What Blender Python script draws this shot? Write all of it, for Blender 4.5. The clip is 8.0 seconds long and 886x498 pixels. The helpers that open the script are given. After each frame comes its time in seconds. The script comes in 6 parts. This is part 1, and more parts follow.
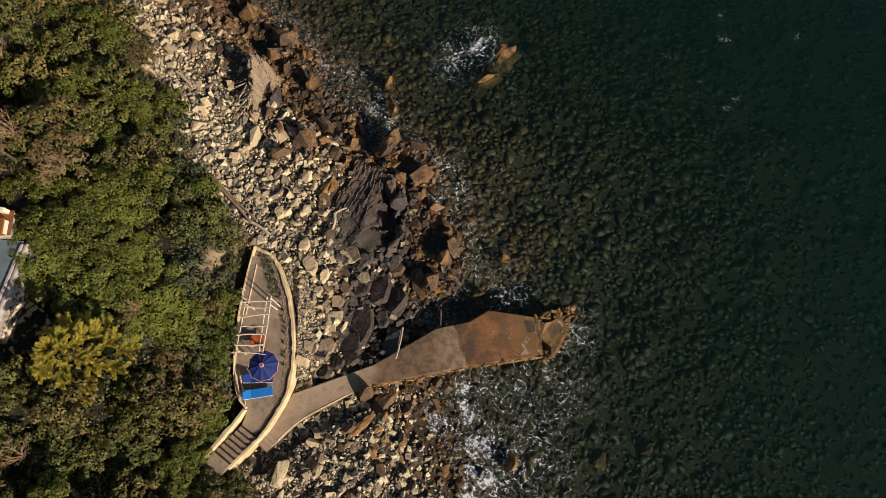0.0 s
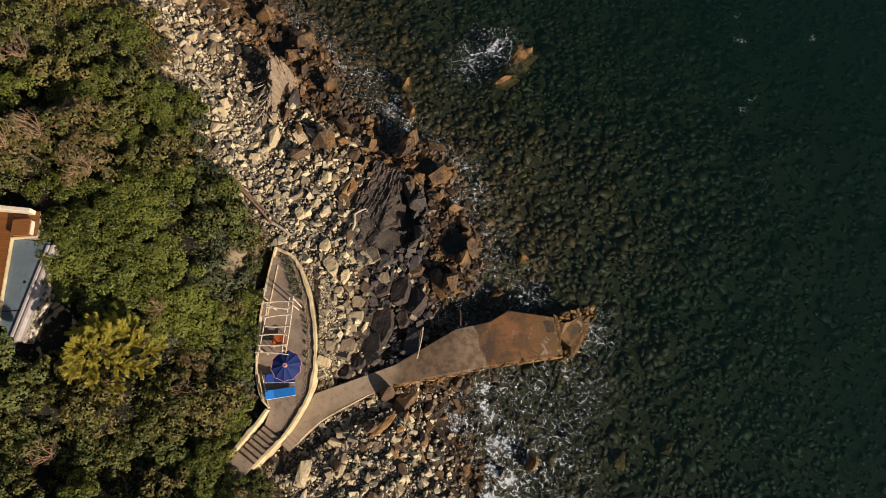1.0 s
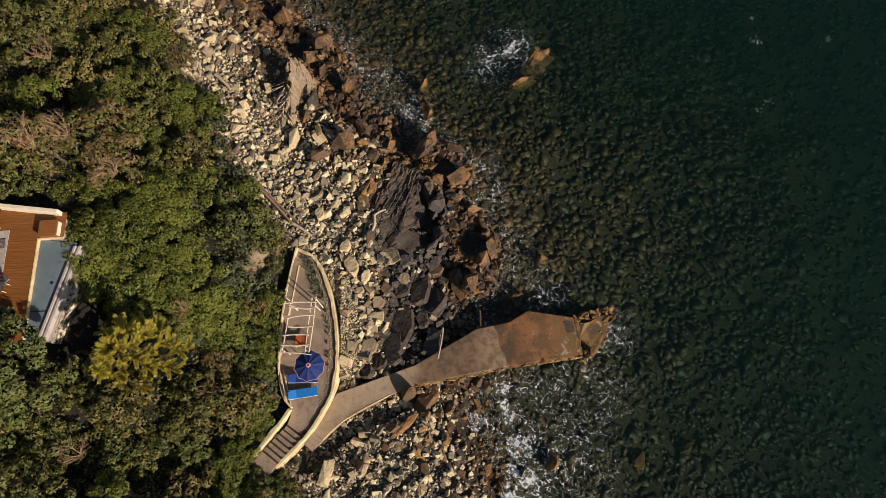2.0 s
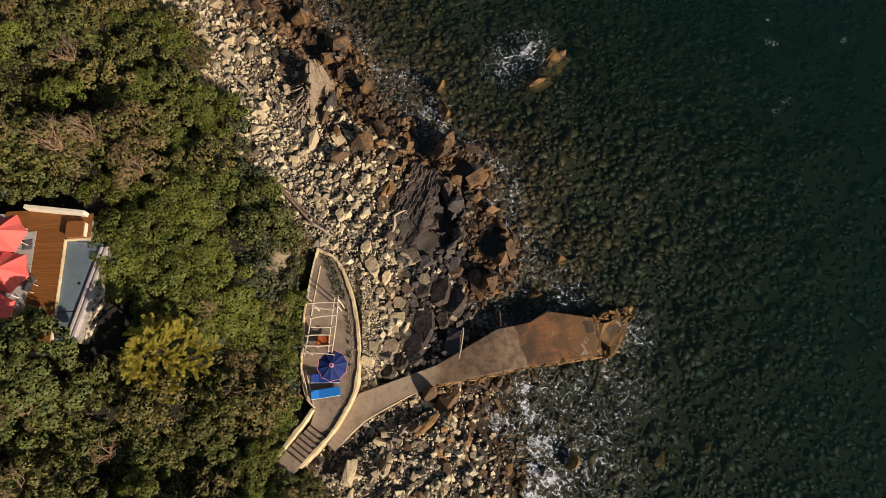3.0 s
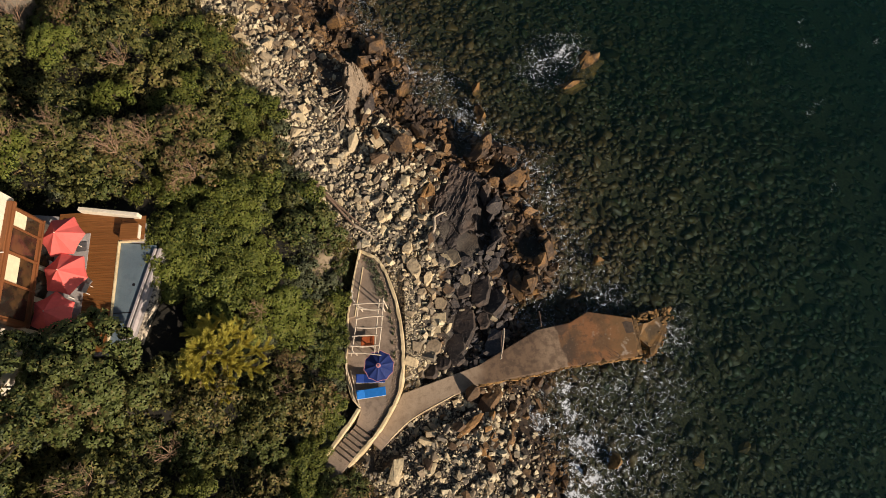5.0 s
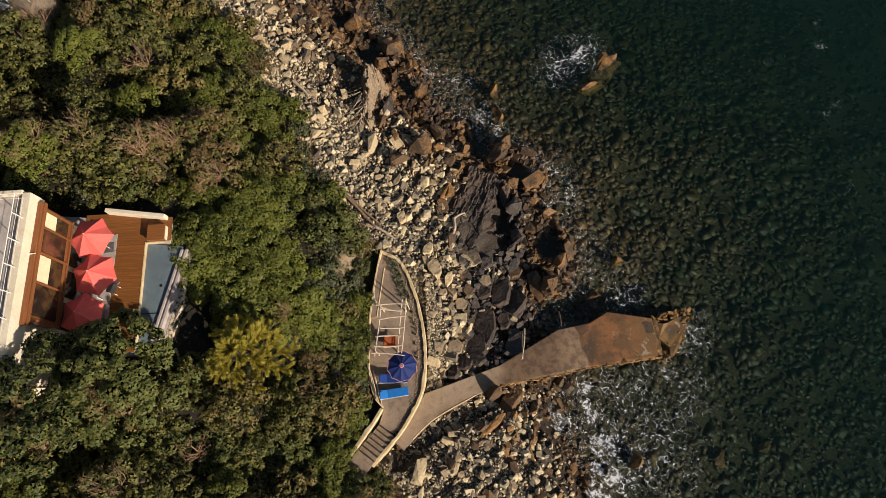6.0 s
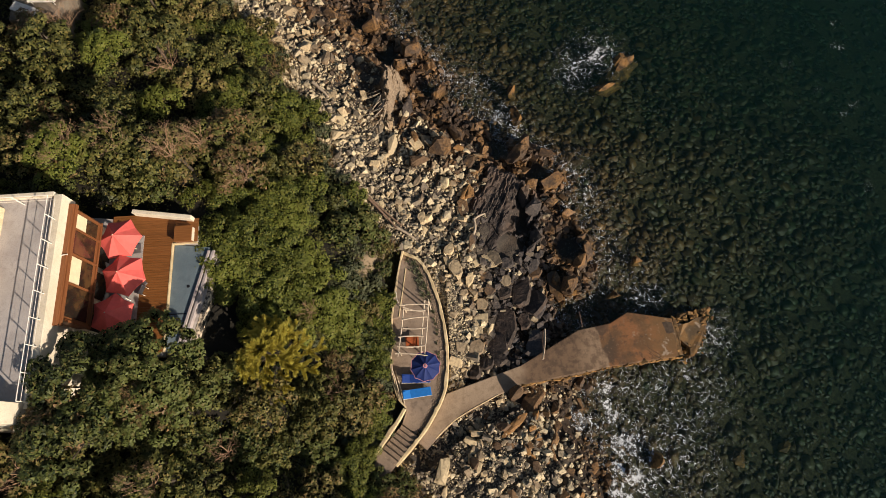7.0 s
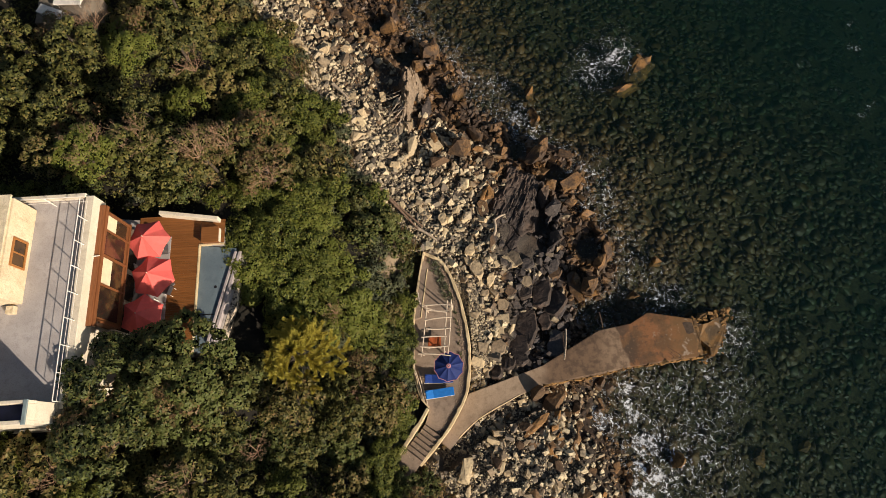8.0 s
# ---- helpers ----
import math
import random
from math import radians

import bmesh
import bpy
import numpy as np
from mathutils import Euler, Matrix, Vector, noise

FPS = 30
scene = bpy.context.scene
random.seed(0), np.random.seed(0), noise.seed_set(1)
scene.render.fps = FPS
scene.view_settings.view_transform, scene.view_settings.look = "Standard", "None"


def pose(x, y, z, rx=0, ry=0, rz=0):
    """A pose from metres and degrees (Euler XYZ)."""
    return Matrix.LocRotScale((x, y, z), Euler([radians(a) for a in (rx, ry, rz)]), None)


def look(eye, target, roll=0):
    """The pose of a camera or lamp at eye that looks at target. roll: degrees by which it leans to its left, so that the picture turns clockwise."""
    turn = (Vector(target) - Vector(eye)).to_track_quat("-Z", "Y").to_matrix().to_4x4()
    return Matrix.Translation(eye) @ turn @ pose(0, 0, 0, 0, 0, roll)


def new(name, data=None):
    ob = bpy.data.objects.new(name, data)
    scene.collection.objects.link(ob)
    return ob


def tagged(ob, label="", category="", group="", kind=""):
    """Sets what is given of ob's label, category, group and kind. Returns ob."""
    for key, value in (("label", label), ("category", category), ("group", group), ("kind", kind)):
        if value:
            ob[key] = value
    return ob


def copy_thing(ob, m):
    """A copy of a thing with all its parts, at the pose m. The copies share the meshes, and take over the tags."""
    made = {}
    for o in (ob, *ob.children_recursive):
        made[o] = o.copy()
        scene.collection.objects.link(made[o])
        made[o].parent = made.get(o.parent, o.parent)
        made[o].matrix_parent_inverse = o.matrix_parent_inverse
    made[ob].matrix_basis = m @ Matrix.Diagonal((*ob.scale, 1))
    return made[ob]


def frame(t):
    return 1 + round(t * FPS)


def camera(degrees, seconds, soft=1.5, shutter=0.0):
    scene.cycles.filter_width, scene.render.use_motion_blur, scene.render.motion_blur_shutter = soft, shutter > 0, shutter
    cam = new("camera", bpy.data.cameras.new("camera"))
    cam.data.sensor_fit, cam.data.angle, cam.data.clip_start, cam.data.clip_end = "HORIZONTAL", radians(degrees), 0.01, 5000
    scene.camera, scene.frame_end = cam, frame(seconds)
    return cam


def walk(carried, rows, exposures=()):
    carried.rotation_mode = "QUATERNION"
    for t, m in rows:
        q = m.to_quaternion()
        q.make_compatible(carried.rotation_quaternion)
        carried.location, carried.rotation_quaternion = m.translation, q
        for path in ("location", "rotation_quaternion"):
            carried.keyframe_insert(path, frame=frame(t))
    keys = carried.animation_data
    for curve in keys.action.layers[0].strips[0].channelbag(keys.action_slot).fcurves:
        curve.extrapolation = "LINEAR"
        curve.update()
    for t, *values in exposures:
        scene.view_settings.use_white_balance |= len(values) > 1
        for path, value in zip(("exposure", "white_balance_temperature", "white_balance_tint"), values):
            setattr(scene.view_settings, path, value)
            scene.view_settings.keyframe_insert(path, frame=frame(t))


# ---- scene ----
cam = camera(71.6, 8.0, 0.6)
PATH = [
    (0, (-0.3339, -0.1764, 42.7284), (-0.3558, 0.4158, 40.8182), -5.180),
    (1, (-1.7029, -0.1853, 42.9364), (-1.7245, 0.4095, 41.0270), -5.179),
    (2, (-3.0747, -0.1867, 43.1517), (-3.0967, 0.4105, 41.2430), -5.242),
    (3, (-4.4492, -0.1806, 43.3742), (-4.4722, 0.4188, 41.4662), -5.367),
    (4, (-5.8265, -0.1670, 43.6040), (-5.8511, 0.4343, 41.6966), -5.554),
    (5, (-7.2065, -0.1459, 43.8410), (-7.2335, 0.4571, 41.9342), -5.803),
    (6, (-8.5893, -0.1172, 44.0853), (-8.6192, 0.4871, 42.1790), -6.113),
    (7, (-9.9748, -0.0811, 44.3369), (-10.0083, 0.5243, 42.4311), -6.483),
    (8, (-11.3630, -0.0374, 44.5958), (-11.4009, 0.5689, 42.6903), -6.915),
]
walk(cam, [(t, look(eye, target, roll)) for t, eye, target, roll in PATH])

# ---- light ----
SUN_ELEV = radians(25)
SUN_FROM = Vector((0.74, -0.67, 0)).normalized()
world = bpy.data.worlds.new("world")
scene.world = world
world.use_nodes = True
wn = world.node_tree.nodes
sky = wn.new("ShaderNodeTexSky")
sky.sky_type, sky.sun_disc = "NISHITA", False
sky.sun_elevation = SUN_ELEV
sky.sun_rotation = math.atan2(SUN_FROM.x, SUN_FROM.y)
world.node_tree.links.new(sky.outputs[0], wn["Background"].inputs[0])
wn["Background"].inputs[1].default_value = 0.058
sun = new("sun", bpy.data.lights.new("sun", "SUN"))
sun.data.energy, sun.data.angle, sun.data.color = 5.0, radians(0.53), (1.0, 0.868, 0.745)
sun_to = SUN_FROM * math.cos(SUN_ELEV) + Vector((0, 0, math.sin(SUN_ELEV)))
sun.matrix_world = look(sun_to * 120, (0, 0, 0))
scene.view_settings.exposure = 0.46


# ---- materials ----
class Mat:
    """A small builder for node materials."""

    def __init__(self, name):
        self.m = bpy.data.materials.new(name)
        self.m.use_nodes = True
        self.t = self.m.node_tree
        self.n = self.t.nodes
        self.b = self.n["Principled BSDF"]
        self.out = self.n["Material Output"]
        self.geo = self.n.new("ShaderNodeNewGeometry")
        self.pos = self.geo.outputs["Position"]
        self.b.inputs["Specular IOR Level"].default_value = 0.3

    def put(self, value, socket):
        if hasattr(value, "is_output"):
            self.t.links.new(value, socket)
        elif hasattr(value, "__len__") and len(value) == 3 and socket.type == "RGBA":
            socket.default_value = (*value, 1)
        else:
            socket.default_value = value

    def node(self, kind, out=0, props=None, **ins):
        nd = self.n.new(kind)
        props = props or {}
        if "operation" in props:
            nd.operation = props["operation"]
        if "interpolation_type" in props:
            nd.interpolation_type = props["interpolation_type"]
        if "attribute_name" in props:
            nd.attribute_name = props["attribute_name"]
        if "data_type" in props:
            nd.data_type = props["data_type"]
        if "feature" in props:
            nd.feature = props["feature"]
        for k, v in ins.items():
            key = int(k[1:]) if k[0] == "i" and k[1:].isdigit() else k.replace("_", " ")
            self.put(v, nd.inputs[key])
        return nd.outputs[out]

    def noise(self, scale, detail=4, rough=0.55, vector=None, distort=0.0):
        return self.node("ShaderNodeTexNoise", Vector=vector or self.pos, Scale=scale, Detail=detail, Roughness=rough, Distortion=distort)

    def math(self, op, a, b=0.0):
        return self.node("ShaderNodeMath", props={"operation": op}, i0=a, i1=b)

    def ramp(self, value, lo, hi, a=0.0, b=1.0):
        return self.node("ShaderNodeMapRange", props={"interpolation_type": "SMOOTHSTEP"}, Value=value, From_Min=lo, From_Max=hi, To_Min=a, To_Max=b)

    def mix(self, fac, a, b, blend="MIX"):
        nd = self.n.new("ShaderNodeMix")
        nd.data_type, nd.blend_type = "RGBA", blend
        self.put(fac, nd.inputs[0])
        self.put(a, nd.inputs[6])
        self.put(b, nd.inputs[7])
        return nd.outputs[2]

    def scaled(self, sx, sy, sz, rot=(0, 0, 0), vector=None):
        return self.node("ShaderNodeMapping", Vector=vector or self.pos, Scale=(sx, sy, sz), Rotation=rot)

    def xyz(self):
        nd = self.n.new("ShaderNodeSeparateXYZ")
        self.t.links.new(self.pos, nd.inputs[0])
        return nd.outputs

    def rnd(self):
        return self.node("ShaderNodeObjectInfo", "Random")

    def island(self):
        return self.geo.outputs["Random Per Island"]

    def attr(self, name):
        return self.node("ShaderNodeAttribute", "Fac", props={"attribute_name": name})

    def done(self, colour, rough=0.8, bump=None, strength=0.4, distance=0.02, metal=0.0, spec=None):
        self.put(colour, self.b.inputs["Base Color"])
        self.put(rough, self.b.inputs["Roughness"])
        self.put(metal, self.b.inputs["Metallic"])
        if spec is not None:
            self.b.inputs["Specular IOR Level"].default_value = spec
        if bump is not None:
            self.put(self.node("ShaderNodeBump", Height=bump, Strength=strength, Distance=distance), self.b.inputs["Normal"])
        return self.m


def plain(name, colour, rough=0.6, var=0.25, scale=3.0, metal=0.0, bump=0.2, distance=0.01):
    """A painted, woven or cast surface with mottling at two scales."""
    m = Mat(name)
    dark = tuple(c * (1 - var) for c in colour)
    light = tuple(min(1, c * (1 + var * 0.5)) for c in colour)
    c = m.mix(m.ramp(m.noise(scale), 0.3, 0.7), dark, light)
    c = m.mix(m.math("MULTIPLY", m.ramp(m.noise(scale * 9, 5), 0.35, 0.75), 0.35), c, dark)
    return m.done(c, rough, m.noise(scale * 14, 3), bump, distance, metal)


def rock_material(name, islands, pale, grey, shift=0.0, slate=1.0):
    """Weathered sandstone: pale when dry and high, rusty brown in the splash zone, dark and green below the water."""
    m = Mat(name)
    r = m.island() if islands else m.rnd()
    z = m.xyz()[2]
    big = m.noise(0.9, 3)
    fine = m.noise(7.0, 6, 0.62)
    high = m.math("ADD", z, m.math("MULTIPLY", m.math("SUBTRACT", m.noise(0.35, 2), 0.5), 1.6))
    high = m.math("ADD", high, m.math("MULTIPLY", m.math("SUBTRACT", r, 0.5), 1.5))
    wet = high
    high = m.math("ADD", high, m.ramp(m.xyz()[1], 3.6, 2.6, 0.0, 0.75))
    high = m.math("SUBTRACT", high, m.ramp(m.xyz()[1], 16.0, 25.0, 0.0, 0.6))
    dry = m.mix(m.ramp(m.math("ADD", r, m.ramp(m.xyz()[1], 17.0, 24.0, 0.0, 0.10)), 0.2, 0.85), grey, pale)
    dry = m.mix(m.math("MULTIPLY", m.ramp(fine, 0.42, 0.7), 0.55), dry, tuple(c * 0.55 for c in grey))
    rust = m.mix(m.ramp(big, 0.35, 0.65), (0.205, 0.112, 0.042), (0.062, 0.043, 0.029))
    rust = m.mix(m.math("MULTIPLY", m.ramp(fine, 0.4, 0.64), 0.8), rust, (0.035, 0.022, 0.014))
    c = m.mix(m.ramp(high, 0.95 + shift, 2.1 + shift), rust, dry)
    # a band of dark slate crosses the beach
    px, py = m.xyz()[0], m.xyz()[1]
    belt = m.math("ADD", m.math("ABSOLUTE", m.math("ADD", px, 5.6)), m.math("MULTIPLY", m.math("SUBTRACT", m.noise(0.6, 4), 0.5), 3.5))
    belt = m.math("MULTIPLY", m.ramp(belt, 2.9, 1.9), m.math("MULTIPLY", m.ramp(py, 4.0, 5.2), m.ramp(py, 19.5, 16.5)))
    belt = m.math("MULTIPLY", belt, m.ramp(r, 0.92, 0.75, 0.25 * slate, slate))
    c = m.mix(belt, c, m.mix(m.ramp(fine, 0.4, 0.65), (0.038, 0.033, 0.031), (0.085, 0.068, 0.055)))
    weed = m.mix(m.ramp(r, 0.1, 0.95), (0.008, 0.007, 0.003), (0.042, 0.033, 0.013))
    weed = m.mix(m.math("MULTIPLY", m.ramp(fine, 0.45, 0.7), 0.5), weed, (0.016, 0.016, 0.008))
    hue = m.math("FRACT", m.math("MULTIPLY", r, 17.3))
    weed = m.mix(m.ramp(hue, 0.45, 0.9, 0.0, 0.7), weed, (0.024, 0.035, 0.012))
    weed = m.mix(m.ramp(hue, 0.22, 0.05, 0.0, 0.7), weed, (0.058, 0.035, 0.012))
    weed = m.mix(m.math("MULTIPLY", m.ramp(m.noise(0.30, 4), 0.33, 0.56), m.ramp(z, -2.3, -0.8)), weed, m.mix(r, (0.038, 0.024, 0.010), (0.105, 0.060, 0.021)))
    c = m.mix(m.ramp(wet, -0.75, 0.1), weed, c)
    rough = m.ramp(high, 0.0, 1.2, 0.45, 0.88)
    h = m.math("ADD", fine, m.math("MULTIPLY", m.noise(2.2, 4), 1.3))
    return m.done(c, rough, h, 0.75, 0.06)


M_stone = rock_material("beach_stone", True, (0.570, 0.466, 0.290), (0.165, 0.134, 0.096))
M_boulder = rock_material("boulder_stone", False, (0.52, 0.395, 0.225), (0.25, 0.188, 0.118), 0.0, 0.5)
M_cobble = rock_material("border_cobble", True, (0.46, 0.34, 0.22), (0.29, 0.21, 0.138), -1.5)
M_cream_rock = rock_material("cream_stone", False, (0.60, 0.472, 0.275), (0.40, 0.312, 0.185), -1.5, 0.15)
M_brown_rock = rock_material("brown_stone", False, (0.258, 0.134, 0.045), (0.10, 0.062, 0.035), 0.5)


def slate_material():
    m = Mat("dark_bedrock")
    f = m.noise(1.4, 6, 0.65)
    g = m.noise(5.0, 6, 0.6)
    c = m.mix(m.ramp(f, 0.35, 0.65), (0.025, 0.019, 0.0155), (0.049, 0.037, 0.029))
    c = m.mix(m.math("MULTIPLY", m.ramp(g, 0.5, 0.72), 0.6), c, (0.165, 0.120, 0.085))
    c = m.mix(m.math("MULTIPLY", m.ramp(m.noise(0.5, 3), 0.45, 0.65), 0.7), c, (0.090, 0.060, 0.042))
    return m.done(c, 0.7, m.math("ADD", f, m.math("MULTIPLY", g, 0.6)), 1.0, 0.12)


M_slate = slate_material()
_m = Mat("weed_crust")
M_crust = _m.done(_m.mix(_m.ramp(_m.noise(2.6, 5), 0.35, 0.65), (0.075, 0.043, 0.014), (0.27, 0.145, 0.045)), 0.8, _m.noise(12, 5), 0.8, 0.05)

_m = Mat("sea_rock")
M_searock = _m.done(_m.mix(_m.ramp(_m.noise(1.8, 5), 0.35, 0.65), (0.030, 0.018, 0.007), (0.175, 0.088, 0.022)), 0.7, _m.noise(9, 6), 1.0, 0.08)


def ground_material():
    m = Mat("coast_ground")
    x, y, z = m.xyz()
    # soil is near black: shade under the brush is put into its colour
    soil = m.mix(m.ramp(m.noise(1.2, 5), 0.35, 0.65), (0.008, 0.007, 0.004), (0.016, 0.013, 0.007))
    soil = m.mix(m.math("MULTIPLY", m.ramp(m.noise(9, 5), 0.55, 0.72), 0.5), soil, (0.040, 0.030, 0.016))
    # grit and wet ground darkened further: shadow between stones is put into the colour
    grit = m.mix(m.ramp(m.noise(14, 4), 0.35, 0.65), (0.035, 0.029, 0.023), (0.12, 0.095, 0.068))
    grit = m.mix(m.ramp(m.noise(0.8, 3), 0.4, 0.7), grit, (0.05, 0.042, 0.033))
    wet = m.mix(m.ramp(m.noise(3, 4), 0.35, 0.65), (0.018, 0.013, 0.009), (0.045, 0.028, 0.016))
    bed = m.mix(m.ramp(m.noise(4.5, 5, 0.7), 0.4, 0.62), (0.022, 0.019, 0.009), (0.070, 0.055, 0.024))
    c = m.mix(m.ramp(z, 0.7, 1.6), wet, grit)
    c = m.mix(m.ramp(z, -0.6, 0.2), bed, c)
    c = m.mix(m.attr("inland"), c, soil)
    c = m.mix(m.math("MULTIPLY", m.attr("sand"), m.ramp(m.noise(2.5, 4), 0.3, 0.55)), c, (0.27, 0.20, 0.12))
    h = m.math("ADD", m.noise(6, 5), m.math("MULTIPLY", m.noise(22, 3), 0.5))
    return m.done(c, 0.9, h, 0.8, 0.06)


M_ground = ground_material()


def water_material():
    """Clear sea: tinted by its depth, a gloss that rises at grazing angles, white foam in threads where it breaks."""
    m = Mat("sea_water")
    t, n = m.t, m.n
    wave = m.math("ADD", m.noise(0.9, 3, 0.5, m.scaled(1.0, 1.5, 1.0, (0, 0, 0.5))), m.math("MULTIPLY", m.noise(4.5, 4), 0.25))
    nrm = m.node("ShaderNodeBump", Height=wave, Strength=0.55, Distance=0.25)
    deep = m.attr("depth")
    tint = m.n.new("ShaderNodeCombineXYZ")
    for i, k in enumerate((-0.285, -0.190, -0.225)):
        m.put(m.math("POWER", 2.718, m.math("MULTIPLY", deep, k)), tint.inputs[i])
    clear = n.new("ShaderNodeBsdfTransparent")
    m.put(tint.outputs[0], clear.inputs[0])
    body = n.new("ShaderNodeBsdfDiffuse")
    body.inputs[0].default_value = (0.0045, 0.0225, 0.0155, 1)
    mix1 = n.new("ShaderNodeMixShader")
    m.put(m.ramp(deep, 0.3, 4.5, 0.01, 0.36), mix1.inputs[0])
    t.links.new(clear.outputs[0], mix1.inputs[1])
    t.links.new(body.outputs[0], mix1.inputs[2])
    gloss = n.new("ShaderNodeBsdfGlossy")
    gloss.inputs["Roughness"].default_value = 0.06
    m.put(nrm, gloss.inputs["Normal"])
    facing = m.node("ShaderNodeLayerWeight", "Facing", Blend=0.5, Normal=nrm)
    shine = m.math("ADD", m.math("MULTIPLY", m.math("POWER", facing, 5.0), 0.98), 0.02)
    mix2 = n.new("ShaderNodeMixShader")
    t.links.new(shine, mix2.inputs[0])
    t.links.new(mix1.outputs[0], mix2.inputs[1])
    t.links.new(gloss.outputs[0], mix2.inputs[2])
    foam = n.new("ShaderNodeBsdfDiffuse")
    foam.inputs[0].default_value = (0.78, 0.80, 0.80, 1)
    warp = m.node("ShaderNodeMix", 1, props={"data_type": "VECTOR"}, i0=0.45, i4=m.pos,
                  i5=m.node("ShaderNodeTexNoise", 1, Vector=m.pos, Scale=1.8, Detail=5.0))
    edge = m.node("ShaderNodeTexVoronoi", "Distance", props={"feature": "DISTANCE_TO_EDGE"}, Vector=warp, Scale=2.1)
    edge2 = m.node("ShaderNodeTexVoronoi", "Distance", props={"feature": "DISTANCE_TO_EDGE"}, Vector=warp, Scale=4.8)
    f = m.attr("foam")
    patch = m.math("MULTIPLY", f, m.ramp(m.noise(0.8, 5, 0.65), 0.34, 0.70))
    wide = m.math("MULTIPLY", patch, 0.19)
    lace = m.math("MAXIMUM", m.math("LESS_THAN", edge, m.math("MULTIPLY", wide, 0.42)), m.math("LESS_THAN", edge2, m.math("MULTIPLY", wide, 0.40)))
    churn = m.math("MULTIPLY", m.ramp(m.math("MULTIPLY", f, m.ramp(m.noise(0.9, 6, 0.7), 0.30, 0.60)), 0.42, 0.80), m.ramp(m.noise(2.2, 7, 0.72), 0.42, 0.58, 0.0, 0.8))
    thin = m.math("MAXIMUM", m.math("MULTIPLY", lace, m.ramp(m.noise(3.6, 5, 0.65), 0.42, 0.62, 0.0, 0.8)), churn)
    mix3 = n.new("ShaderNodeMixShader")
    t.links.new(thin, mix3.inputs[0])
    t.links.new(mix2.outputs[0], mix3.inputs[1])
    t.links.new(foam.outputs[0], mix3.inputs[2])
    t.links.new(mix3.outputs[0], m.out.inputs[0])
    return m.m


M_water = water_material()


def leaf_material(name, dark, light, odd, odd_share=0.12):
    m = Mat(name)
    r = m.island()
    o = m.rnd()
    c = m.mix(m.ramp(r, 0.0, 1.0), dark, light)
    c = m.mix(m.math("MULTIPLY", m.ramp(o, 0.2, 1.0), 0.45), c, tuple(v * 0.62 for v in dark))
    c = m.mix(m.ramp(o, 0.55, 0.95, 0.0, 0.55), c, tuple(v * 1.35 for v in light))
    c = m.mix(m.math("GREATER_THAN", m.math("FRACT", m.math("MULTIPLY", r, 37.7)), 1 - odd_share), c, odd)
    c = m.mix(m.math("MULTIPLY", m.ramp(m.noise(0.35, 3), 0.5, 0.75), 0.35), c, odd)
    m.done(c, 0.55, spec=0.25)
    tr = m.n.new("ShaderNodeBsdfTranslucent")
    m.put(c, tr.inputs[0])
    mx = m.n.new("ShaderNodeMixShader")
    mx.inputs[0].default_value = 0.22
    m.t.links.new(m.b.outputs[0], mx.inputs[1])
    m.t.links.new(tr.outputs[0], mx.inputs[2])
    m.t.links.new(mx.outputs[0], m.out.inputs[0])
    return m.m


M_leaf = leaf_material("evergreen_leaf", (0.030, 0.038, 0.009), (0.153, 0.146, 0.037), (0.170, 0.136, 0.037))
M_laurel = leaf_material("laurel_leaf", (0.016, 0.027, 0.008), (0.116, 0.130, 0.032), (0.132, 0.110, 0.032))
M_leaf_bright = leaf_material("bright_leaf", (0.036, 0.050, 0.009), (0.150, 0.164, 0.026), (0.162, 0.150, 0.028))
M_leaf_olive = leaf_material("olive_leaf", (0.050, 0.054, 0.013), (0.205, 0.170, 0.050), (0.205, 0.138, 0.052), 0.18)
M_leaf_grey = leaf_material("grey_green_leaf", (0.055, 0.066, 0.030), (0.13, 0.135, 0.07), (0.10, 0.10, 0.04))
M_leaf_dry = leaf_material("dry_leaf", (0.10, 0.064, 0.028), (0.235, 0.145, 0.062), (0.11, 0.10, 0.03), 0.3)
M_needle = leaf_material("pine_needle", (0.165, 0.152, 0.025), (0.44, 0.375, 0.060), (0.36, 0.27, 0.046))
# near-black crown cores: shade between the leaf lumps is put into their colour
M_shade_core = plain("shade_core", (0.010, 0.012, 0.005), 1.0, 0.4, 2.0)
M_shade_core.node_tree.nodes["Principled BSDF"].inputs["Specular IOR Level"].default_value = 0.0
M_shade_core_green = plain("green_shade_core", (0.020, 0.026, 0.007), 1.0, 0.4, 2.0)
M_shade_core_green.node_tree.nodes["Principled BSDF"].inputs["Specular IOR Level"].default_value = 0.0
M_bark = plain("grey_bark", (0.075, 0.058, 0.040), 0.9, 0.4, 6.0, 0.0, 0.6)
M_drift = plain("bleached_driftwood", (0.42, 0.33, 0.23), 0.85, 0.3, 6.0, 0.0, 0.6)
M_drift_dark = plain("weathered_log", (0.24, 0.155, 0.10), 0.85, 0.35, 6.0, 0.0, 0.6)


def concrete_material(name, a, b, stain):
    m = Mat(name)
    c = m.mix(m.ramp(m.noise(0.7, 4), 0.35, 0.65), a, b)
    c = m.mix(m.math("MULTIPLY", m.ramp(m.noise(2.6, 6, 0.65), 0.48, 0.7), 0.6), c, stain)
    c = m.mix(m.math("MULTIPLY", m.ramp(m.noise(16, 5), 0.45, 0.7), 0.3), c, tuple(v * 0.5 for v in a))
    return m, c


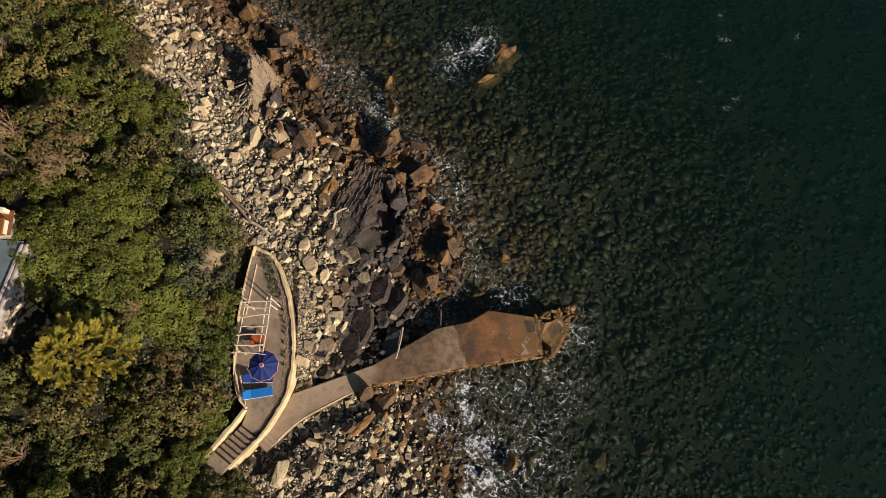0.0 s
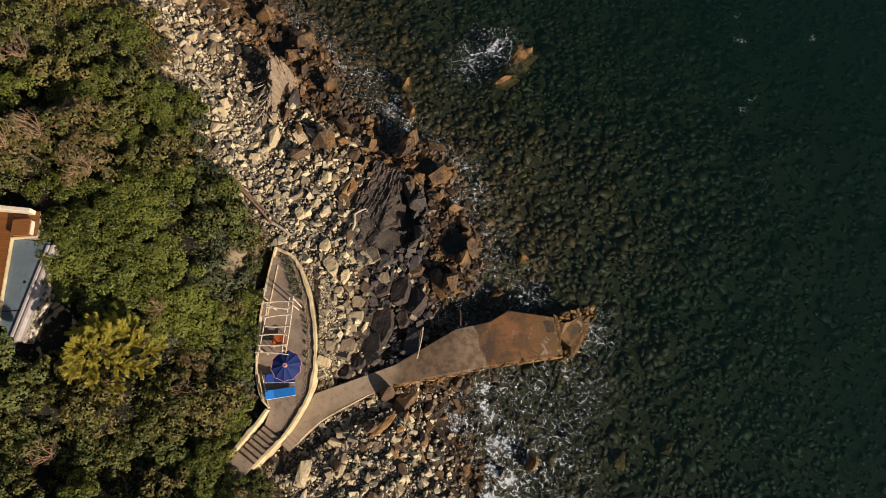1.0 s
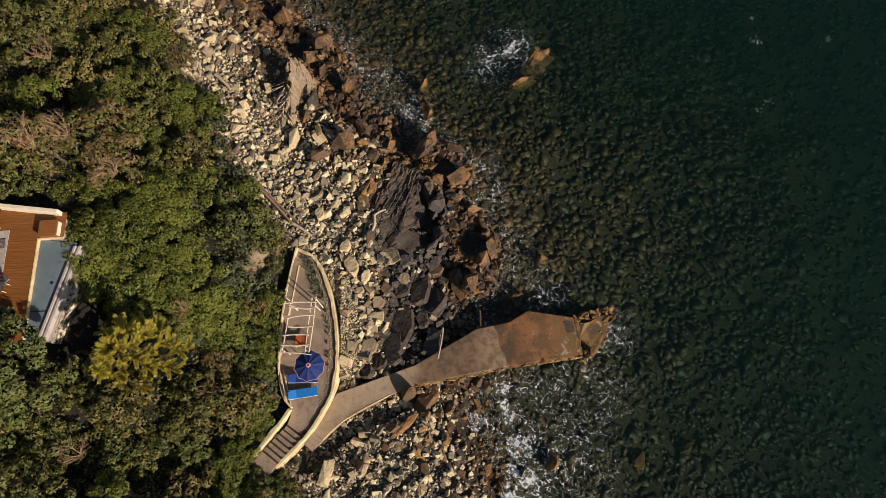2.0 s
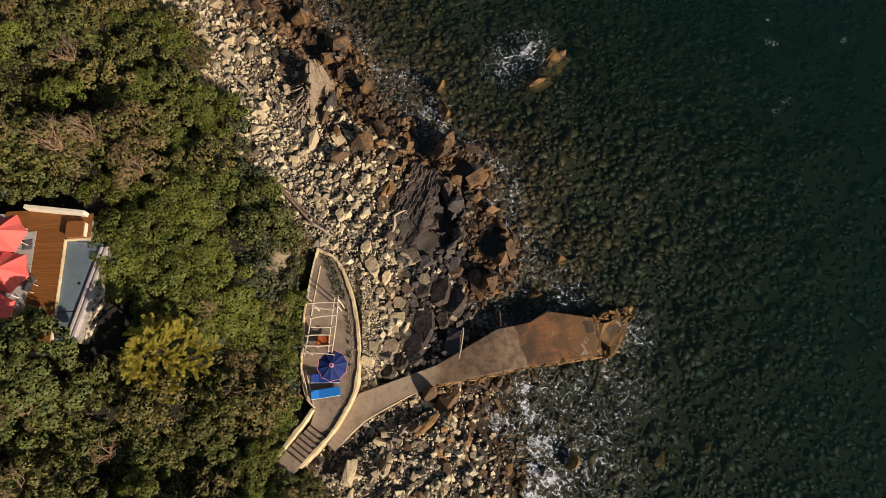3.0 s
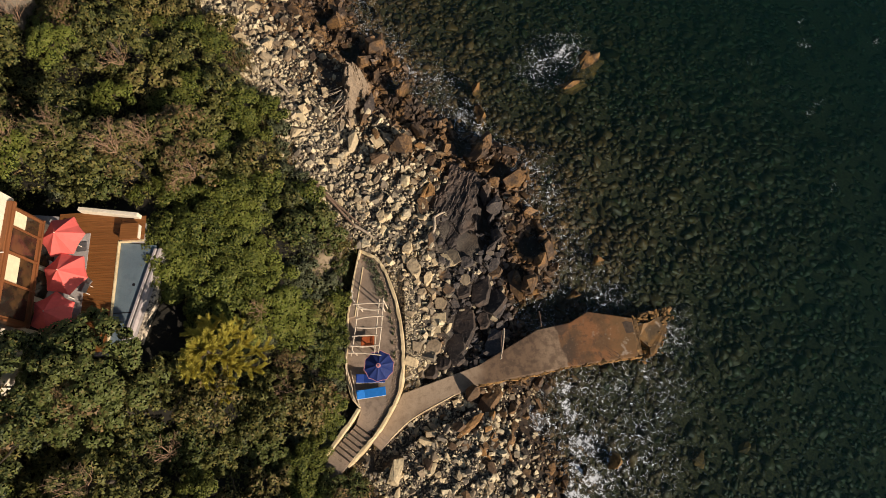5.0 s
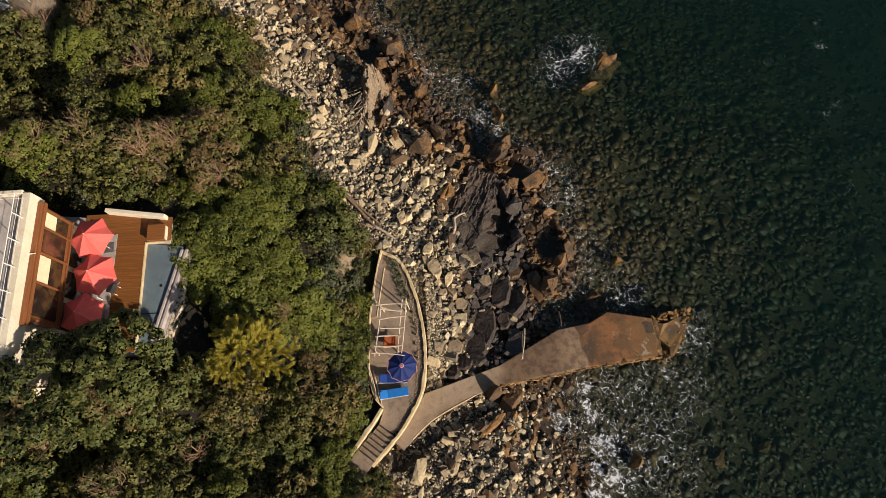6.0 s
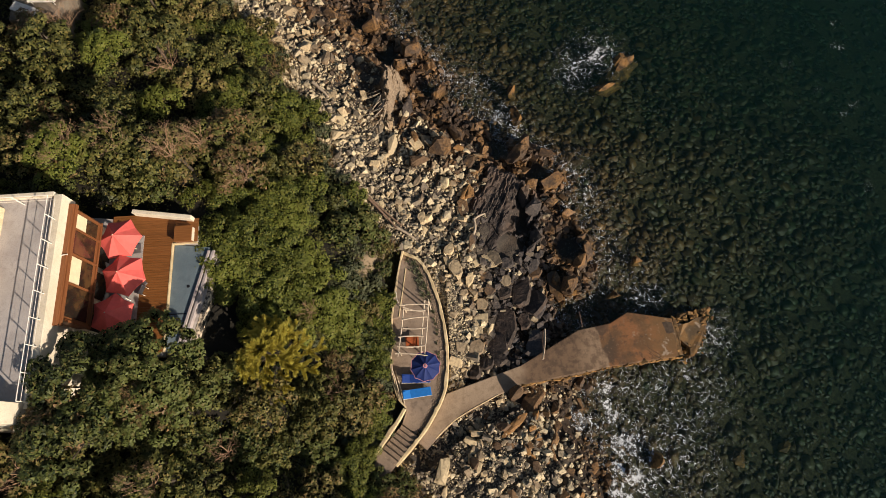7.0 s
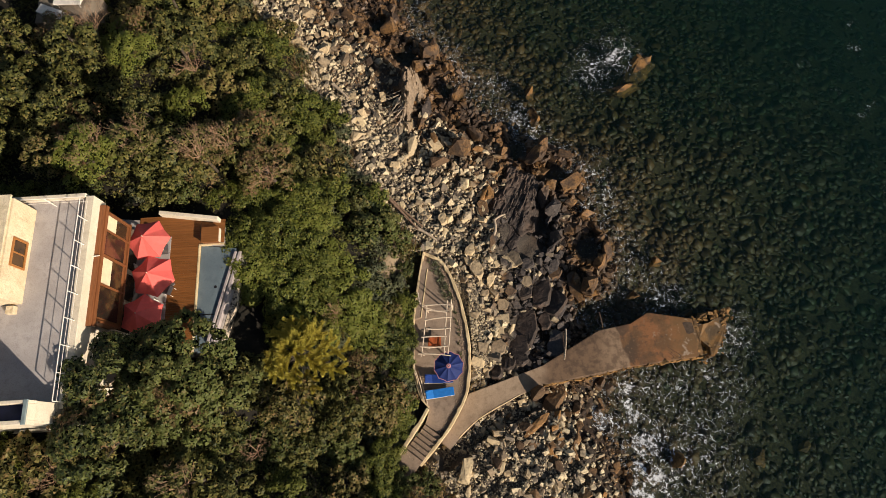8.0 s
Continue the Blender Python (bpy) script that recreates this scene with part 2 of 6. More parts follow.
def jetty_material():
    """Worn concrete; the seaward end is darker, rusty and wet with a ragged edge."""
    m, c = concrete_material("jetty_concrete", (0.215, 0.152, 0.098), (0.29, 0.215, 0.142), (0.145, 0.098, 0.060))
    x, y, z = m.xyz()
    wob = m.math("MULTIPLY", m.math("SUBTRACT", m.noise(1.1, 5), 0.5), 1.7)
    line = m.math("ADD", m.math("ADD", x, m.math("MULTIPLY", y, 0.27)), m.math("SUBTRACT", m.math("MULTIPLY", wob, 0.3), 1.45))
    spots = m.ramp(m.noise(1.7, 6, 0.65), 0.42, 0.62)
    brown = m.mix(spots, (0.128, 0.080, 0.046), (0.070, 0.044, 0.027))
    c = m.mix(m.ramp(m.math("ADD", x, m.math("MULTIPLY", wob, 0.5)), -6.4, -5.2, 0.0, 0.95), c, brown)
    c = m.mix(m.ramp(m.math("ADD", x, wob), -2.4, -0.4, 0.0, 0.6), c, m.mix(spots, (0.25, 0.175, 0.11), (0.14, 0.092, 0.056)))
    far = m.ramp(line, 0.05, 0.22)
    red = m.mix(m.ramp(m.noise(0.8, 5, 0.6), 0.38, 0.62), (0.195, 0.086, 0.033), (0.105, 0.057, 0.025))
    near = m.math("MULTIPLY", m.ramp(line, 2.2, 0.4), m.ramp(m.noise(0.9, 4), 0.38, 0.52))
    red = m.mix(m.math("MULTIPLY", near, 0.9), red, (0.055, 0.036, 0.022))
    red = m.mix(m.math("MULTIPLY", m.ramp(m.noise(2.4, 6, 0.65), 0.52, 0.66), 0.65), red, (0.062, 0.040, 0.024))
    red = m.mix(m.math("MULTIPLY", m.ramp(m.noise(5.5, 6, 0.7), 0.54, 0.7), 0.5), red, (0.20, 0.12, 0.065))
    red = m.mix(m.ramp(m.math("ADD", x, wob), 2.6, 4.4, 0.0, 0.6), red, (0.14, 0.080, 0.030))
    c = m.mix(far, c, red)
    tip = m.ramp(m.math("ADD", x, m.math("MULTIPLY", m.noise(1.5, 4), 0.8)), 5.4, 6.0)
    c = m.mix(tip, c, m.mix(m.ramp(m.noise(1.6, 5), 0.4, 0.6), (0.165, 0.090, 0.030), (0.085, 0.056, 0.028)))
    c = m.mix(m.math("MULTIPLY", m.ramp(m.noise(1.9, 5, 0.65), 0.60, 0.66), m.ramp(x, 1.0, 4.0, 0.0, 0.8)), c, (0.30, 0.235, 0.17))
    return m.done(c, m.mix(far, (0.85,) * 3, (0.6,) * 3), m.math("ADD", m.noise(9, 5), m.noise(2.5, 5)), 0.6, 0.03, spec=0.25)


M_jetty = jetty_material()
_m, _c = concrete_material("terrace_concrete", (0.205, 0.150, 0.104), (0.29, 0.215, 0.15), (0.115, 0.082, 0.058))
M_terrace = _m.done(_c, 0.85, _m.noise(11, 4), 0.4, 0.015)
_m, _c = concrete_material("wall_render", (0.47, 0.355, 0.195), (0.64, 0.50, 0.285), (0.32, 0.23, 0.125))
M_wall = _m.done(_c, 0.85, _m.noise(9, 5), 0.6, 0.03)
_m, _c = concrete_material("house_render", (0.64, 0.55, 0.40), (0.72, 0.63, 0.475), (0.54, 0.45, 0.31))
M_house = _m.done(_c, 0.8, _m.noise(18, 3), 0.2, 0.01)
_m, _c = concrete_material("stucco", (0.60, 0.48, 0.30), (0.70, 0.58, 0.38), (0.45, 0.34, 0.20))
M_stucco = _m.done(_c, 0.9, _m.noise(7, 5), 0.9, 0.06)
_m, _c = concrete_material("roof_tile", (0.36, 0.325, 0.295), (0.425, 0.385, 0.35), (0.295, 0.26, 0.235))
M_roof = _m.done(_c, 0.7, _m.noise(12, 3), 0.15, 0.01)
_m, _c = concrete_material("terrace_slab", (0.34, 0.30, 0.27), (0.41, 0.37, 0.33), (0.27, 0.23, 0.20))
M_slab = _m.done(_c, 0.7, _m.noise(12, 3), 0.2, 0.01)
_m, _c = concrete_material("pool_lining", (0.115, 0.15, 0.165), (0.14, 0.18, 0.195), (0.095, 0.125, 0.14))
M_pool = _m.done(_c, 0.35, _m.noise(3, 2), 0.05, 0.01)


def wood_material(name, a, b, along):
    m = Mat(name)
    s = (0.6, 14, 14) if along == "x" else (14, 0.6, 14) if along == "y" else (14, 14, 0.6)
    g = m.noise(1.3, 6, 0.6, m.scaled(*s))
    c = m.mix(m.ramp(g, 0.3, 0.7), a, b)
    c = m.mix(m.math("MULTIPLY", m.rnd(), 0.28), c, tuple(v * 0.6 for v in a))
    return m.done(c, 0.5, g, 0.25, 0.01)


M_deck = wood_material("deck_wood", (0.17, 0.064, 0.016), (0.24, 0.095, 0.027), "x")
M_timber = wood_material("brown_timber", (0.16, 0.058, 0.020), (0.24, 0.09, 0.032), "y")
M_frame = wood_material("window_timber", (0.30, 0.12, 0.03), (0.42, 0.18, 0.05), "z")
M_white = plain("white_paint", (0.74, 0.68, 0.58), 0.5, 0.12, 6.0)
M_pole = plain("peeled_pole", (0.60, 0.48, 0.34), 0.75, 0.25, 8.0)
M_red = plain("coral_canvas", (0.73, 0.125, 0.100), 0.75, 0.08, 5.0, 0.0, 0.1)
M_blue = plain("navy_canvas", (0.012, 0.026, 0.12), 0.7, 0.15, 5.0, 0.0, 0.1)
M_pink = plain("faded_pink_trim", (0.50, 0.22, 0.22), 0.7, 0.15, 9.0)
M_lounger = plain("bright_blue_fabric", (0.012, 0.15, 0.46), 0.65, 0.12, 5.0, 0.0, 0.1)
M_lounger_navy = plain("royal_blue_fabric", (0.006, 0.032, 0.17), 0.65, 0.12, 5.0, 0.0, 0.1)
M_orange = plain("rust_orange_canvas", (0.36, 0.085, 0.022), 0.75, 0.2, 5.0)
M_green = plain("green_tarp", (0.02, 0.16, 0.11), 0.5, 0.2, 3.0)
M_metal = plain("grey_metal", (0.35, 0.34, 0.33), 0.4, 0.1, 6.0, 0.8)
M_black = plain("black_fitting", (0.012, 0.012, 0.014), 0.4, 0.2, 6.0)
M_blind = plain("cream_blind", (0.72, 0.60, 0.38), 0.8, 0.1, 4.0)
M_cushion = plain("grey_canvas", (0.30, 0.28, 0.26), 0.85, 0.15, 4.0)


def glass_material():
    m = Mat("window_glass")
    m.done(m.mix(m.ramp(m.noise(0.9, 3), 0.4, 0.65), (0.018, 0.014, 0.010), (0.085, 0.045, 0.018)), 0.10, spec=0.5)
    return m.m


M_glass = glass_material()
_m, _c = concrete_material("bank_stone", (0.11, 0.09, 0.066), (0.24, 0.195, 0.14), (0.06, 0.048, 0.036))
M_bank = _m.done(_c, 0.9, _m.noise(5, 5), 0.9, 0.06)
_m, _c = concrete_material("lilac_kerb", (0.34, 0.29, 0.27), (0.42, 0.36, 0.33), (0.26, 0.22, 0.20))
M_lilac = _m.done(_c, 0.8, _m.noise(9, 4), 0.3, 0.02)


# ---- mesh helpers ----
def mesh_of(name, bm, mats, smooth=False):
    me = bpy.data.meshes.new(name)
    if smooth:
        for f in bm.faces:
            f.smooth = True
    bm.to_mesh(me)
    bm.free()
    for m in mats if isinstance(mats, (list, tuple)) else [mats]:
        me.materials.append(m)
    return me


def part(name, bm, material, parent=None, label="", smooth=False):
    ob = new(name, mesh_of(name, bm, material, smooth))
    if parent is not None:
        ob.parent = parent
    return tagged(ob, label) if label else ob


def holder(name, x, y, z, rz=0.0, label="", category="", group="", kind=""):
    ob = new(name)
    ob.empty_display_size = 0.2
    ob.matrix_basis = pose(x, y, z, 0, 0, rz)
    return tagged(ob, label, category, group, kind)


def add_box(bm, lo, hi, m=None, bevel=0.0):
    lo, hi = Vector(lo), Vector(hi)
    r = bmesh.ops.create_cube(bm, size=1.0)["verts"]
    bmesh.ops.transform(bm, matrix=(m or Matrix()) @ Matrix.Translation((lo + hi) / 2) @ Matrix.Diagonal((*(hi - lo), 1)), verts=r)
    if bevel:
        es = list({e for v in r for e in v.link_edges})
        bmesh.ops.bevel(bm, geom=es, offset=bevel, segments=2, affect="EDGES", profile=0.6)


def box(lo, hi, bevel=0.01):
    bm = bmesh.new()
    add_box(bm, lo, hi, None, bevel)
    return bm


def add_rod(bm, a, b, r0, r1=None, seg=8, bend=0.0):
    """A tapered round bar from a to b."""
    a, b = Vector(a), Vector(b)
    r1 = r0 if r1 is None else r1
    d = b - a
    q = d.to_track_quat("Z", "Y").to_matrix()
    n = 1 if not bend else 4
    rings = []
    off = q @ Vector((bend, bend * 0.5, 0))
    for i in range(n + 1):
        u = i / n
        c = a + d * u + off * math.sin(math.pi * u)
        r = r0 + (r1 - r0) * u
        rings.append([bm.verts.new(c + q @ Vector((r * math.cos(k * 2 * math.pi / seg), r * math.sin(k * 2 * math.pi / seg), 0))) for k in range(seg)])
    for p, s in zip(rings, rings[1:]):
        for k in range(seg):
            bm.faces.new((p[k], p[(k + 1) % seg], s[(k + 1) % seg], s[k]))
    bm.faces.new(rings[0][::-1])
    bm.faces.new(rings[-1])


def rod(a, b, r0, r1=None, seg=8, bend=0.0):
    bm = bmesh.new()
    add_rod(bm, a, b, r0, r1, seg, bend)
    return bm


def prism(outline, bottom, top, bevel=0.0):
    """A slab over an outline of (x, y); bottom and top are heights or functions of (x, y)."""
    bm = bmesh.new()
    lo = [bm.verts.new((x, y, bottom(x, y) if callable(bottom) else bottom)) for x, y in outline]
    hi = [bm.verts.new((x, y, top(x, y) if callable(top) else top)) for x, y in outline]
    n = len(outline)
    bm.faces.new(hi)
    bm.faces.new(lo[::-1])
    for i in range(n):
        bm.faces.new((lo[i], lo[(i + 1) % n], hi[(i + 1) % n], hi[i]))
    bmesh.ops.recalc_face_normals(bm, faces=bm.faces)
    if bevel:
        es = [e for e in bm.edges if all(v in hi for v in e.verts)]
        bmesh.ops.bevel(bm, geom=es, offset=bevel, segments=2, affect="EDGES", profile=0.6)
    return bm


def curve_points(points, step=0.5):
    """Catmull-Rom points through a line of (x, y), so that bends are round."""
    p = [Vector(q) for q in points]
    p = [p[0] * 2 - p[1]] + p + [p[-1] * 2 - p[-2]]
    out = []
    for i in range(1, len(p) - 2):
        n = max(1, int((p[i + 1] - p[i]).length / step))
        for k in range(n):
            u = k / n
            q = 0.5 * ((2 * p[i]) + (p[i + 1] - p[i - 1]) * u + (2 * p[i - 1] - 5 * p[i] + 4 * p[i + 1] - p[i + 2]) * u * u
                       + (3 * p[i] - p[i - 1] - 3 * p[i + 1] + p[i + 2]) * u ** 3)
            out.append((q.x, q.y))
    out.append(tuple(points[-1]))
    return out


def joined(name, verts, faces, material, smooth=False, mat_index=None):
    me = bpy.data.meshes.new(name)
    me.from_pydata(verts.tolist() if hasattr(verts, "tolist") else verts, [], faces.tolist() if hasattr(faces, "tolist") else faces)
    for m in material if isinstance(material, (list, tuple)) else [material]:
        me.materials.append(m)
    if mat_index is not None:
        me.polygons.foreach_set("material_index", np.asarray(mat_index, np.int32))
    me.polygons.foreach_set("use_smooth", np.full(len(me.polygons), smooth))
    me.update()
    return me


# ---- the lie of the land ----
SHORE_Y = [-400, -30, -4.0, -1.1, 1.2, 3.5, 5.0, 7.0, 9.0, 10.0, 12.0, 14.3, 16.7, 19.0, 21.6, 22.8, 26.2, 30.6, 33.7, 37.4, 60, 400]
SHORE_X = [6, 3, -1.2, -1.6, -2.85, -1.8, -1.2, -2.4, -3.4, -1.4, 0.2, -0.4, -1.8, -1.5, -2.3, -5.6, -9.5, -11.1, -14.3, -15.7, -20, -40]
BRUSH_Y = [-400, -30, -3.2, -1.4, -0.4, 2.0, 8.0, 13.0, 15.5, 18.3, 19.75, 24.0, 26.7, 29.8, 32.2, 35.6, 60, 400]
BRUSH_X = [-8, -9.5, -12.5, -14.2, -15.3, -14.6, -14.6, -13.8, -15.9, -17.1, -18.5, -19.6, -22.0, -22.1, -25.5, -27.0, -34, -60]


def shore_x(y):
    return np.interp(y, SHORE_Y, SHORE_X)


def brush_x(y):
    return np.interp(y, BRUSH_Y, BRUSH_X)


BANK_Y = [3.7, 5.1, 6.6, 8.7, 10.4, 12.25, 13.05]
BANK_X = [-10.9, -10.74, -10.7, -10.97, -11.4, -12.25, -13.5]
# troughs among the shore rocks: x, y, reach, depth
GULLIES = [(-16.75, 34.6, 1.0, 0.9), (-14.6, 31.2, 1.3, 1.0), (-11.2, 27.9, 1.0, 0.9), (-5.9, 22.05, 1.1, 0.9), (-3.0, 19.7, 1.0, 0.8),
           (-1.4, 13.5, 1.1, 0.8), (-2.7, 11.4, 0.9, 0.7), (-5.6, 18.2, 0.9, 0.7), (-4.9, 15.3, 0.9, 0.7)]


def ground_z(x, y):
    x, y = np.asarray(x, float), np.asarray(y, float)
    xs, xb = shore_x(y), brush_x(y)
    s = np.clip((xs - x) / (xs - xb), 0, 1)
    beach = 0.05 + 2.95 * s ** np.interp(y, [1.0, 5.0], [0.47, 0.85]) - 0.6 * np.exp(-((s - 0.24) / 0.09) ** 2) * np.clip((y - 8) / 2, 0, 1)
    d = np.clip(xb - x, 0, None)
    hill = np.where(d < 10.5, 0.68 * d, 7.14 + 0.12 * np.clip(d - 10.5, 0, 250))
    off = np.clip(x - xs, 0, None)
    sea = -0.75 * (1 - np.exp(-off / 1.5)) - 0.088 * np.clip(off, 0, 40) - 0.01 * np.clip(off - 40, 0, 300)
    z = beach + hill + sea
    z = z - 0.9 * np.exp(-((x + 9.4) / 1.7) ** 2 - ((y - 4.6) / 1.5) ** 2) - 0.6 * np.exp(-((x + 6.0) / 2.2) ** 2 - ((y - 7.0) / 1.8) ** 2)
    z = z + 0.12 * np.sin(x * 0.9 + 1.3 * np.sin(y * 0.7)) * np.sin(y * 0.8 + 0.5) * np.clip(d + off + 1, 0, 1)
    for gx0, gy0, gr, gd in GULLIES:
        z = z - gd * np.exp(-((x - gx0) ** 2 + (y - gy0) ** 2) / (gr * gr))
    rough = np.sin(x * 2.3 + 1.7 * np.sin(y * 1.1 + 0.4)) * np.sin(y * 2.6 + 1.4 * np.sin(x * 1.3)) + 0.6 * np.sin(x * 4.1 - y * 3.3 + 2.0 * np.sin(y * 0.9))
    z = z + 0.17 * rough * np.clip(s / 0.1, 0, 1) * np.clip((0.95 - s) / 0.25, 0, 1)
    wall = np.interp(y, BANK_Y, BANK_X)
    bank = 2.95 - 0.5 * (x - wall)
    z = np.where((x > wall) & (y > 3.4) & (y < 13.0), np.maximum(z, np.minimum(bank, z + 1.2 * np.clip((y - 4.0) / 1.2, 0, 1))), z)
    house = (x < -23.6) & (x > -60) & (y > 0.5) & (y < 15.2)
    z = np.where(house, np.minimum(z, 9.9), z)
    low = np.interp(x, [-12.4, -10.5, -7.6, -5.8, -2.0], [-0.2, 1.4, 2.85, 3.5, 4.0])
    top = np.interp(x, [-12.8, -11.3, -11.0, -5.8, -1.6], [0.4, 2.7, 3.2, 4.8, 7.1])
    deck = np.interp(x, [-13, -10.5, -5.8, -1.8], [2.45, 2.2, 1.6, 1.15])
    z = np.where((x > -13.2) & (x < -1.6) & (y > low - 1.5) & (y < top + 0.4), np.minimum(z, deck - 0.4 - 0.25 * np.clip(low - 0.2 - y, 0, 1.2)), z)
    terrace = (x > -14.9) & (x < -10.6) & (y > -1.0) & (y < 13.0)
    return np.where(terrace, np.minimum(z, 2.3), z)


def axis(lo, hi, step, reach):
    fine = list(np.arange(lo, hi + 1e-6, step))
    grow = [reach * (k / 14) ** 3 + k * step for k in range(1, 15)]
    return np.array([lo - g for g in grow][::-1] + fine + [hi + g for g in grow])


def grid(name, xs, ys, zfun, material, smooth=True):
    X, Y = np.meshgrid(xs, ys)
    x, y = X.ravel(), Y.ravel()
    v = np.stack([x, y, zfun(x, y)], 1)
    nx, ny = len(xs), len(ys)
    i = (np.arange(ny - 1)[:, None] * nx + np.arange(nx - 1)[None]).ravel()
    me = joined(name, v, np.stack([i, i + 1, i + nx + 1, i + nx], 1), material, smooth)
    return new(name, me), x, y


def attribute(ob, name, values):
    a = ob.data.attributes.new(name, "FLOAT", "POINT")
    a.data.foreach_set("value", np.asarray(values, np.float32))


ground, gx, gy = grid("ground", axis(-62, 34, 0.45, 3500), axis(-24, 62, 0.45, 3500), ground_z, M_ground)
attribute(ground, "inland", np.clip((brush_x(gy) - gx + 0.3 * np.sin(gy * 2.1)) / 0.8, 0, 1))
sand = np.zeros(len(gx))
for sx, sy, r in ((-15.7, 11.9, 0.55), (-16.2, 11.2, 0.45), (-15.3, 12.6, 0.5), (-21.7, 27.6, 0.9), (-20.2, 25.4, 0.8), (-18.6, 20.5, 0.8), (-15.4, 14.2, 0.6)):
    sand = np.maximum(sand, np.exp(-((gx - sx) ** 2 + (gy - sy) ** 2) / (r * r)))
attribute(ground, "sand", np.clip(sand * 1.6, 0, 1))
tagged(ground, "rocky coast ground of gravel, brown soil and seabed", "ground", kind="structure")

FOAM = [(-1.5, -3.0, 1.6, 0.6), (0.5, -2.5, 2.2, 0.75), (-2.2, 1.0, 1.5, 0.8), (1.0, 2.6, 1.8, 0.5), (3.2, 3.4, 1.8, 0.42),
        (7.9, 6.4, 1.3, 0.7), (6.4, 4.6, 1.4, 0.5), (2.9, 30.2, 1.5, 0.8), (1.0, 29.1, 1.4, 0.75), (0.2, 29.0, 1.0, 0.5), (-5.8, 24.6, 1.3, 0.7), (-4.6, 23.2, 1.2, 0.6),
        (-1.0, 19.5, 1.4, 0.45), (0.1, 17.3, 1.6, 0.42), (1.2, 13.0, 1.6, 0.35), (3.4, 9.6, 1.8, 0.35), (4.2, -0.5, 2.2, 0.45), (-8.0, 27.8, 1.6, 0.5),
        (0.1, 2.7, 1.2, 0.75), (0.4, 1.2, 1.4, 0.7), (0.9, -0.7, 1.6, 0.75), (0.9, -2.9, 1.9, 0.8)]
FOAM += [(3.0, 1.6, 2.2, 0.36), (4.6, -2.4, 2.0, 0.34), (6.6, 2.6, 1.8, 0.30), (0.0, 3.0, 0.8, 1.0), (0.1, 1.0, 0.8, 0.95), (0.4, -1.2, 1.0, 0.85), (0.2, -3.2, 1.2, 0.9), (2.8, -1.9, 1.3, 0.7), (5.2, 0.2, 1.5, 0.45), (0.3, -2.2, 1.0, 1.0), (0.2, -4.2, 1.3, 1.0), (0.0, 2.0, 0.7, 1.0)]
FOAM += [(x, y, 0.17, 1.0) for x, y in ((22.86, 31.5), (22.4, 29.5), (22.7, 29.2), (20.2, 25.4), (22.6, 24.0), (21.7, 23.1), (21.9, 16.9), (18.2, 28.2), (28.3, 29.2), (27.4, 33.1))]


def foam_at(x, y):
    off = x - shore_x(y)
    f = 0.33 * np.exp(-((off - 0.9) / 1.5) ** 2)
    for fx, fy, r, a in FOAM:
        f = np.maximum(f, a * np.exp(-((x - fx) ** 2 + (y - fy) ** 2) / (r * r)))
    return f


water, wx, wy = grid("water", axis(-18, 40, 0.4, 3500)[12:], axis(-24, 62, 0.4, 3500), lambda x, y: 0.0 * x + 0.02, M_water)
attribute(water, "depth", np.clip(0.02 - ground_z(wx, wy), 0, 9))
attribute(water, "foam", foam_at(wx, wy))
tagged(water, "dark green clear sea with white foam at the rocks", "sea", kind="structure")


# ---- stones ----
def stone_template(seed, n=16, flat=0.7, boxy=0.35):
    """An angular stone about 1 m across."""
    rng = random.Random(seed)
    bm = bmesh.new()
    for _ in range(n):
        v = Vector([rng.gauss(0, 1) for _ in range(3)]).normalized()
        k = max(abs(v.x), abs(v.y), abs(v.z))
        v = v * (1 - boxy) + v / k * boxy
        bm.verts.new(Vector((v.x, v.y * rng.uniform(0.75, 1.0), v.z * flat)) * 0.5 * rng.uniform(0.85, 1.08))
    r = bmesh.ops.convex_hull(bm, input=bm.verts)
    bmesh.ops.delete(bm, geom=[v for v in bm.verts if not v.link_faces], context="VERTS")
    bmesh.ops.triangulate(bm, faces=bm.faces)
    v = np.array([q.co[:] for q in bm.verts])
    bm.verts.index_update()
    f = np.array([[q.index for q in g.verts] for g in bm.faces])
    bm.free()
    return v, f


def block_corners(rng, jitter, extra):
    """Corners of a broken block: a shaken box with one corner struck off."""
    pts = [Vector((sx, sy, sz)) * 0.5 + Vector([rng.uniform(-jitter, jitter) for _ in range(3)]) for sx in (-1, 1) for sy in (-1, 1) for sz in (-1, 1)]
    lost = pts.pop(rng.randrange(8))
    pts += [Vector((-lost.x * 0.2, lost.y, lost.z)), Vector((lost.x, -lost.y * 0.3, lost.z)), Vector((lost.x, lost.y, lost.z * 0.1))]
    for _ in range(extra):
        v = Vector([rng.gauss(0, 1) for _ in range(3)]).normalized() * 0.62
        pts.append(v)
    return pts


def block_template(seed, flat, jitter=0.16, extra=2):
    rng = random.Random(seed)
    bm = bmesh.new()
    for p in block_corners(rng, jitter, extra):
        bm.verts.new((p.x * 0.80, p.y * 0.66, p.z * flat * 0.85))
    bmesh.ops.convex_hull(bm, input=bm.verts)
    bmesh.ops.delete(bm, geom=[v for v in bm.verts if not v.link_faces], context="VERTS")
    bmesh.ops.triangulate(bm, faces=bm.faces)
    v = np.array([q.co[:] for q in bm.verts])
    bm.verts.index_update()
    f = np.array([[q.index for q in g.verts] for g in bm.faces])
    bm.free()
    return v, f


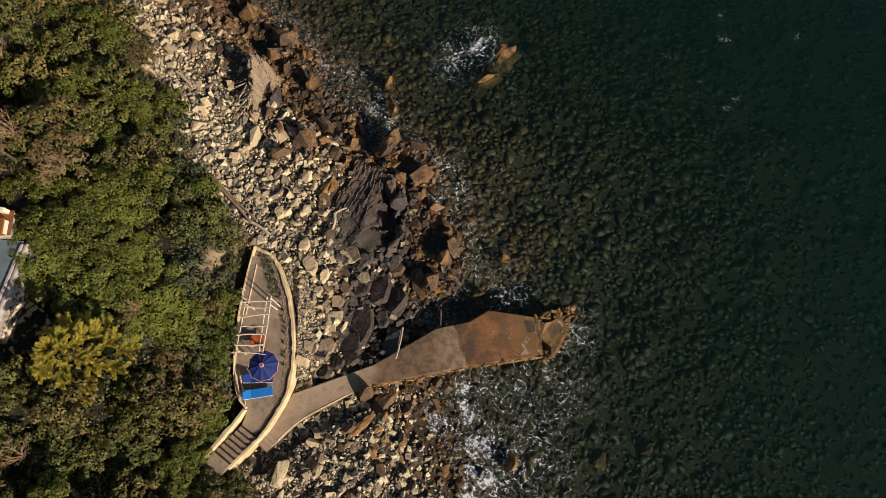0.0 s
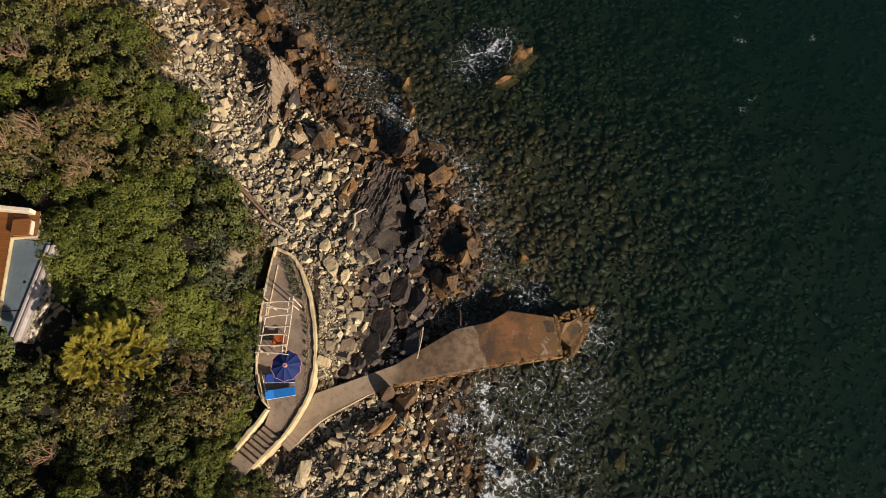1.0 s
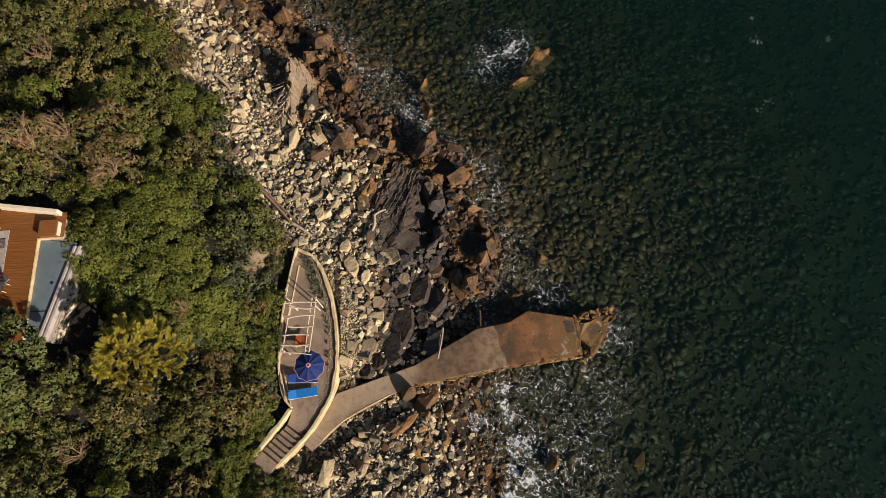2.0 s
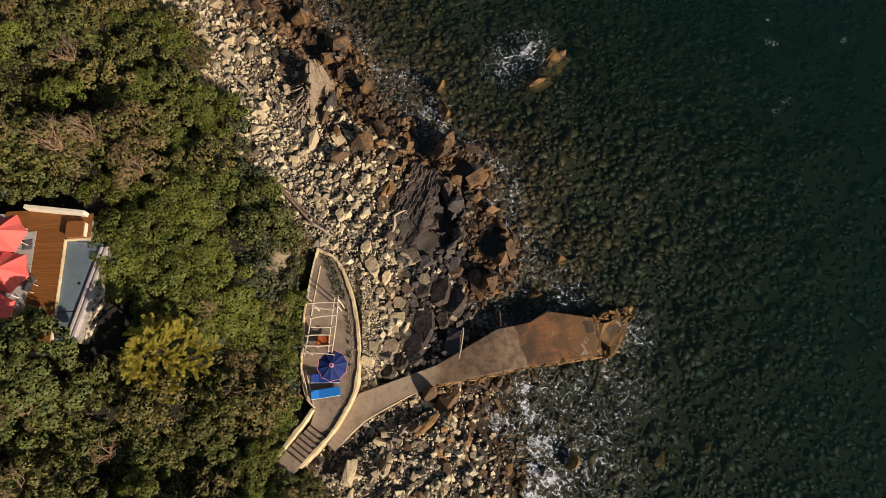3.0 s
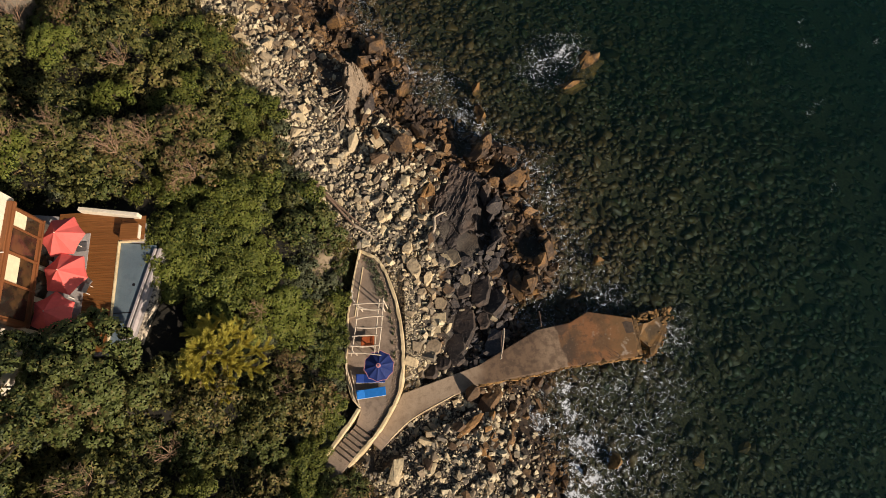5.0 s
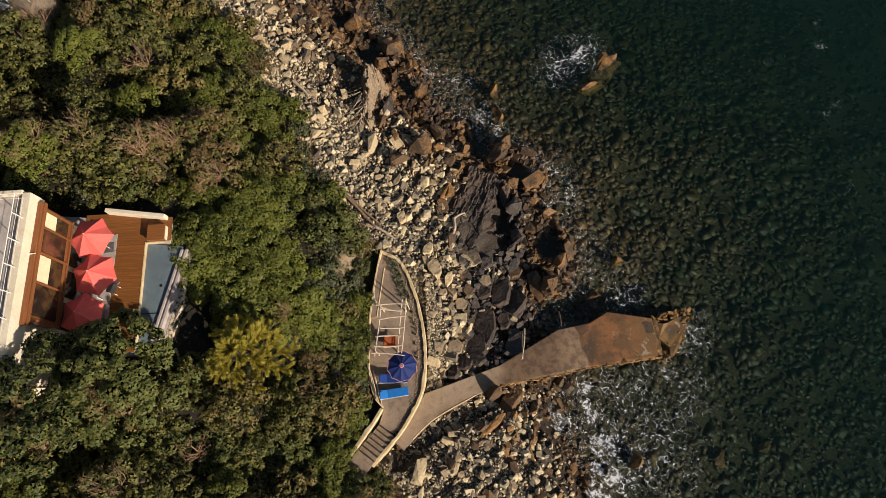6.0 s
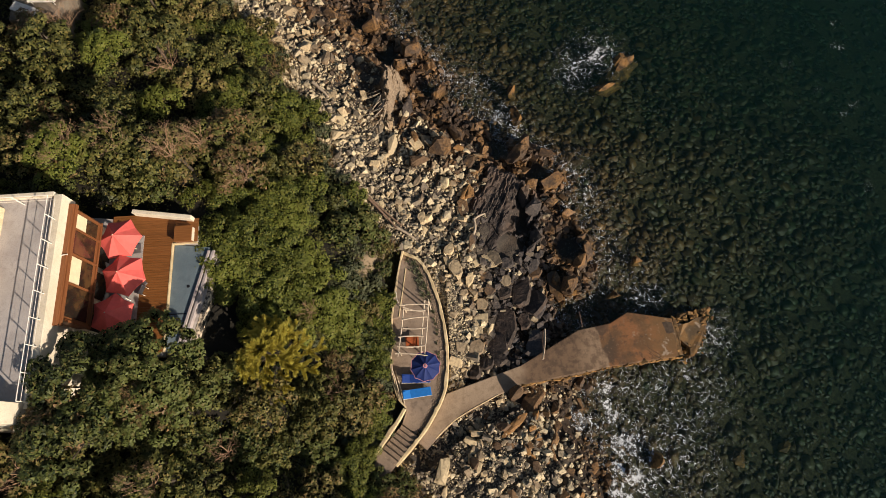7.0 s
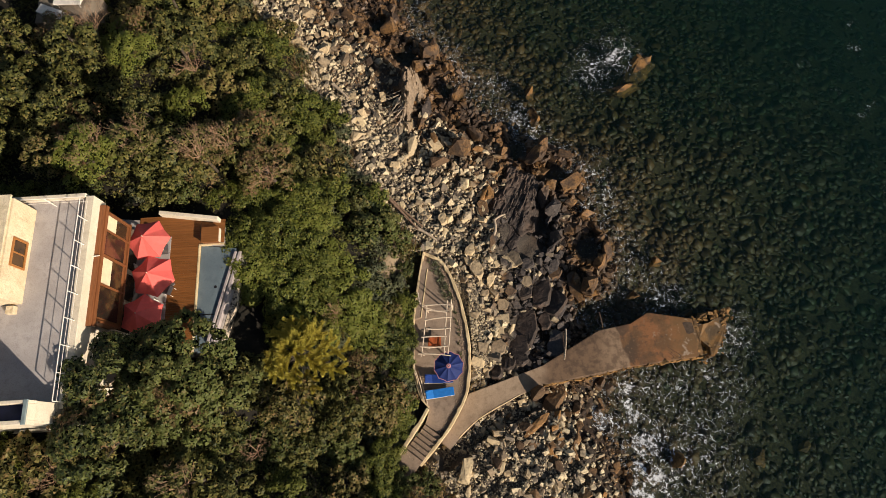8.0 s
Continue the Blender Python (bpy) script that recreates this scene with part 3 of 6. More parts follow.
STONES = [block_template(k, 0.5 + 0.06 * (k % 6), 0.20 + 0.04 * (k % 4), 2 + k % 4) if k % 3 else stone_template(k, 11 + k % 4, 0.5 + 0.06 * (k % 5), 0.25 + 0.08 * (k % 4)) for k in range(30)]
PEBBLES = [stone_template(100 + k, 7, 0.7) for k in range(8)]
ROUND = [stone_template(200 + k, 13, 0.13, 0.30) for k in range(12)]


def scatter(name, templates, places, material, smooth=False, tilt=0.8):
    """One mesh of many stones; places: rows of x, y, z, size, stretch, turn."""
    rng = np.random.default_rng(len(places))
    vs, fs, base = [], [], 0
    for x, y, z, size, stretch, turn in places:
        v, f = templates[rng.integers(len(templates))]
        a, b = rng.normal(0, tilt, 2)
        ca, sa, cb, sb, ct, st = math.cos(a), math.sin(a), math.cos(b), math.sin(b), math.cos(turn), math.sin(turn)
        m = np.array([[ct, -st, 0], [st, ct, 0], [0, 0, 1]]) @ np.array([[1, 0, 0], [0, ca, -sa], [0, sa, ca]]) @ np.array([[cb, 0, sb], [0, 1, 0], [-sb, 0, cb]])
        vs.append((v * (size * stretch, size / stretch, size)) @ m.T + (x, y, z))
        fs.append(f + base)
        base += len(v)
    return new(name, joined(name, np.concatenate(vs), np.concatenate(fs), material, smooth))


# plates of bedrock: x, y, length, width, turn, lean
SHADED_SLABS = [(-6.7, 7.8, 3.1, 1.6, 86, 24), (-7.4, 6.15, 1.9, 1.4, 60, 22), (-5.35, 10.15, 2.4, 1.35, 80, 24), (-4.4, 9.35, 2.2, 1.5, 65, 22), (-5.3, 8.0, 1.3, 1.05, 50, 18),
                (-8.3, 5.05, 1.2, 0.9, 20, 20), (-9.05, 4.55, 1.0, 0.8, 70, 22), (-7.3, 5.3, 1.1, 0.9, 40, 20), (-6.6, 10.0, 1.0, 0.9, 20, 14)]
PALE_SLABS = [(-8.16, 9.2, 1.05, 0.85, 10, 2), (-8.84, 6.05, 1.25, 1.1, 60, 5), (-9.9, 11.7, 1.2, 0.9, 110, 6), (-7.55, 10.2, 0.95, 0.85, 30, 4), (-8.95, 10.9, 1.1, 0.55, 70, 0), (-9.4, 10.0, 0.6, 0.5, 20, 0),
              (-6.4, 10.85, 0.95, 0.8, 10, 0), (-7.1, 12.5, 1.4, 0.95, -60, 6), (-10.3, 13.1, 0.9, 0.7, 40, 4), (-12.1, 15.6, 0.9, 0.7, 100, 2)]
BROWN_SLABS = [(-4.6, 6.25, 2.3, 1.35, 75, 5), (-3.95, 8.75, 1.9, 0.55, 58, -14), (-7.8, 11.15, 1.1, 0.9, -50, 2), (-9.1, 16.5, 1.6, 0.8, 95, -6), (-2.65, 10.5, 2.4, 1.1, 100, 4), (-4.2, 11.6, 1.3, 1.0, 60, 10), (-6.2, 12.1, 1.1, 0.9, 30, 6)]
SLABS = [(-7.0, 13.0, 1.0), (-6.9, 14.6, 1.1), (-5.6, 13.6, 0.8), (-5.6, 15.4, 0.9), (-4.9, 16.8, 0.9), (-5.4, 2.3, 0.7),
         (-7.6, 17.0, 1.1), (-6.6, 17.6, 1.0), (-6.0, 18.4, 0.8), (-5.0, 15.3, 0.8), (-1.4, 13.5, 0.9), (-5.9, 22.05, 0.8), (-3.0, 19.7, 0.8), (-14.6, 31.2, 1.0), (-11.2, 27.9, 0.7), (-16.75, 34.6, 0.7)]
SLABS += [(x, y, 0.2 * (L + W)) for x, y, L, W, turn, lean in SHADED_SLABS + PALE_SLABS + BROWN_SLABS]


def zone(count, x0, x1, y0, y1, keep, size, seed, lift=0.12):
    """Stones strewn over a stretch of the plan. keep(s, x, y): chance by the share s of the way from shore to brush; size(rng, s)."""
    rng = np.random.default_rng(seed)
    rows = []
    while len(rows) < count:
        x, y = rng.uniform(x0, x1), rng.uniform(y0, y1)
        xs, xb = float(shore_x(y)), float(brush_x(y))
        s = (xs - x) / (xs - xb)
        if rng.random() > keep(s, x, y):
            continue
        if -14.7 < x < -10.6 and -1.2 < y < 13.1 and x < wall_line(y) + 0.1:
            continue
        if on_jetty(x, y) or any((x - a) ** 2 + (y - b) ** 2 < r * r for a, b, r in SLABS):
            continue
        d = size(rng, s) * (0.8 if y < 3 else 1.0)
        if d > 0.2 and (x + 15.9) ** 2 + ((y - 27.2) * 0.6) ** 2 < 0.9:
            continue
        if d > 0.26 and 0 < x - wall_line(y) < 1.2 and 4.5 < y < 12:
            continue
        rows.append((x, y, float(ground_z(x, y)) + d * lift, d, rng.uniform(0.85, 1.25), rng.uniform(0, 6.28)))
    return rows


WALL = [(-13.5, 13.05), (-12.25, 12.25), (-11.4, 10.4), (-10.97, 8.7), (-10.7, 6.6), (-10.74, 5.1), (-10.9, 3.7), (-11.3, 2.6), (-12.1, 1.25), (-12.8, 0.35), (-14.25, -1.27)]


def wall_line(y):
    ys = [p[1] for p in WALL[::-1]]
    return float(np.interp(y, ys, [p[0] for p in WALL[::-1]]))


JETTY = [(-12.33, -0.16), (-10.47, 1.42), (-7.57, 2.86), (-5.77, 3.49), (-1.98, 3.98), (0.32, 4.42), (3.0, 4.66), (5.25, 4.89),
         (5.3, 6.4), (5.21, 7.58), (2.12, 8.2), (0.76, 7.46), (-1.58, 7.07), (-5.83, 4.79), (-11.0, 3.15), (-11.3, 2.65), (-12.1, 1.25), (-12.8, 0.35)]


def on_jetty(x, y):
    inside = False
    for (ax, ay), (bx, by) in zip(JETTY, JETTY[1:] + JETTY[:1]):
        if (ay > y) != (by > y) and x < (bx - ax) * (y - ay) / (by - ay) + ax:
            inside = not inside
    return inside


def jetty_top(x, y):
    return float(np.interp(x, [-13, -10.5, -5.8, -1.8, 2.2, 6], [2.45, 2.2, 1.6, 1.15, 0.85, 0.75]))


def ramp01(v, a, b):
    return max(0.0, min(1.0, (v - a) / (b - a)))


rows = zone(8200, -27, 0.5, -14, 48, lambda s, x, y: (0.12 < s < 1.03) * (0.35 + 0.65 * ramp01(s, 0.25, 0.6)), lambda r, s: min(0.7, 0.15 + 0.085 * r.exponential()), 1, 0.36)
tagged(scatter("beach_stones", STONES, rows, M_stone, False, 0.42), "pale angular beach stones, rusty brown near the water", "stones", kind="stuff")
rows = zone(21000, -27, -4, -14, 48, lambda s, x, y: (0.12 < s < 1.05) * (0.12 + 0.88 * (ramp01(s, 0.5, 0.85) if y > 3 else ramp01(s, 0.2, 0.6))), lambda r, s: r.uniform(0.10, 0.22), 2, 0.34)
tagged(scatter("beach_shingle", PEBBLES, rows, M_stone), "small cream shingle between the larger stones", "shingle", kind="stuff")
rows = zone(2600, -11.5, -9.2, 3.6, 12.2, lambda s, x, y: 0.1 < x - wall_line(y) < 1.35, lambda r, s: r.uniform(0.09, 0.19), 6, 0.35)
tagged(scatter("wall_shingle", PEBBLES, rows, M_stone), "fine pale shingle banked against the terrace wall", "shingle", kind="stuff")
rows = zone(2800, -13, -2.5, -12, 3.6, lambda s, x, y: (0.2 < s < 1.03) * 1.0, lambda r, s: r.uniform(0.11, 0.30), 12, 0.3)
tagged(scatter("jetty_shingle", PEBBLES, rows, M_stone), "pale shingle on the beach south of the jetty", "shingle", kind="stuff")
rows = zone(3000, -20, 1.2, -14, 48, lambda s, x, y: (-0.10 < s < 0.5) * (1 - 0.6 * ramp01(s, 0.3, 0.5)), lambda r, s: r.uniform(0.2, 0.42) + 0.3 * r.random() ** 3, 3, 0.36)
tagged(scatter("shore_rocks", STONES, rows, M_stone, False, 0.5), "jagged brown rocks heaped along the waterline", "rocks", kind="stuff")
rows = zone(4300, -20, 1.0, -10, 44, lambda s, x, y: -0.06 < s < 0.5, lambda r, s: r.uniform(0.13, 0.32), 7, 0.35)
tagged(scatter("shore_cobbles", PEBBLES, rows, M_stone), "brown cobbles filling the gaps between shore rocks", "cobbles", kind="stuff")
rows = zone(16000, -20, 42, -14, 52, lambda s, x, y: (s < -0.01) * (1.0 if x < 24 else 0.45), lambda r, s: min(1.5, 0.44 + 0.18 * r.exponential()), 4, 0.07)
tagged(scatter("seabed_boulders", ROUND, rows, M_stone, True, 0.11), "weed-covered boulders on the seabed", "boulders", kind="stuff")


# ---- boulders one could count ----
def boulder_mesh(seed, L, W, H, boxy, rough, material):
    rng = random.Random(seed)
    bm = bmesh.new()
    for k in range(14):
        v = Vector([rng.gauss(0, 1) for _ in range(3)]).normalized()
        c = max(abs(v.x), abs(v.y), abs(v.z))
        v = v * (1 - boxy) + v / c * boxy
        bm.verts.new(v * 0.5 * rng.uniform(0.88, 1.08))
    bmesh.ops.convex_hull(bm, input=bm.verts)
    bmesh.ops.delete(bm, geom=[v for v in bm.verts if not v.link_faces], context="VERTS")
    bmesh.ops.triangulate(bm, faces=bm.faces)
    bmesh.ops.subdivide_edges(bm, edges=bm.edges, cuts=1 if L < 0.75 else 3 if L > 1.25 else 2, use_grid_fill=True)
    o = Vector((rng.uniform(0, 50), rng.uniform(0, 50), 0))
    for v in bm.verts:
        p = Vector((v.co.x * L, v.co.y * W, v.co.z * H))
        q = Vector((p.x, p.y * 1.6, p.z * 2.2)) + o
        n = noise.noise((p + o) * 1.7) * 0.6 + noise.noise(q * 4.0) * 0.5 + abs(noise.noise(q * 8.0)) * 0.35
        v.co = p * (1 + rough * n)
    bmesh.ops.triangulate(bm, faces=bm.faces)
    return mesh_of("boulder", bm, material)


def boulder(row, seed, material, label, boxy=0.55, rough=0.15, tilt=12, lift=0.28, name="boulder", up=0.0):
    x, y, L, W, H, turn = row
    rng = random.Random(seed * 7 + 1)
    ob = new(name, boulder_mesh(seed, L * 1.05, W * 1.05, H * 1.25, boxy, rough, material))
    g = float(ground_z(x, y))
    ob.matrix_basis = pose(x, y, g + H * lift + up, rng.uniform(-tilt, tilt), rng.uniform(-tilt, tilt), turn)
    return tagged(ob, label, "boulder", "boulders along the shore")


PALE_NORTH = [(-22.31, 34.7, 1.41, 0.84, 0.51, -6), (-20.73, 34.5, 0.85, 0.75, 0.45, 14), (-23.03, 31.53, 1.36, 0.68, 0.41, -40), (-20.69, 31.21, 1.19, 0.78, 0.47, 0), (-22.44, 30.78, 0.99, 0.5, 0.3, -56), (-20.86, 29.43, 1.08, 0.81, 0.48, -36), (-19.21, 29.72, 1.18, 0.77, 0.46, 64), (-21.15, 28.52, 0.98, 0.49, 0.29, 80), (-18.69, 26.43, 1.06, 0.66, 0.4, 104), (-19.96, 32.72, 0.93, 0.47, 0.28, 54), (-19.27, 31.01, 0.82, 0.55, 0.33, 14), (-21.27, 30.16, 0.72, 0.5, 0.3, -26), (-17.91, 29.13, 0.81, 0.45, 0.27, -56), (-17.46, 22.86, 0.52, 0.43, 0.26, -6)]
CREAM_MID = [(-18.13, 23.99, 1.47, 0.74, 0.44, -30), (-18.29, 22.68, 1.28, 0.86, 0.51, 30), (-18.0, 21.95, 1.11, 0.47, 0.28, 4), (-16.91, 22.46, 1.07, 0.69, 0.41, -20), (-14.17, 21.74, 2.06, 0.77, 0.9, 74), (-14.75, 20.81, 0.85, 0.55, 0.33, 34), (-16.61, 24.56, 0.66, 0.35, 0.21, 94), (-15.05, 16.87, 0.74, 0.49, 0.3, -30), (-13.52, 16.19, 1.36, 0.58, 0.35, -50), (-14.21, 17.56, 0.66, 0.37, 0.22, 94), (-11.49, -1.65, 1.74, 0.9, 0.8, 76), (-11.5, -2.92, 0.93, 0.46, 0.28, 80), (-16.44, 20.08, 0.76, 0.51, 0.3, -26), (-15.82, 19.71, 0.59, 0.38, 0.23, 24)]
PALE_MID = [(-10.37, 18.51, 0.93, 0.76, 0.46, 80), (-11.04, 16.43, 0.83, 0.62, 0.37, 74), (-10.58, 15.78, 0.83, 0.79, 0.47, 24), (-9.18, 16.2, 1.59, 0.79, 0.48, 94), (-9.77, 15.51, 0.62, 0.5, 0.3, 54), (-11.62, 15.74, 0.74, 0.58, 0.35, 34), (-12.01, 14.5, 0.9, 0.45, 0.27, 64), (-11.02, 13.91, 0.81, 0.41, 0.24, 84), (-10.2, 14.0, 0.73, 0.53, 0.32, 104), (-10.85, 14.82, 0.66, 0.45, 0.27, -6), (-12.59, 13.25, 0.52, 0.48, 0.29, -6), (-8.85, 12.46, 0.73, 0.57, 0.34, 114), (-9.93, 11.47, 1.2, 0.88, 0.53, 110), (-10.08, 12.3, 0.56, 0.48, 0.29, -6)]
PALE_LOW = [(-7.34, 12.37, 1.3, 0.89, 0.54, -60), (-9.44, 9.86, 0.56, 0.4, 0.24, 14), (-9.69, 9.08, 0.48, 0.32, 0.19, -6), (-10.81, 12.18, 0.52, 0.36, 0.22, 14), (-6.34, 11.94, 0.81, 0.57, 0.34, -26)]
GREY_MID = [(-10.46, 21.28, 1.64, 1.39, 1.0, -6), (-12.23, 20.2, 1.62, 1.2, 0.8, -16), (-12.44, 22.37, 1.13, 0.61, 0.37, 94), (-4.25, 11.93, 1.4, 0.82, 0.49, 64), (-9.53, -1.36, 0.73, 0.66, 0.4, 84), (-6.36, 3.0, 1.0, 0.75, 1.3, 24), (-7.36, 0.84, 0.98, 0.64, 0.39, 14), (-2.64, 11.03, 1.15, 0.99, 0.59, 54)]
RUST_NORTH = [(-19.01, 34.58, 1.23, 0.9, 0.54, -36), (-17.3, 33.01, 0.8, 0.66, 0.4, 84), (-16.14, 35.93, 0.97, 0.78, 0.47, 84), (-15.36, 34.6, 1.45, 0.82, 0.8, 74), (-16.36, 30.01, 0.83, 0.5, 0.3, -6), (-12.38, 31.01, 1.7, 1.42, 1.1, -6), (-12.18, 32.61, 1.15, 0.53, 0.5, 74), (-12.33, 28.61, 1.29, 0.74, 0.6, 64), (-12.52, 35.74, 0.78, 0.73, 0.7, -6), (-12.99, 36.13, 0.68, 0.59, 0.5, -6), (-9.96, 25.85, 1.1, 0.69, 0.6, 64), (-10.92, 24.82, 0.81, 0.67, 0.4, 54), (-10.41, 24.44, 0.9, 0.58, 0.4, 24), (-11.21, 23.47, 0.88, 0.49, 0.29, 24)]
RUST_MID = [(-9.24, 23.08, 1.51, 0.84, 0.9, -40), (-9.14, 21.45, 0.96, 0.7, 0.42, -6), (-8.35, 20.38, 0.95, 0.82, 0.49, 54), (-7.4, 21.23, 1.66, 0.44, 0.6, 54), (-6.09, 20.17, 0.87, 0.65, 0.5, 104), (-8.55, 17.73, 1.36, 0.89, 0.53, 74), (-2.25, 21.05, 1.33, 0.67, 0.8, -26), (-2.28, 19.08, 1.49, 0.57, 0.8, 20), (-3.69, 18.56, 1.3, 0.52, 0.7, -24), (-4.58, 18.54, 0.69, 0.56, 0.5, -6), (-2.29, 17.03, 1.38, 0.69, 0.7, -26), (-1.08, 16.09, 1.21, 0.52, 0.8, 0), (-4.0, 15.79, 1.02, 0.59, 0.6, 54)]
RUST_LOW = [(-3.53, 14.38, 0.92, 0.55, 0.5, -26), (-4.33, 13.15, 1.41, 0.5, 0.5, 44), (-0.15, 12.85, 1.52, 0.8, 1.3, 90), (-0.42, 13.98, 0.93, 0.47, 0.9, 54), (-2.74, 12.14, 0.62, 0.45, 0.27, -6), (-5.15, 1.29, 1.0, 0.5, 0.3, 84), (-3.97, -0.24, 1.45, 0.46, 0.4, 72), (-3.75, 0.67, 0.69, 0.5, 0.3, 54), (-3.7, 1.78, 0.85, 0.66, 0.4, 74), (-1.83, 2.08, 0.94, 0.51, 0.5, 100), (-2.7, 1.37, 0.62, 0.47, 0.28, -6), (-1.42, -2.01, 1.07, 0.57, 0.5, 94), (-0.61, -2.95, 0.98, 0.42, 0.5, 74), (-5.38, 23.24, 0.81, 0.45, 0.4, 14)]
PALE_SOUTH = [(-10.22, 0.72, 0.75, 0.41, 0.25, 84), (-9.54, 0.83, 0.6, 0.49, 0.29, -6), (-8.97, 1.28, 0.68, 0.34, 0.2, 74), (-9.92, -0.18, 0.44, 0.33, 0.2, 54), (-9.31, -1.78, 1.02, 0.44, 0.26, 54), (-9.4, -0.67, 0.55, 0.41, 0.24, -6), (-8.24, -1.08, 0.67, 0.33, 0.2, 104), (-7.29, -1.42, 0.74, 0.41, 0.24, 104), (-5.69, -2.96, 1.4, 0.59, 0.35, 94), (-5.7, 0.03, 0.61, 0.49, 0.3, 14), (-4.8, -0.56, 0.91, 0.42, 0.25, 64), (-5.36, -1.88, 0.52, 0.45, 0.27, -6), (-8.62, -2.37, 0.51, 0.36, 0.22, -6), (-7.75, -2.83, 0.58, 0.36, 0.22, 44)]
SEA_ROCKS = [(-4.3, 24.9, 2.1, 1.1, 1.3, 84), (4.5, 28.9, 3.3, 2.3, 1.9, 40), (3.3, 27.4, 2.6, 1.5, 1.3, 14), (0.8, -2.38, 0.55, 0.4, 1.2, 54), (-4.32, 27.19, 1.11, 0.74, 1.2, 54), (3.67, 12.18, 0.85, 0.52, 1.6, -6), (1.43, 9.73, 1.1, 0.6, 1.3, 14), (-1.43, 9.91, 0.9, 0.6, 0.7, 24), (9.11, -2.08, 1.35, 1.1, 0.6, 64), (12.31, -1.44, 1.0, 0.8, 0.5, 54), (8.1, 7.6, 1.1, 0.7, 1.5, 40), (5.6, 8.3, 1.2, 0.7, 1.5, 10)]
CRAGS = [(-15.8, 33.8, 1.7, 1.2, 1.3, 50), (-13.5, 30.2, 1.8, 1.2, 1.3, 40), (-10.3, 27.1, 1.5, 1.0, 1.2, 60), (-4.7, 21.0, 1.9, 1.2, 1.4, 30), (-3.9, 21.9, 1.2, 0.9, 1.2, 70), (-2.0, 18.7, 1.8, 1.1, 1.3, 24),
         (-1.8, 10.5, 1.7, 1.0, 1.2, 60), (-4.4, 17.5, 1.7, 0.9, 1.3, 80), (-3.7, 16.5, 1.4, 0.9, 1.1, 40), (-3.8, 14.3, 1.6, 0.9, 1.2, 70), (-0.6, 12.2, 1.5, 0.9, 1.2, 50), (-0.4, 15.0, 1.2, 0.8, 1.0, 120)]
n = 0
for group, mat, label, boxy in (
        (PALE_NORTH, M_boulder, "pale angular sandstone boulder among beach stones", 0.55), (CREAM_MID, M_cream_rock, "cream sandstone boulder on the shingle", 0.45),
        (PALE_MID, M_cream_rock, "pale blocky sandstone boulder on the beach", 0.6), (PALE_LOW, M_boulder, "greyish blocky boulder in the middle of the beach", 0.65),
        (GREY_MID, M_brown_rock, "dark grey-brown angular boulder", 0.55), (RUST_NORTH, M_brown_rock, "rusty brown boulder near the waterline", 0.5),
        (RUST_MID, M_brown_rock, "rusty orange-brown jagged rock by the water", 0.5), (RUST_LOW, M_brown_rock, "rusty brown jagged rock at the shore", 0.5), (CRAGS, M_brown_rock, "tall craggy rust-brown rock over a dark gully", 0.35),
        (PALE_SOUTH, M_cream_rock, "pale beach boulder beside the jetty", 0.5), (SEA_ROCKS, M_searock, "weed-stained orange rock standing in the sea", 0.4)):
    for row in group:
        n += 1
        ob = boulder(row if mat is not M_brown_rock else (*row[:4], row[4] * 1.5, row[5]), n, mat, label, boxy, 0.30 if group is SEA_ROCKS else 0.15)
        if group is SEA_ROCKS:
            ob.location.z = (0.30 if row[2] < 2.5 else 0.10) - row[4] * 0.45 if row[0] < 5 else float(ground_z(row[0], row[1])) + 0.15
ob = boulder((2.85, -1.85, 1.25, 1.0, 1.5, 64), 180, M_crust, "golden-brown rock breaking the surf south of the jetty", 0.5, 0.2, name="sea_rock")
ob.location.z = -0.2

# medium rocks, singly
random.seed(5)
stone_meshes = []
for v, f in STONES:
    stone_meshes.append((joined("rock", v, f, M_boulder), joined("rock", v, f, M_brown_rock)))
made = 0
while made < 300:
    y = random.uniform(-6, 36)
    x = random.uniform(-24, 0)
    xs, xb = float(shore_x(y)), float(brush_x(y))
    s = (xs - x) / (xs - xb)
    if not 0.08 < s < 0.85 or (x < wall_line(y) + 0.4 and -1.4 < y < 13.2) or on_jetty(x, y) or any((x - a) ** 2 + (y - b) ** 2 < (r + 0.25) ** 2 for a, b, r in SLABS):
        continue
    brown = random.random() > (s - 0.25) / 0.3
    size = random.uniform(0.32, 0.5) + 0.35 * random.random() ** 3
    ob = new("rock", stone_meshes[random.randrange(len(STONES))][1 if brown else 0])
    ob.matrix_basis = pose(x, y, float(ground_z(x, y)) + size * 0.26, random.uniform(-20, 20), random.uniform(-20, 20), random.uniform(0, 360)) @ Matrix.Diagonal((size * random.uniform(0.9, 1.4), size, size * 0.9, 1))
    tagged(ob, "rusty brown angular rock near the water" if brown else "pale angular rock lying on the beach", "rock", "rocks on the beach")
    made += 1


def slab_rock(name, x, y, L, W, H, turn, rx, ry, material, label, seed, up=0.2, rough=0.16):
    """A flat tilted slab of bedrock with broken edges."""
    ob = new(name, boulder_mesh(seed, L, W, H, 0.6, rough, material))
    ob.matrix_basis = pose(x, y, float(ground_z(x, y)) + up, rx, ry, turn)
    return tagged(ob, label, "rock slab", "bedrock slabs")


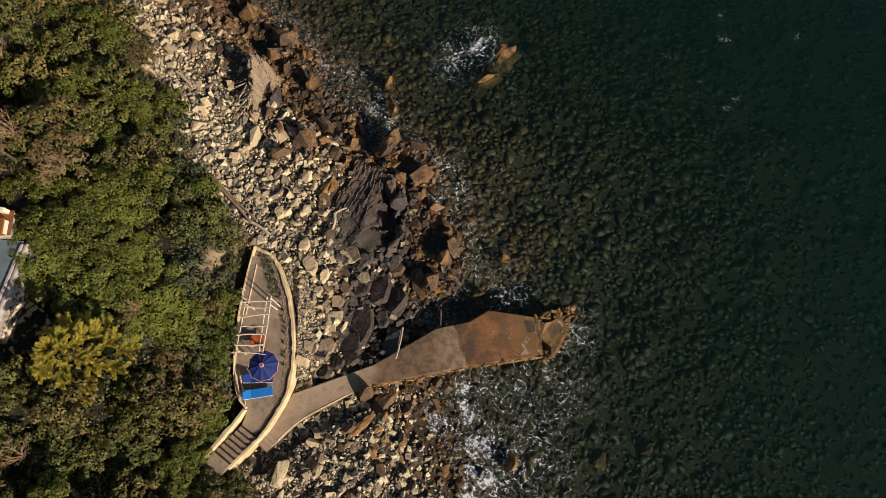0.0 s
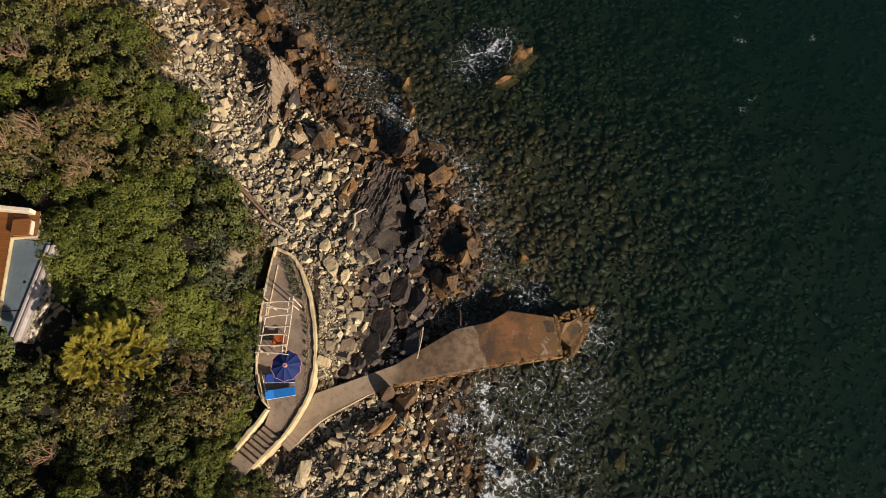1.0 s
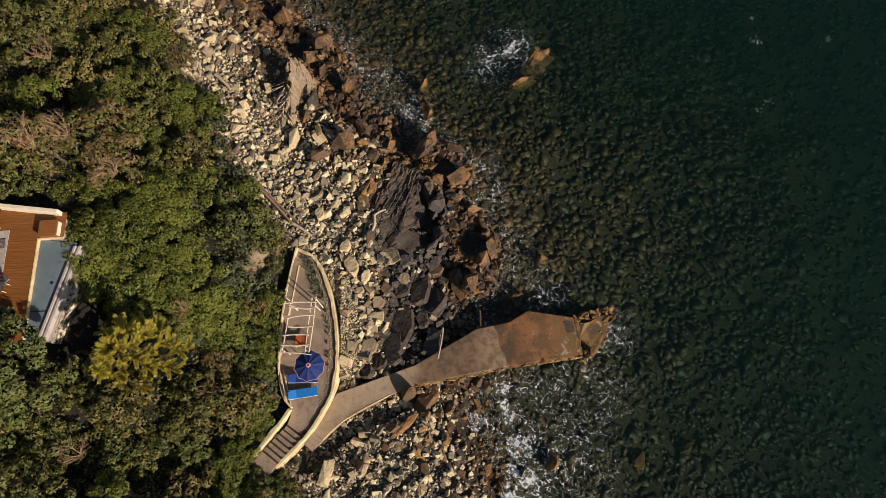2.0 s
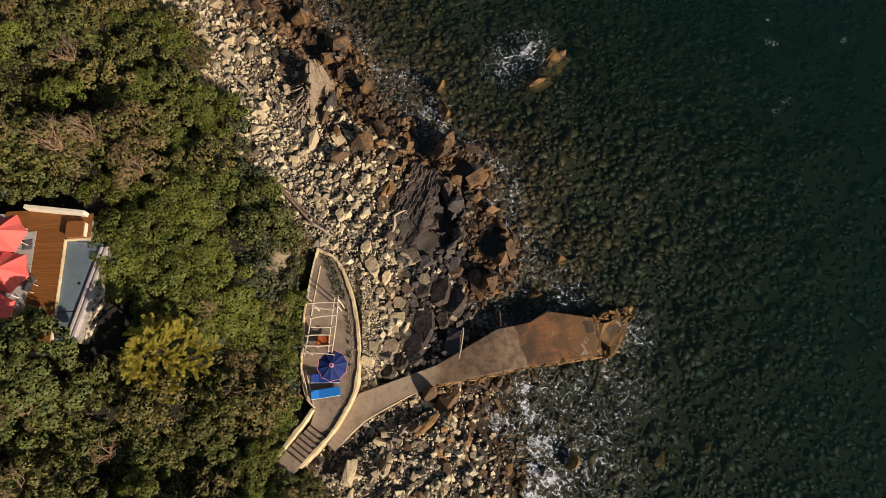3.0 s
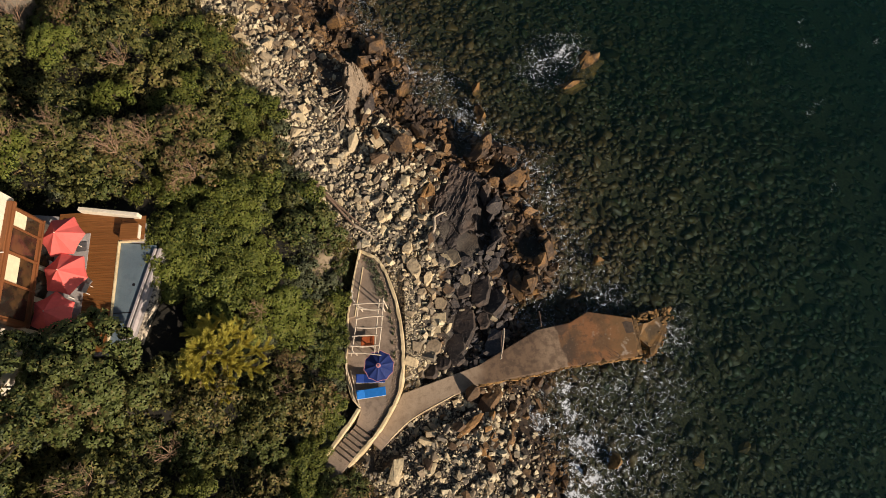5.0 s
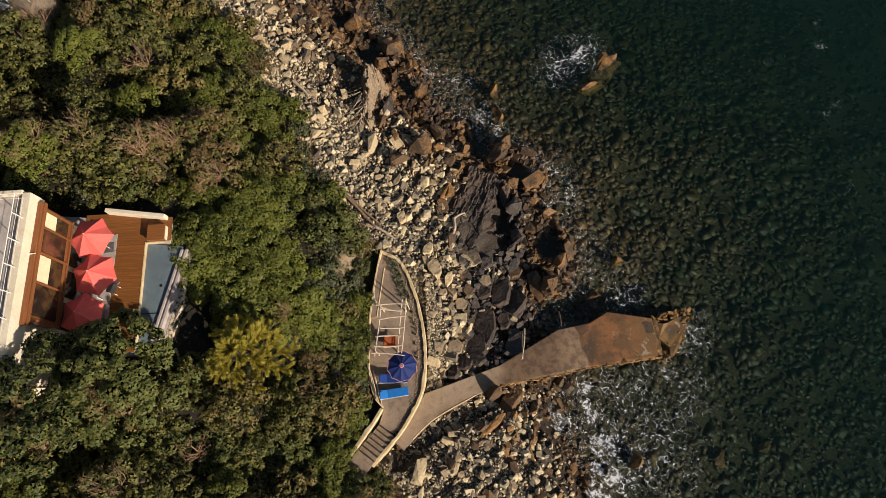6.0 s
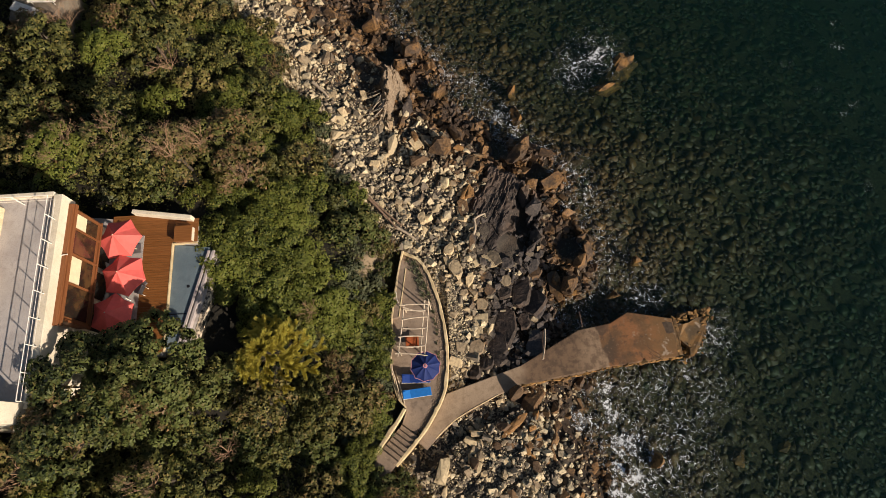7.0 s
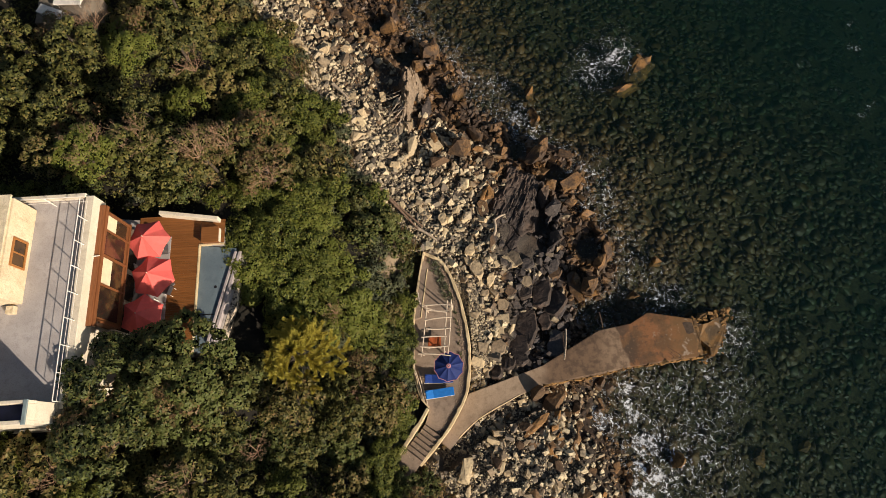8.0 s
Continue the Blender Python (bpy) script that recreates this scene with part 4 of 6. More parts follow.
def flat_slab(row, seed, material, label, name="flat_rock"):
    """A broken plate of bedrock with a level top, leaning away from the sea by lean degrees; row: x, y, length, width, turn, lean."""
    x, y, L, W, turn, lean = row
    rng = random.Random(seed)
    n = rng.choice((6, 7, 7, 8))
    ring = []
    for k in range(n):
        a = (k + rng.uniform(-0.32, 0.32)) * math.tau / n
        c, q = math.cos(a), math.sin(a)
        r = 0.5 / (abs(c) ** 3.2 + abs(q) ** 3.2) ** (1 / 3.2) * rng.uniform(0.86, 1.04)
        ring.append((L * r * c, W * r * q))
    H = 0.35 + 0.16 * W
    sl = (rng.uniform(-0.08, 0.08), rng.uniform(-0.08, 0.08))
    bm = prism(ring, -H, lambda px, py: sl[0] * px + sl[1] * py, 0.035)
    bmesh.ops.triangulate(bm, faces=[f for f in bm.faces if len(f.verts) > 4])
    bmesh.ops.subdivide_edges(bm, edges=[e for e in bm.edges if e.calc_length() > 0.3], cuts=2, use_grid_fill=True)
    bmesh.ops.triangulate(bm, faces=bm.faces)
    o = Vector((seed * 3.1, seed * 1.7, 0))
    for v in bm.verts:
        v.co += v.co.normalized() * 0.10 * noise.noise(v.co * 1.9 + o) + Vector((0, 0, 0.04 * noise.noise(v.co * 4.5 + o)))
    ob = new(name, mesh_of(name, bm, material))
    t = radians(lean)
    tip = Vector((0, 0, 1)).rotation_difference(Vector((-0.74 * math.sin(t), 0.67 * math.sin(t), math.cos(t)))).to_matrix().to_4x4()
    ob.matrix_basis = Matrix.Translation((x, y, float(ground_z(x, y)) + 0.30 + 0.12 * W)) @ tip @ pose(0, 0, 0, 0, 0, turn)
    return tagged(ob, label, "rock", "flat rocks on the beach")


for k, row in enumerate(SHADED_SLABS):
    flat_slab(row, 400 + k, M_slate, "large flat slab of dark slate-coloured bedrock")
for k, row in enumerate(PALE_SLABS):
    flat_slab(row, 430 + k, M_boulder, "pale flat-topped block of sandstone on the beach")
for k, row in enumerate(BROWN_SLABS):
    flat_slab(row, 460 + k, M_brown_rock, "brown flat-topped slab of bedrock")
slab_rock("rock_slab", -5.4, 2.2, 3.2, 1.2, 0.8, 55, -6, 10, M_brown_rock, "long tilted brown bedrock slab beside the jetty", 308, 0.3)
slab_rock("rock_slab", -6.6, 0.9, 2.6, 0.5, 0.5, 40, -10, 0, M_brown_rock, "thin curved brown bedrock ledge", 309, 0.25)
for k, (bx, by, ln) in enumerate(((-8.9, 17.6, 2.0), (-8.6, 13.8, 2.0), (-6.2, 19.6, 1.6), (-7.5, 19.9, 1.6))):
    slab_rock("bedrock_ledge", bx, by, ln, 0.42, 0.75, 68 + 4 * (k % 3), -24, 0, M_brown_rock, "narrow upturned ledge of brown layered bedrock", 320 + k, 0.3)


def strata():
    """Upturned beds of dark rock: thin stepped ledges, a worn slab with cracks, and a drop on the seaward side."""
    us, vs = np.arange(-2.6, 2.01, 0.065), np.arange(-4.4, 4.61, 0.075)
    U, V = np.meshgrid(us, vs)
    n1 = np.array([noise.noise((a * 0.9, b * 0.5, 3.0)) for a, b in zip(U.ravel(), V.ravel())]).reshape(U.shape)
    n2 = np.array([noise.noise((a * 2.6, b * 1.6, 9.0)) for a, b in zip(U.ravel(), V.ravel())]).reshape(U.shape)
    n3 = np.array([noise.noise((a * 7.0, b * 4.0, 5.0)) for a, b in zip(U.ravel(), V.ravel())]).reshape(U.shape)
    bed = (U + 0.35 * n1 + 0.10 * n2) * 2.6 + 0.25 * np.floor(V * 0.9 + 1.5 * n1)
    saw = bed - np.floor(bed)
    ledge = 0.13 * saw * (0.55 + 0.9 * np.clip(n2 + 0.3, 0, 1))
    share = np.clip((V + 0.6 + 1.2 * n1 - 0.7 * U) / 1.2, 0.12, 1)
    crack = np.exp(-((np.abs(((V + 0.4 * U + 0.5 * n1) % 1.35) - 0.67)) / 0.05) ** 2) * 0.16 + np.exp(-((np.abs(((U - 0.25 * V + 0.4 * n1) % 0.9) - 0.45)) / 0.04) ** 2) * 0.10
    drop = np.clip((U - 0.75 - 0.3 * n1 - 0.25 * n2) / 0.4, 0, 1)
    rim = np.minimum.reduce([U + 2.6, 2.0 - U, V + 4.4, 4.6 - V])
    Z = 0.42 + ledge * share - crack * (1 - 0.5 * share) + 0.10 * U + 0.16 * n1 + 0.07 * n2 + 0.035 * n3 - 0.85 * drop - 1.1 * np.clip((0.7 + 0.8 * n1 - rim) / 0.7, 0, 1)
    turn = radians(-24)
    X = -6.75 + U * math.cos(turn) - V * math.sin(turn)
    Y = 15.5 + U * math.sin(turn) + V * math.cos(turn)
    G = 1.16 - 0.12 * (X + 6.75)
    nx, ny = len(us), len(vs)
    i = (np.arange(ny - 1)[:, None] * nx + np.arange(nx - 1)[None]).ravel()
    me = joined("bedrock_outcrop", np.stack([X.ravel(), Y.ravel(), (G + Z).ravel()], 1), np.stack([i, i + 1, i + nx + 1, i + nx], 1), M_slate, False)
    return tagged(new("bedrock_outcrop", me), "dark upturned layered bedrock with stepped ledges and cracks", "bedrock")


strata()


def crumbling_ridge():
    """A worn upright bed of pale rock, ribbed along its flanks, thinning to the south."""
    us, vs = np.arange(-1.5, 1.51, 0.06), np.arange(-3.4, 3.01, 0.065)
    U, V = np.meshgrid(us, vs)
    n1 = np.array([noise.noise((a * 1.1, b * 0.8, 21.0)) for a, b in zip(U.ravel(), V.ravel())]).reshape(U.shape)
    n2 = np.array([noise.noise((a * 3.4, b * 2.4, 4.0)) for a, b in zip(U.ravel(), V.ravel())]).reshape(U.shape)
    n3 = np.array([noise.noise((a * 8.0, b * 6.0, 7.0)) for a, b in zip(U.ravel(), V.ravel())]).reshape(U.shape)
    mid = -0.15 + 0.10 * V + 0.25 * n1
    wide = np.interp(V, [-3.4, -2, 0, 1.4, 2.4, 3], [0.22, 0.34, 0.5, 0.75, 0.9, 0.5])
    tall = np.interp(V, [-3.4, -2.6, -1, 0.5, 1.8, 2.6, 3.0], [0.1, 0.7, 1.1, 1.9, 2.5, 2.3, 0.3])
    side = np.abs(U - mid) / wide
    bed = (U * 0.9 + 0.3 * V + 0.5 * n1) * 4.2
    rib = 0.30 * np.abs(np.sin(4.6 * V + 2.4 * U + 3.5 * n1)) * np.clip(1.5 - side, 0, 1) + 0.34 * (bed - np.floor(bed)) * np.clip(1.6 - side, 0, 1)
    Z = tall * np.clip(1.1 - side ** 1.6, 0, 1) ** 0.7 + rib + 0.34 * n1 + 0.38 * n2 + 0.13 * n3 - 0.75 * np.clip((side - 1.0) / 0.8, 0, 1)
    step = Z / 0.27 + 0.6 * n2 + 0.4 * (bed - np.floor(bed))
    Z = np.where(Z > 0.1, 0.27 * np.floor(step) + 0.10 * (step - np.floor(step)) + 0.05 * n3, Z)
    X, Y = -14.25 + U, 25.4 + V
    nx, ny = len(us), len(vs)
    i = (np.arange(ny - 1)[:, None] * nx + np.arange(nx - 1)[None]).ravel()
    me = joined("bedrock_ridge", np.stack([X.ravel(), Y.ravel(), (Z + 1.05).ravel()], 1), np.stack([i, i + 1, i + nx + 1, i + nx], 1), M_ridge, False)
    return tagged(new("bedrock_ridge", me), "crumbling pale ribbed bedrock ridge on the beach", "bedrock")


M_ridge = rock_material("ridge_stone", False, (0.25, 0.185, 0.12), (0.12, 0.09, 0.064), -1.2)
crumbling_ridge()
slab_rock("bedrock_ledge", -12.9, 25.2, 2.2, 0.8, 1.2, 70, -20, 0, M_slate, "dark layered rock leaning on the pale ridge", 344, 0.4)
slab_rock("bedrock_ledge", -13.2, 24.2, 1.6, 0.6, 1.0, 60, -16, 0, M_brown_rock, "brown layered rock beside the pale ridge", 345, 0.35)
# the pale block with a square notch
notch = [(-8.95, 8.45), (-7.85, 8.5), (-7.85, 7.85), (-8.3, 7.8), (-8.25, 6.85), (-8.85, 6.8)]
ob = part("notched_block", prism(notch, 1.2, 2.0, 0.05), M_cream_rock)
tagged(ob, "cream L-shaped stone block with a square notch", "boulder", "boulders along the shore")
slab_rock("rock_slab", -7.75, 7.35, 0.9, 0.34, 0.4, 62, 0, 10, M_cream_rock, "small cream stone splinter beside the notched block", 361, 0.4)

# ---- jetty ----
_m = Mat("wet_tip_concrete")
M_tip = _m.done(_m.mix(_m.ramp(_m.noise(1.8, 6, 0.65), 0.4, 0.6), (0.080, 0.046, 0.018), (0.20, 0.115, 0.045)), 0.5, _m.noise(7, 6), 0.9, 0.05)
M_patch = plain("worn_patch", (0.065, 0.043, 0.026), 0.7, 0.4, 4.0, 0.0, 0.6, 0.02)
jetty = new("jetty")
tagged(jetty, "long rust-stained concrete jetty running out from the beach terrace", "jetty")
part("deck", prism(JETTY, lambda x, y: min(-0.9, jetty_top(x, y) - 1.4) if x > -8 else jetty_top(x, y) - 1.4, jetty_top, 0.06), M_jetty, jetty)
END = [(5.45, 7.3), (6.0, 7.2), (6.4, 7.25), (6.9, 7.5), (7.6, 7.72), (7.72, 7.1), (7.45, 6.5), (7.1, 5.8), (6.7, 5.25), (6.3, 4.85), (6.12, 4.95), (6.2, 5.5), (5.75, 5.9), (5.5, 6.2)]
part("broken_end", prism(END, -1.2, lambda x, y: 0.56 - 0.05 * (x - 5.4) + 0.05 * math.sin(5 * x + 3 * y), 0.06), M_jetty, jetty, "lower brown end slab washed by the waves")
part("broken_edge", prism([(5.28, 4.95), (5.6, 5.0), (5.55, 5.7), (5.62, 6.6), (5.5, 7.5), (5.25, 7.5)], -1.2, lambda x, y: 0.70 + 0.03 * math.sin(7 * y), 0.04), M_tip, jetty, "pale chipped edge where the end broke away")
part("patch", prism([(4.3, 7.3), (4.75, 7.38), (5.15, 7.28), (5.2, 6.6), (4.8, 6.5), (4.35, 6.62)], 0.5, lambda x, y: jetty_top(x, y) + 0.012), M_patch, jetty, "dark worn patch in the concrete")
for px, py, w in ((2.35, 7.0, 0.10), (3.5, 6.9, 0.08)):
    part("expansion_joint", box((px - w / 2, py - 0.85, jetty_top(px, py) - 0.05), (px + w / 2, py + 0.85, jetty_top(px, py) + 0.012), 0.004), M_black, jetty)
for k in range(2):
    bm = bmesh.new()
    pts = []
    for q in range(37):
        w = q / 36 * 2 * math.pi
        u, v = 0.85 * math.cos(w), 0.13 * math.sin(w) + 0.04 * math.sin(3 * w)
        px, py = 2.75 + 0.52 * k + 0.78 * u + 0.62 * v, 5.42 + 0.02 * k - 0.62 * u + 0.78 * v
        pts.append((px, py, jetty_top(px, py) + 0.03))
    for a, b in zip(pts, pts[1:]):
        add_rod(bm, a, b, 0.014, None, 5)
    ob = part("rope", bm, M_black)
    tagged(ob, "dark mooring rope lying in a long loop on the jetty", "rope", "ropes on the jetty")

rows = []
edge = curve_points(JETTY[2:8], 0.22)
rr = random.Random(9)
for x, y in edge:
    if x > -6.3:
        rows.append((x + rr.uniform(-0.1, 0.1), y - 0.02, jetty_top(x, y) - rr.uniform(0.10, 0.26), rr.uniform(0.22, 0.44), 1.4, 0.15))
for x, y in curve_points([(5.6, 4.45), (6.2, 5.15), (6.9, 5.7), (7.2, 6.4), (7.6, 7.2), (8.0, 8.0)], 0.16):
    for _ in range(3):
        rows.append((x + rr.gauss(-0.05, 0.14), y + rr.gauss(0.05, 0.22), rr.uniform(0.2, 0.45), rr.uniform(0.12, 0.30), 1.2, rr.uniform(0, 6)))
for x, y in curve_points([(5.7, 7.55), (6.6, 7.7), (7.9, 8.05)], 0.2):
    for _ in range(3):
        rows.append((x + rr.gauss(0, 0.12), y + rr.gauss(0, 0.14), rr.uniform(0.2, 0.5), rr.uniform(0.16, 0.4), 1.2, rr.uniform(0, 6)))
for _ in range(16):
    rows.append((5.42 + rr.gauss(0, 0.10), rr.uniform(4.7, 7.7), rr.uniform(0.4, 0.68), rr.uniform(0.12, 0.3), 1.1, rr.uniform(0, 6)))
crust = scatter("weed_crust", STONES, rows, M_crust, False, 0.3)
crust.parent = jetty
tagged(crust, "ragged orange weed crust along the seaward edge", kind="stuff")
kerb = [p for p in curve_points(JETTY[:3], 0.5)]
bm = bmesh.new()
for a, b in zip(kerb, kerb[1:]):
    add_rod(bm, (a[0] + 0.03, a[1] + 0.05, jetty_top(*a) - 0.01), (b[0] + 0.03, b[1] + 0.05, jetty_top(*b) - 0.01), 0.035, None, 6)
part("edge_kerb", bm, M_wall, jetty, "worn cream edge of the jetty")
# ---- beach terrace ----
TERR = [(-13.57, 12.95), (-14.06, 10.66), (-14.44, 8.09), (-14.58, 5.4), (-14.45, 3.9), (-14.09, 2.7), (-13.66, 2.2), (-14.0, 1.25), (-12.97, 0.51)]
terrace = new("pavement")
tagged(terrace, "worn concrete beach terrace with a curved gravel border", "terrace", kind="structure")
curve = curve_points(WALL[:-1], 0.4)
west = curve_points(TERR[:7], 0.5)
edge_in = [(x - 0.74 + 0.16 * max(0, (y - 9) / 4), y - 0.15) for x, y in curve if 0.9 < y < 12.6]
part("slab", prism([(x - 0.12, y) for x, y in curve if 0.5 < y < 12.9][::-1] + west + [TERR[7]], 1.2, 2.97), M_terrace, terrace)
part("paving", prism(edge_in[::-1] + [(-13.3, 12.3)] + west[2:] + [(-13.95, 1.3), (-13.05, 0.65)], 2.9, 3.0), M_terrace, terrace)


def wall_run(points, width, bottom, top, name, label, group):
    """A low rendered wall built of short lengths."""
    ob = new(name)
    tagged(ob, label, "wall", group)
    bm = bmesh.new()
    rng = random.Random(len(points))
    ring = []
    for i, (x, y) in enumerate(points):
        a, b = Vector(points[max(0, i - 1)]), Vector(points[min(len(points) - 1, i + 1)])
        d = (b - a).normalized()
        nx, ny = d.y, -d.x
        w = width * rng.uniform(0.74, 1.22)
        t = (top(x, y) if callable(top) else top) + rng.uniform(-0.03, 0.03)
        q = bottom(x, y) if callable(bottom) else bottom
        ring.append([bm.verts.new(p) for p in ((x, y, q), (x, y, t - 0.03), (x + nx * w * 0.15, y + ny * w * 0.15, t), (x + nx * w * 0.85, y + ny * w * 0.85, t), (x + nx * w, y + ny * w, t - 0.03), (x + nx * w, y + ny * w, q))])
    for p, r in zip(ring, ring[1:]):
        for k in range(5):
            bm.faces.new((p[k], p[k + 1], r[k + 1], r[k]))
    for p in (ring[0], ring[-1]):
        bm.faces.new(p)
    bmesh.ops.recalc_face_normals(bm, faces=bm.faces)
    part("coping", bm, M_wall, ob)
    return ob


wall_run(curve_points(WALL, 0.3), 0.22, 0.9, lambda x, y: 3.12 if y > 0.6 else 3.12 + 0.55 * (0.6 - y), "retaining_wall", "curved cream rendered wall along the terrace edge", "terrace walls")
wall_run(curve_points([(-13.62, 13.0), (-14.12, 10.66), (-14.5, 8.09), (-14.64, 5.4), (-14.5, 3.9), (-14.15, 2.8), (-13.72, 2.3)], 0.4), -0.14, 1.5, 3.3, "retaining_wall", "low cream wall between terrace and slope", "terrace walls")
wall_run(curve_points([(-13.66, 2.2), (-14.5, 0.85), (-15.45, -0.5)], 0.4), 0.26, 1.5, lambda x, y: 3.35 + 0.5 * (2.2 - y), "retaining_wall", "cream stair wall below the brush", "terrace walls")

ob = part("ledge", prism([(-13.62, 12.3), (-13.35, 11.7), (-13.62, 10.4), (-13.95, 8.3), (-14.38, 8.2), (-14.03, 10.5), (-13.85, 11.6)], 2.9, 3.28, 0.02), M_terrace)
tagged(ob, "low brown rendered ledge along the slope wall", "ledge", kind="structure")
tagged(part("ledge_edge", rod((-13.36, 11.7, 3.28), (-13.95, 8.3, 3.28), 0.04, None, 6), M_wall), "pale worn edge of the terrace ledge", "edging", kind="structure")

# steps up to the slope
M_sleeper = plain("dark_sleeper", (0.05, 0.034, 0.022), 0.9, 0.4, 6.0)
rng_s = random.Random(14)
gritty = []
steps = new("stairs")
tagged(steps, "worn concrete steps climbing from the terrace", "stairs")
d = Vector((-1.40, -1.72)).normalized()
side = Vector((-d.y, d.x))
start = Vector((-13.48, 0.88))
for k in range(7):
    a = start + d * (0.31 * k)
    bm = bmesh.new()
    m = Matrix(((d.x, side.x, 0, a.x), (d.y, side.y, 0, a.y), (0, 0, 1, 0), (0, 0, 0, 1)))
    add_box(bm, (0, -0.63, 2.0), (0.34, 0.63, 3.0 + 0.17 * (k + 1)), m, 0.012)
    part("step", bm, M_terrace, steps)
    bm = bmesh.new()
    add_box(bm, (-0.035, -0.62, 2.9), (0.03, 0.62, 3.03 + 0.17 * (k + 1)), m, 0.008)
    part("riser", bm, M_sleeper, steps, "dark timber riser")
    for _ in range(70):
        p = m @ Vector((rng_s.uniform(0.04, 0.33), rng_s.uniform(-0.6, 0.6), 3.0 + 0.17 * (k + 1)))
        gritty.append((p.x, p.y, p.z, rng_s.uniform(0.03, 0.085), 1.0, rng_s.uniform(0, 6)))
g = scatter("tread_gravel", PEBBLES, gritty, M_cobble)
g.parent = steps
tagged(g, "pebbles set in the worn treads", kind="stuff")
a = start + d * 2.15
bm = bmesh.new()
m = Matrix(((d.x, side.x, 0, a.x), (d.y, side.y, 0, a.y), (0, 0, 1, 0), (0, 0, 0, 1)))
add_box(bm, (0, -0.63, 2.0), (1.3, 0.63, 4.21), m, 0.02)
part("landing", bm, M_terrace, steps)
low = new("stairs")
tagged(low, "three small concrete steps at the root of the jetty", "stairs")
for k in range(3):
    bm = bmesh.new()
    m = pose(-12.15 - 0.20 * k, 0.55 - 0.22 * k, 0, 0, 0, 228)
    add_box(bm, (0, -0.42, 1.6), (0.3, 0.42, 2.48 + 0.09 * k), m, 0.012)
    part("step", bm, M_terrace, low)

# pebbled border and weeds
rng = np.random.default_rng(8)
rows = []
for x, y in curve:
    if 0.6 < y < 12.4:
        for _ in range(56):
            u = rng.uniform(0.02, 0.72)
            rows.append((x - u, y + rng.uniform(-0.25, 0.25), 3.0, rng.uniform(0.04, 0.10), 1.0, rng.uniform(0, 6)))
tagged(scatter("border_gravel", PEBBLES, rows, M_cobble), "gravel strip between terrace paving and curved wall", "gravel", kind="stuff")


def blades(name, spots, height, material, label, category):
    """Tufts of thin bent blades."""
    rng = np.random.default_rng(len(spots))
    vs, fs = [], []
    for x, y, z, r in spots:
        for _ in range(14):
            a = rng.uniform(0, 6.28)
            px, py = x + rng.normal(0, r), y + rng.normal(0, r)
            h = height * rng.uniform(0.5, 1.2)
            c, s = math.cos(a), math.sin(a)
            w = 0.018 + 0.01 * rng.random()
            k = len(vs)
            lean = h * rng.uniform(0.3, 0.9)
            vs += [(px - s * w, py + c * w, z), (px + s * w, py - c * w, z), (px + c * lean * 0.5 + s * w, py + s * lean * 0.5 - c * w, z + h * 0.7), (px + c * lean * 0.5 - s * w, py + s * lean * 0.5 + c * w, z + h * 0.7), (px + c * lean, py + s * lean, z + h)]
            fs += [(k, k + 1, k + 2, k + 3), (k + 3, k + 2, k + 4)]
    return tagged(new(name, joined(name, vs, fs, material)), label, category, kind="stuff")


spots = []
for x, y in edge_in:
    if y > 4.5:
        for _ in range(2 if y > 8.5 else 1):
            spots.append((x + 0.05 + rng.normal(0, 0.04), y + rng.uniform(-0.2, 0.2), 3.0, 0.04))
blades("weeds", spots, 0.16, M_leaf_grey, "green weeds growing along the paving edge", "weeds")
spots = [(-12.95 + 0.45 * k / 9 + rng.normal(0, 0.1), 12.2 - 1.4 * k / 9, 3.0, 0.14) for k in range(18)]
blades("weeds", spots, 0.20, M_leaf_grey, "thick green weeds at the terrace tip", "weeds")
spots = [(float(brush_x(y)) - rng.uniform(-0.3, 1.2), y, 3.1, 0.2) for y in rng.uniform(-6, 40, 420) if not -0.5 < y < 12.6]
spots = [(x, y, float(ground_z(x, y)), r) for x, y, z, r in spots]
blades("dry_grass", spots, 0.55, M_leaf_dry, "dry straw-coloured grass at the edge of the brush", "grass")
spots = [(-13.95 - rng.uniform(0.1, 1.0), y, 3.2, 0.2) for y in rng.uniform(10.6, 13.2, 50)]
blades("dry_grass", [(x, y, float(ground_z(x, y)), r) for x, y, z, r in spots], 0.6, M_leaf_olive, "olive dry grass beside the terrace tip", "grass")

# ---- pergola of peeled poles ----
pergola = new("pergola")
tagged(pergola, "open pergola of bleached crooked poles", "pergola")
TOP = 4.95
corners = [(-13.46, 8.67), (-11.95, 8.58), (-13.88, 5.75), (-12.40, 5.68)]
for x, y in corners:
    part("post", rod((x, y, 3.0), (x + 0.03, y - 0.02, TOP), 0.05, 0.04, 7), M_pole, pergola)
part("post", rod((-11.75, 8.75, 3.0), (-11.8, 8.9, TOP + 0.1), 0.045, 0.04, 7), M_pole, pergola)
part("side_pole", rod((-13.42, 8.85, TOP), (-13.93, 5.4, TOP), 0.045, 0.035, 7, 0.03), M_pole, pergola)
part("side_pole", rod((-12.05, 9.0, TOP), (-12.45, 5.45, TOP), 0.045, 0.035, 7, -0.03), M_pole, pergola)
part("side_pole", rod((-11.8, 9.05, TOP), (-12.2, 5.5, TOP + 0.02), 0.045, 0.035, 7, 0.04), M_pole, pergola)
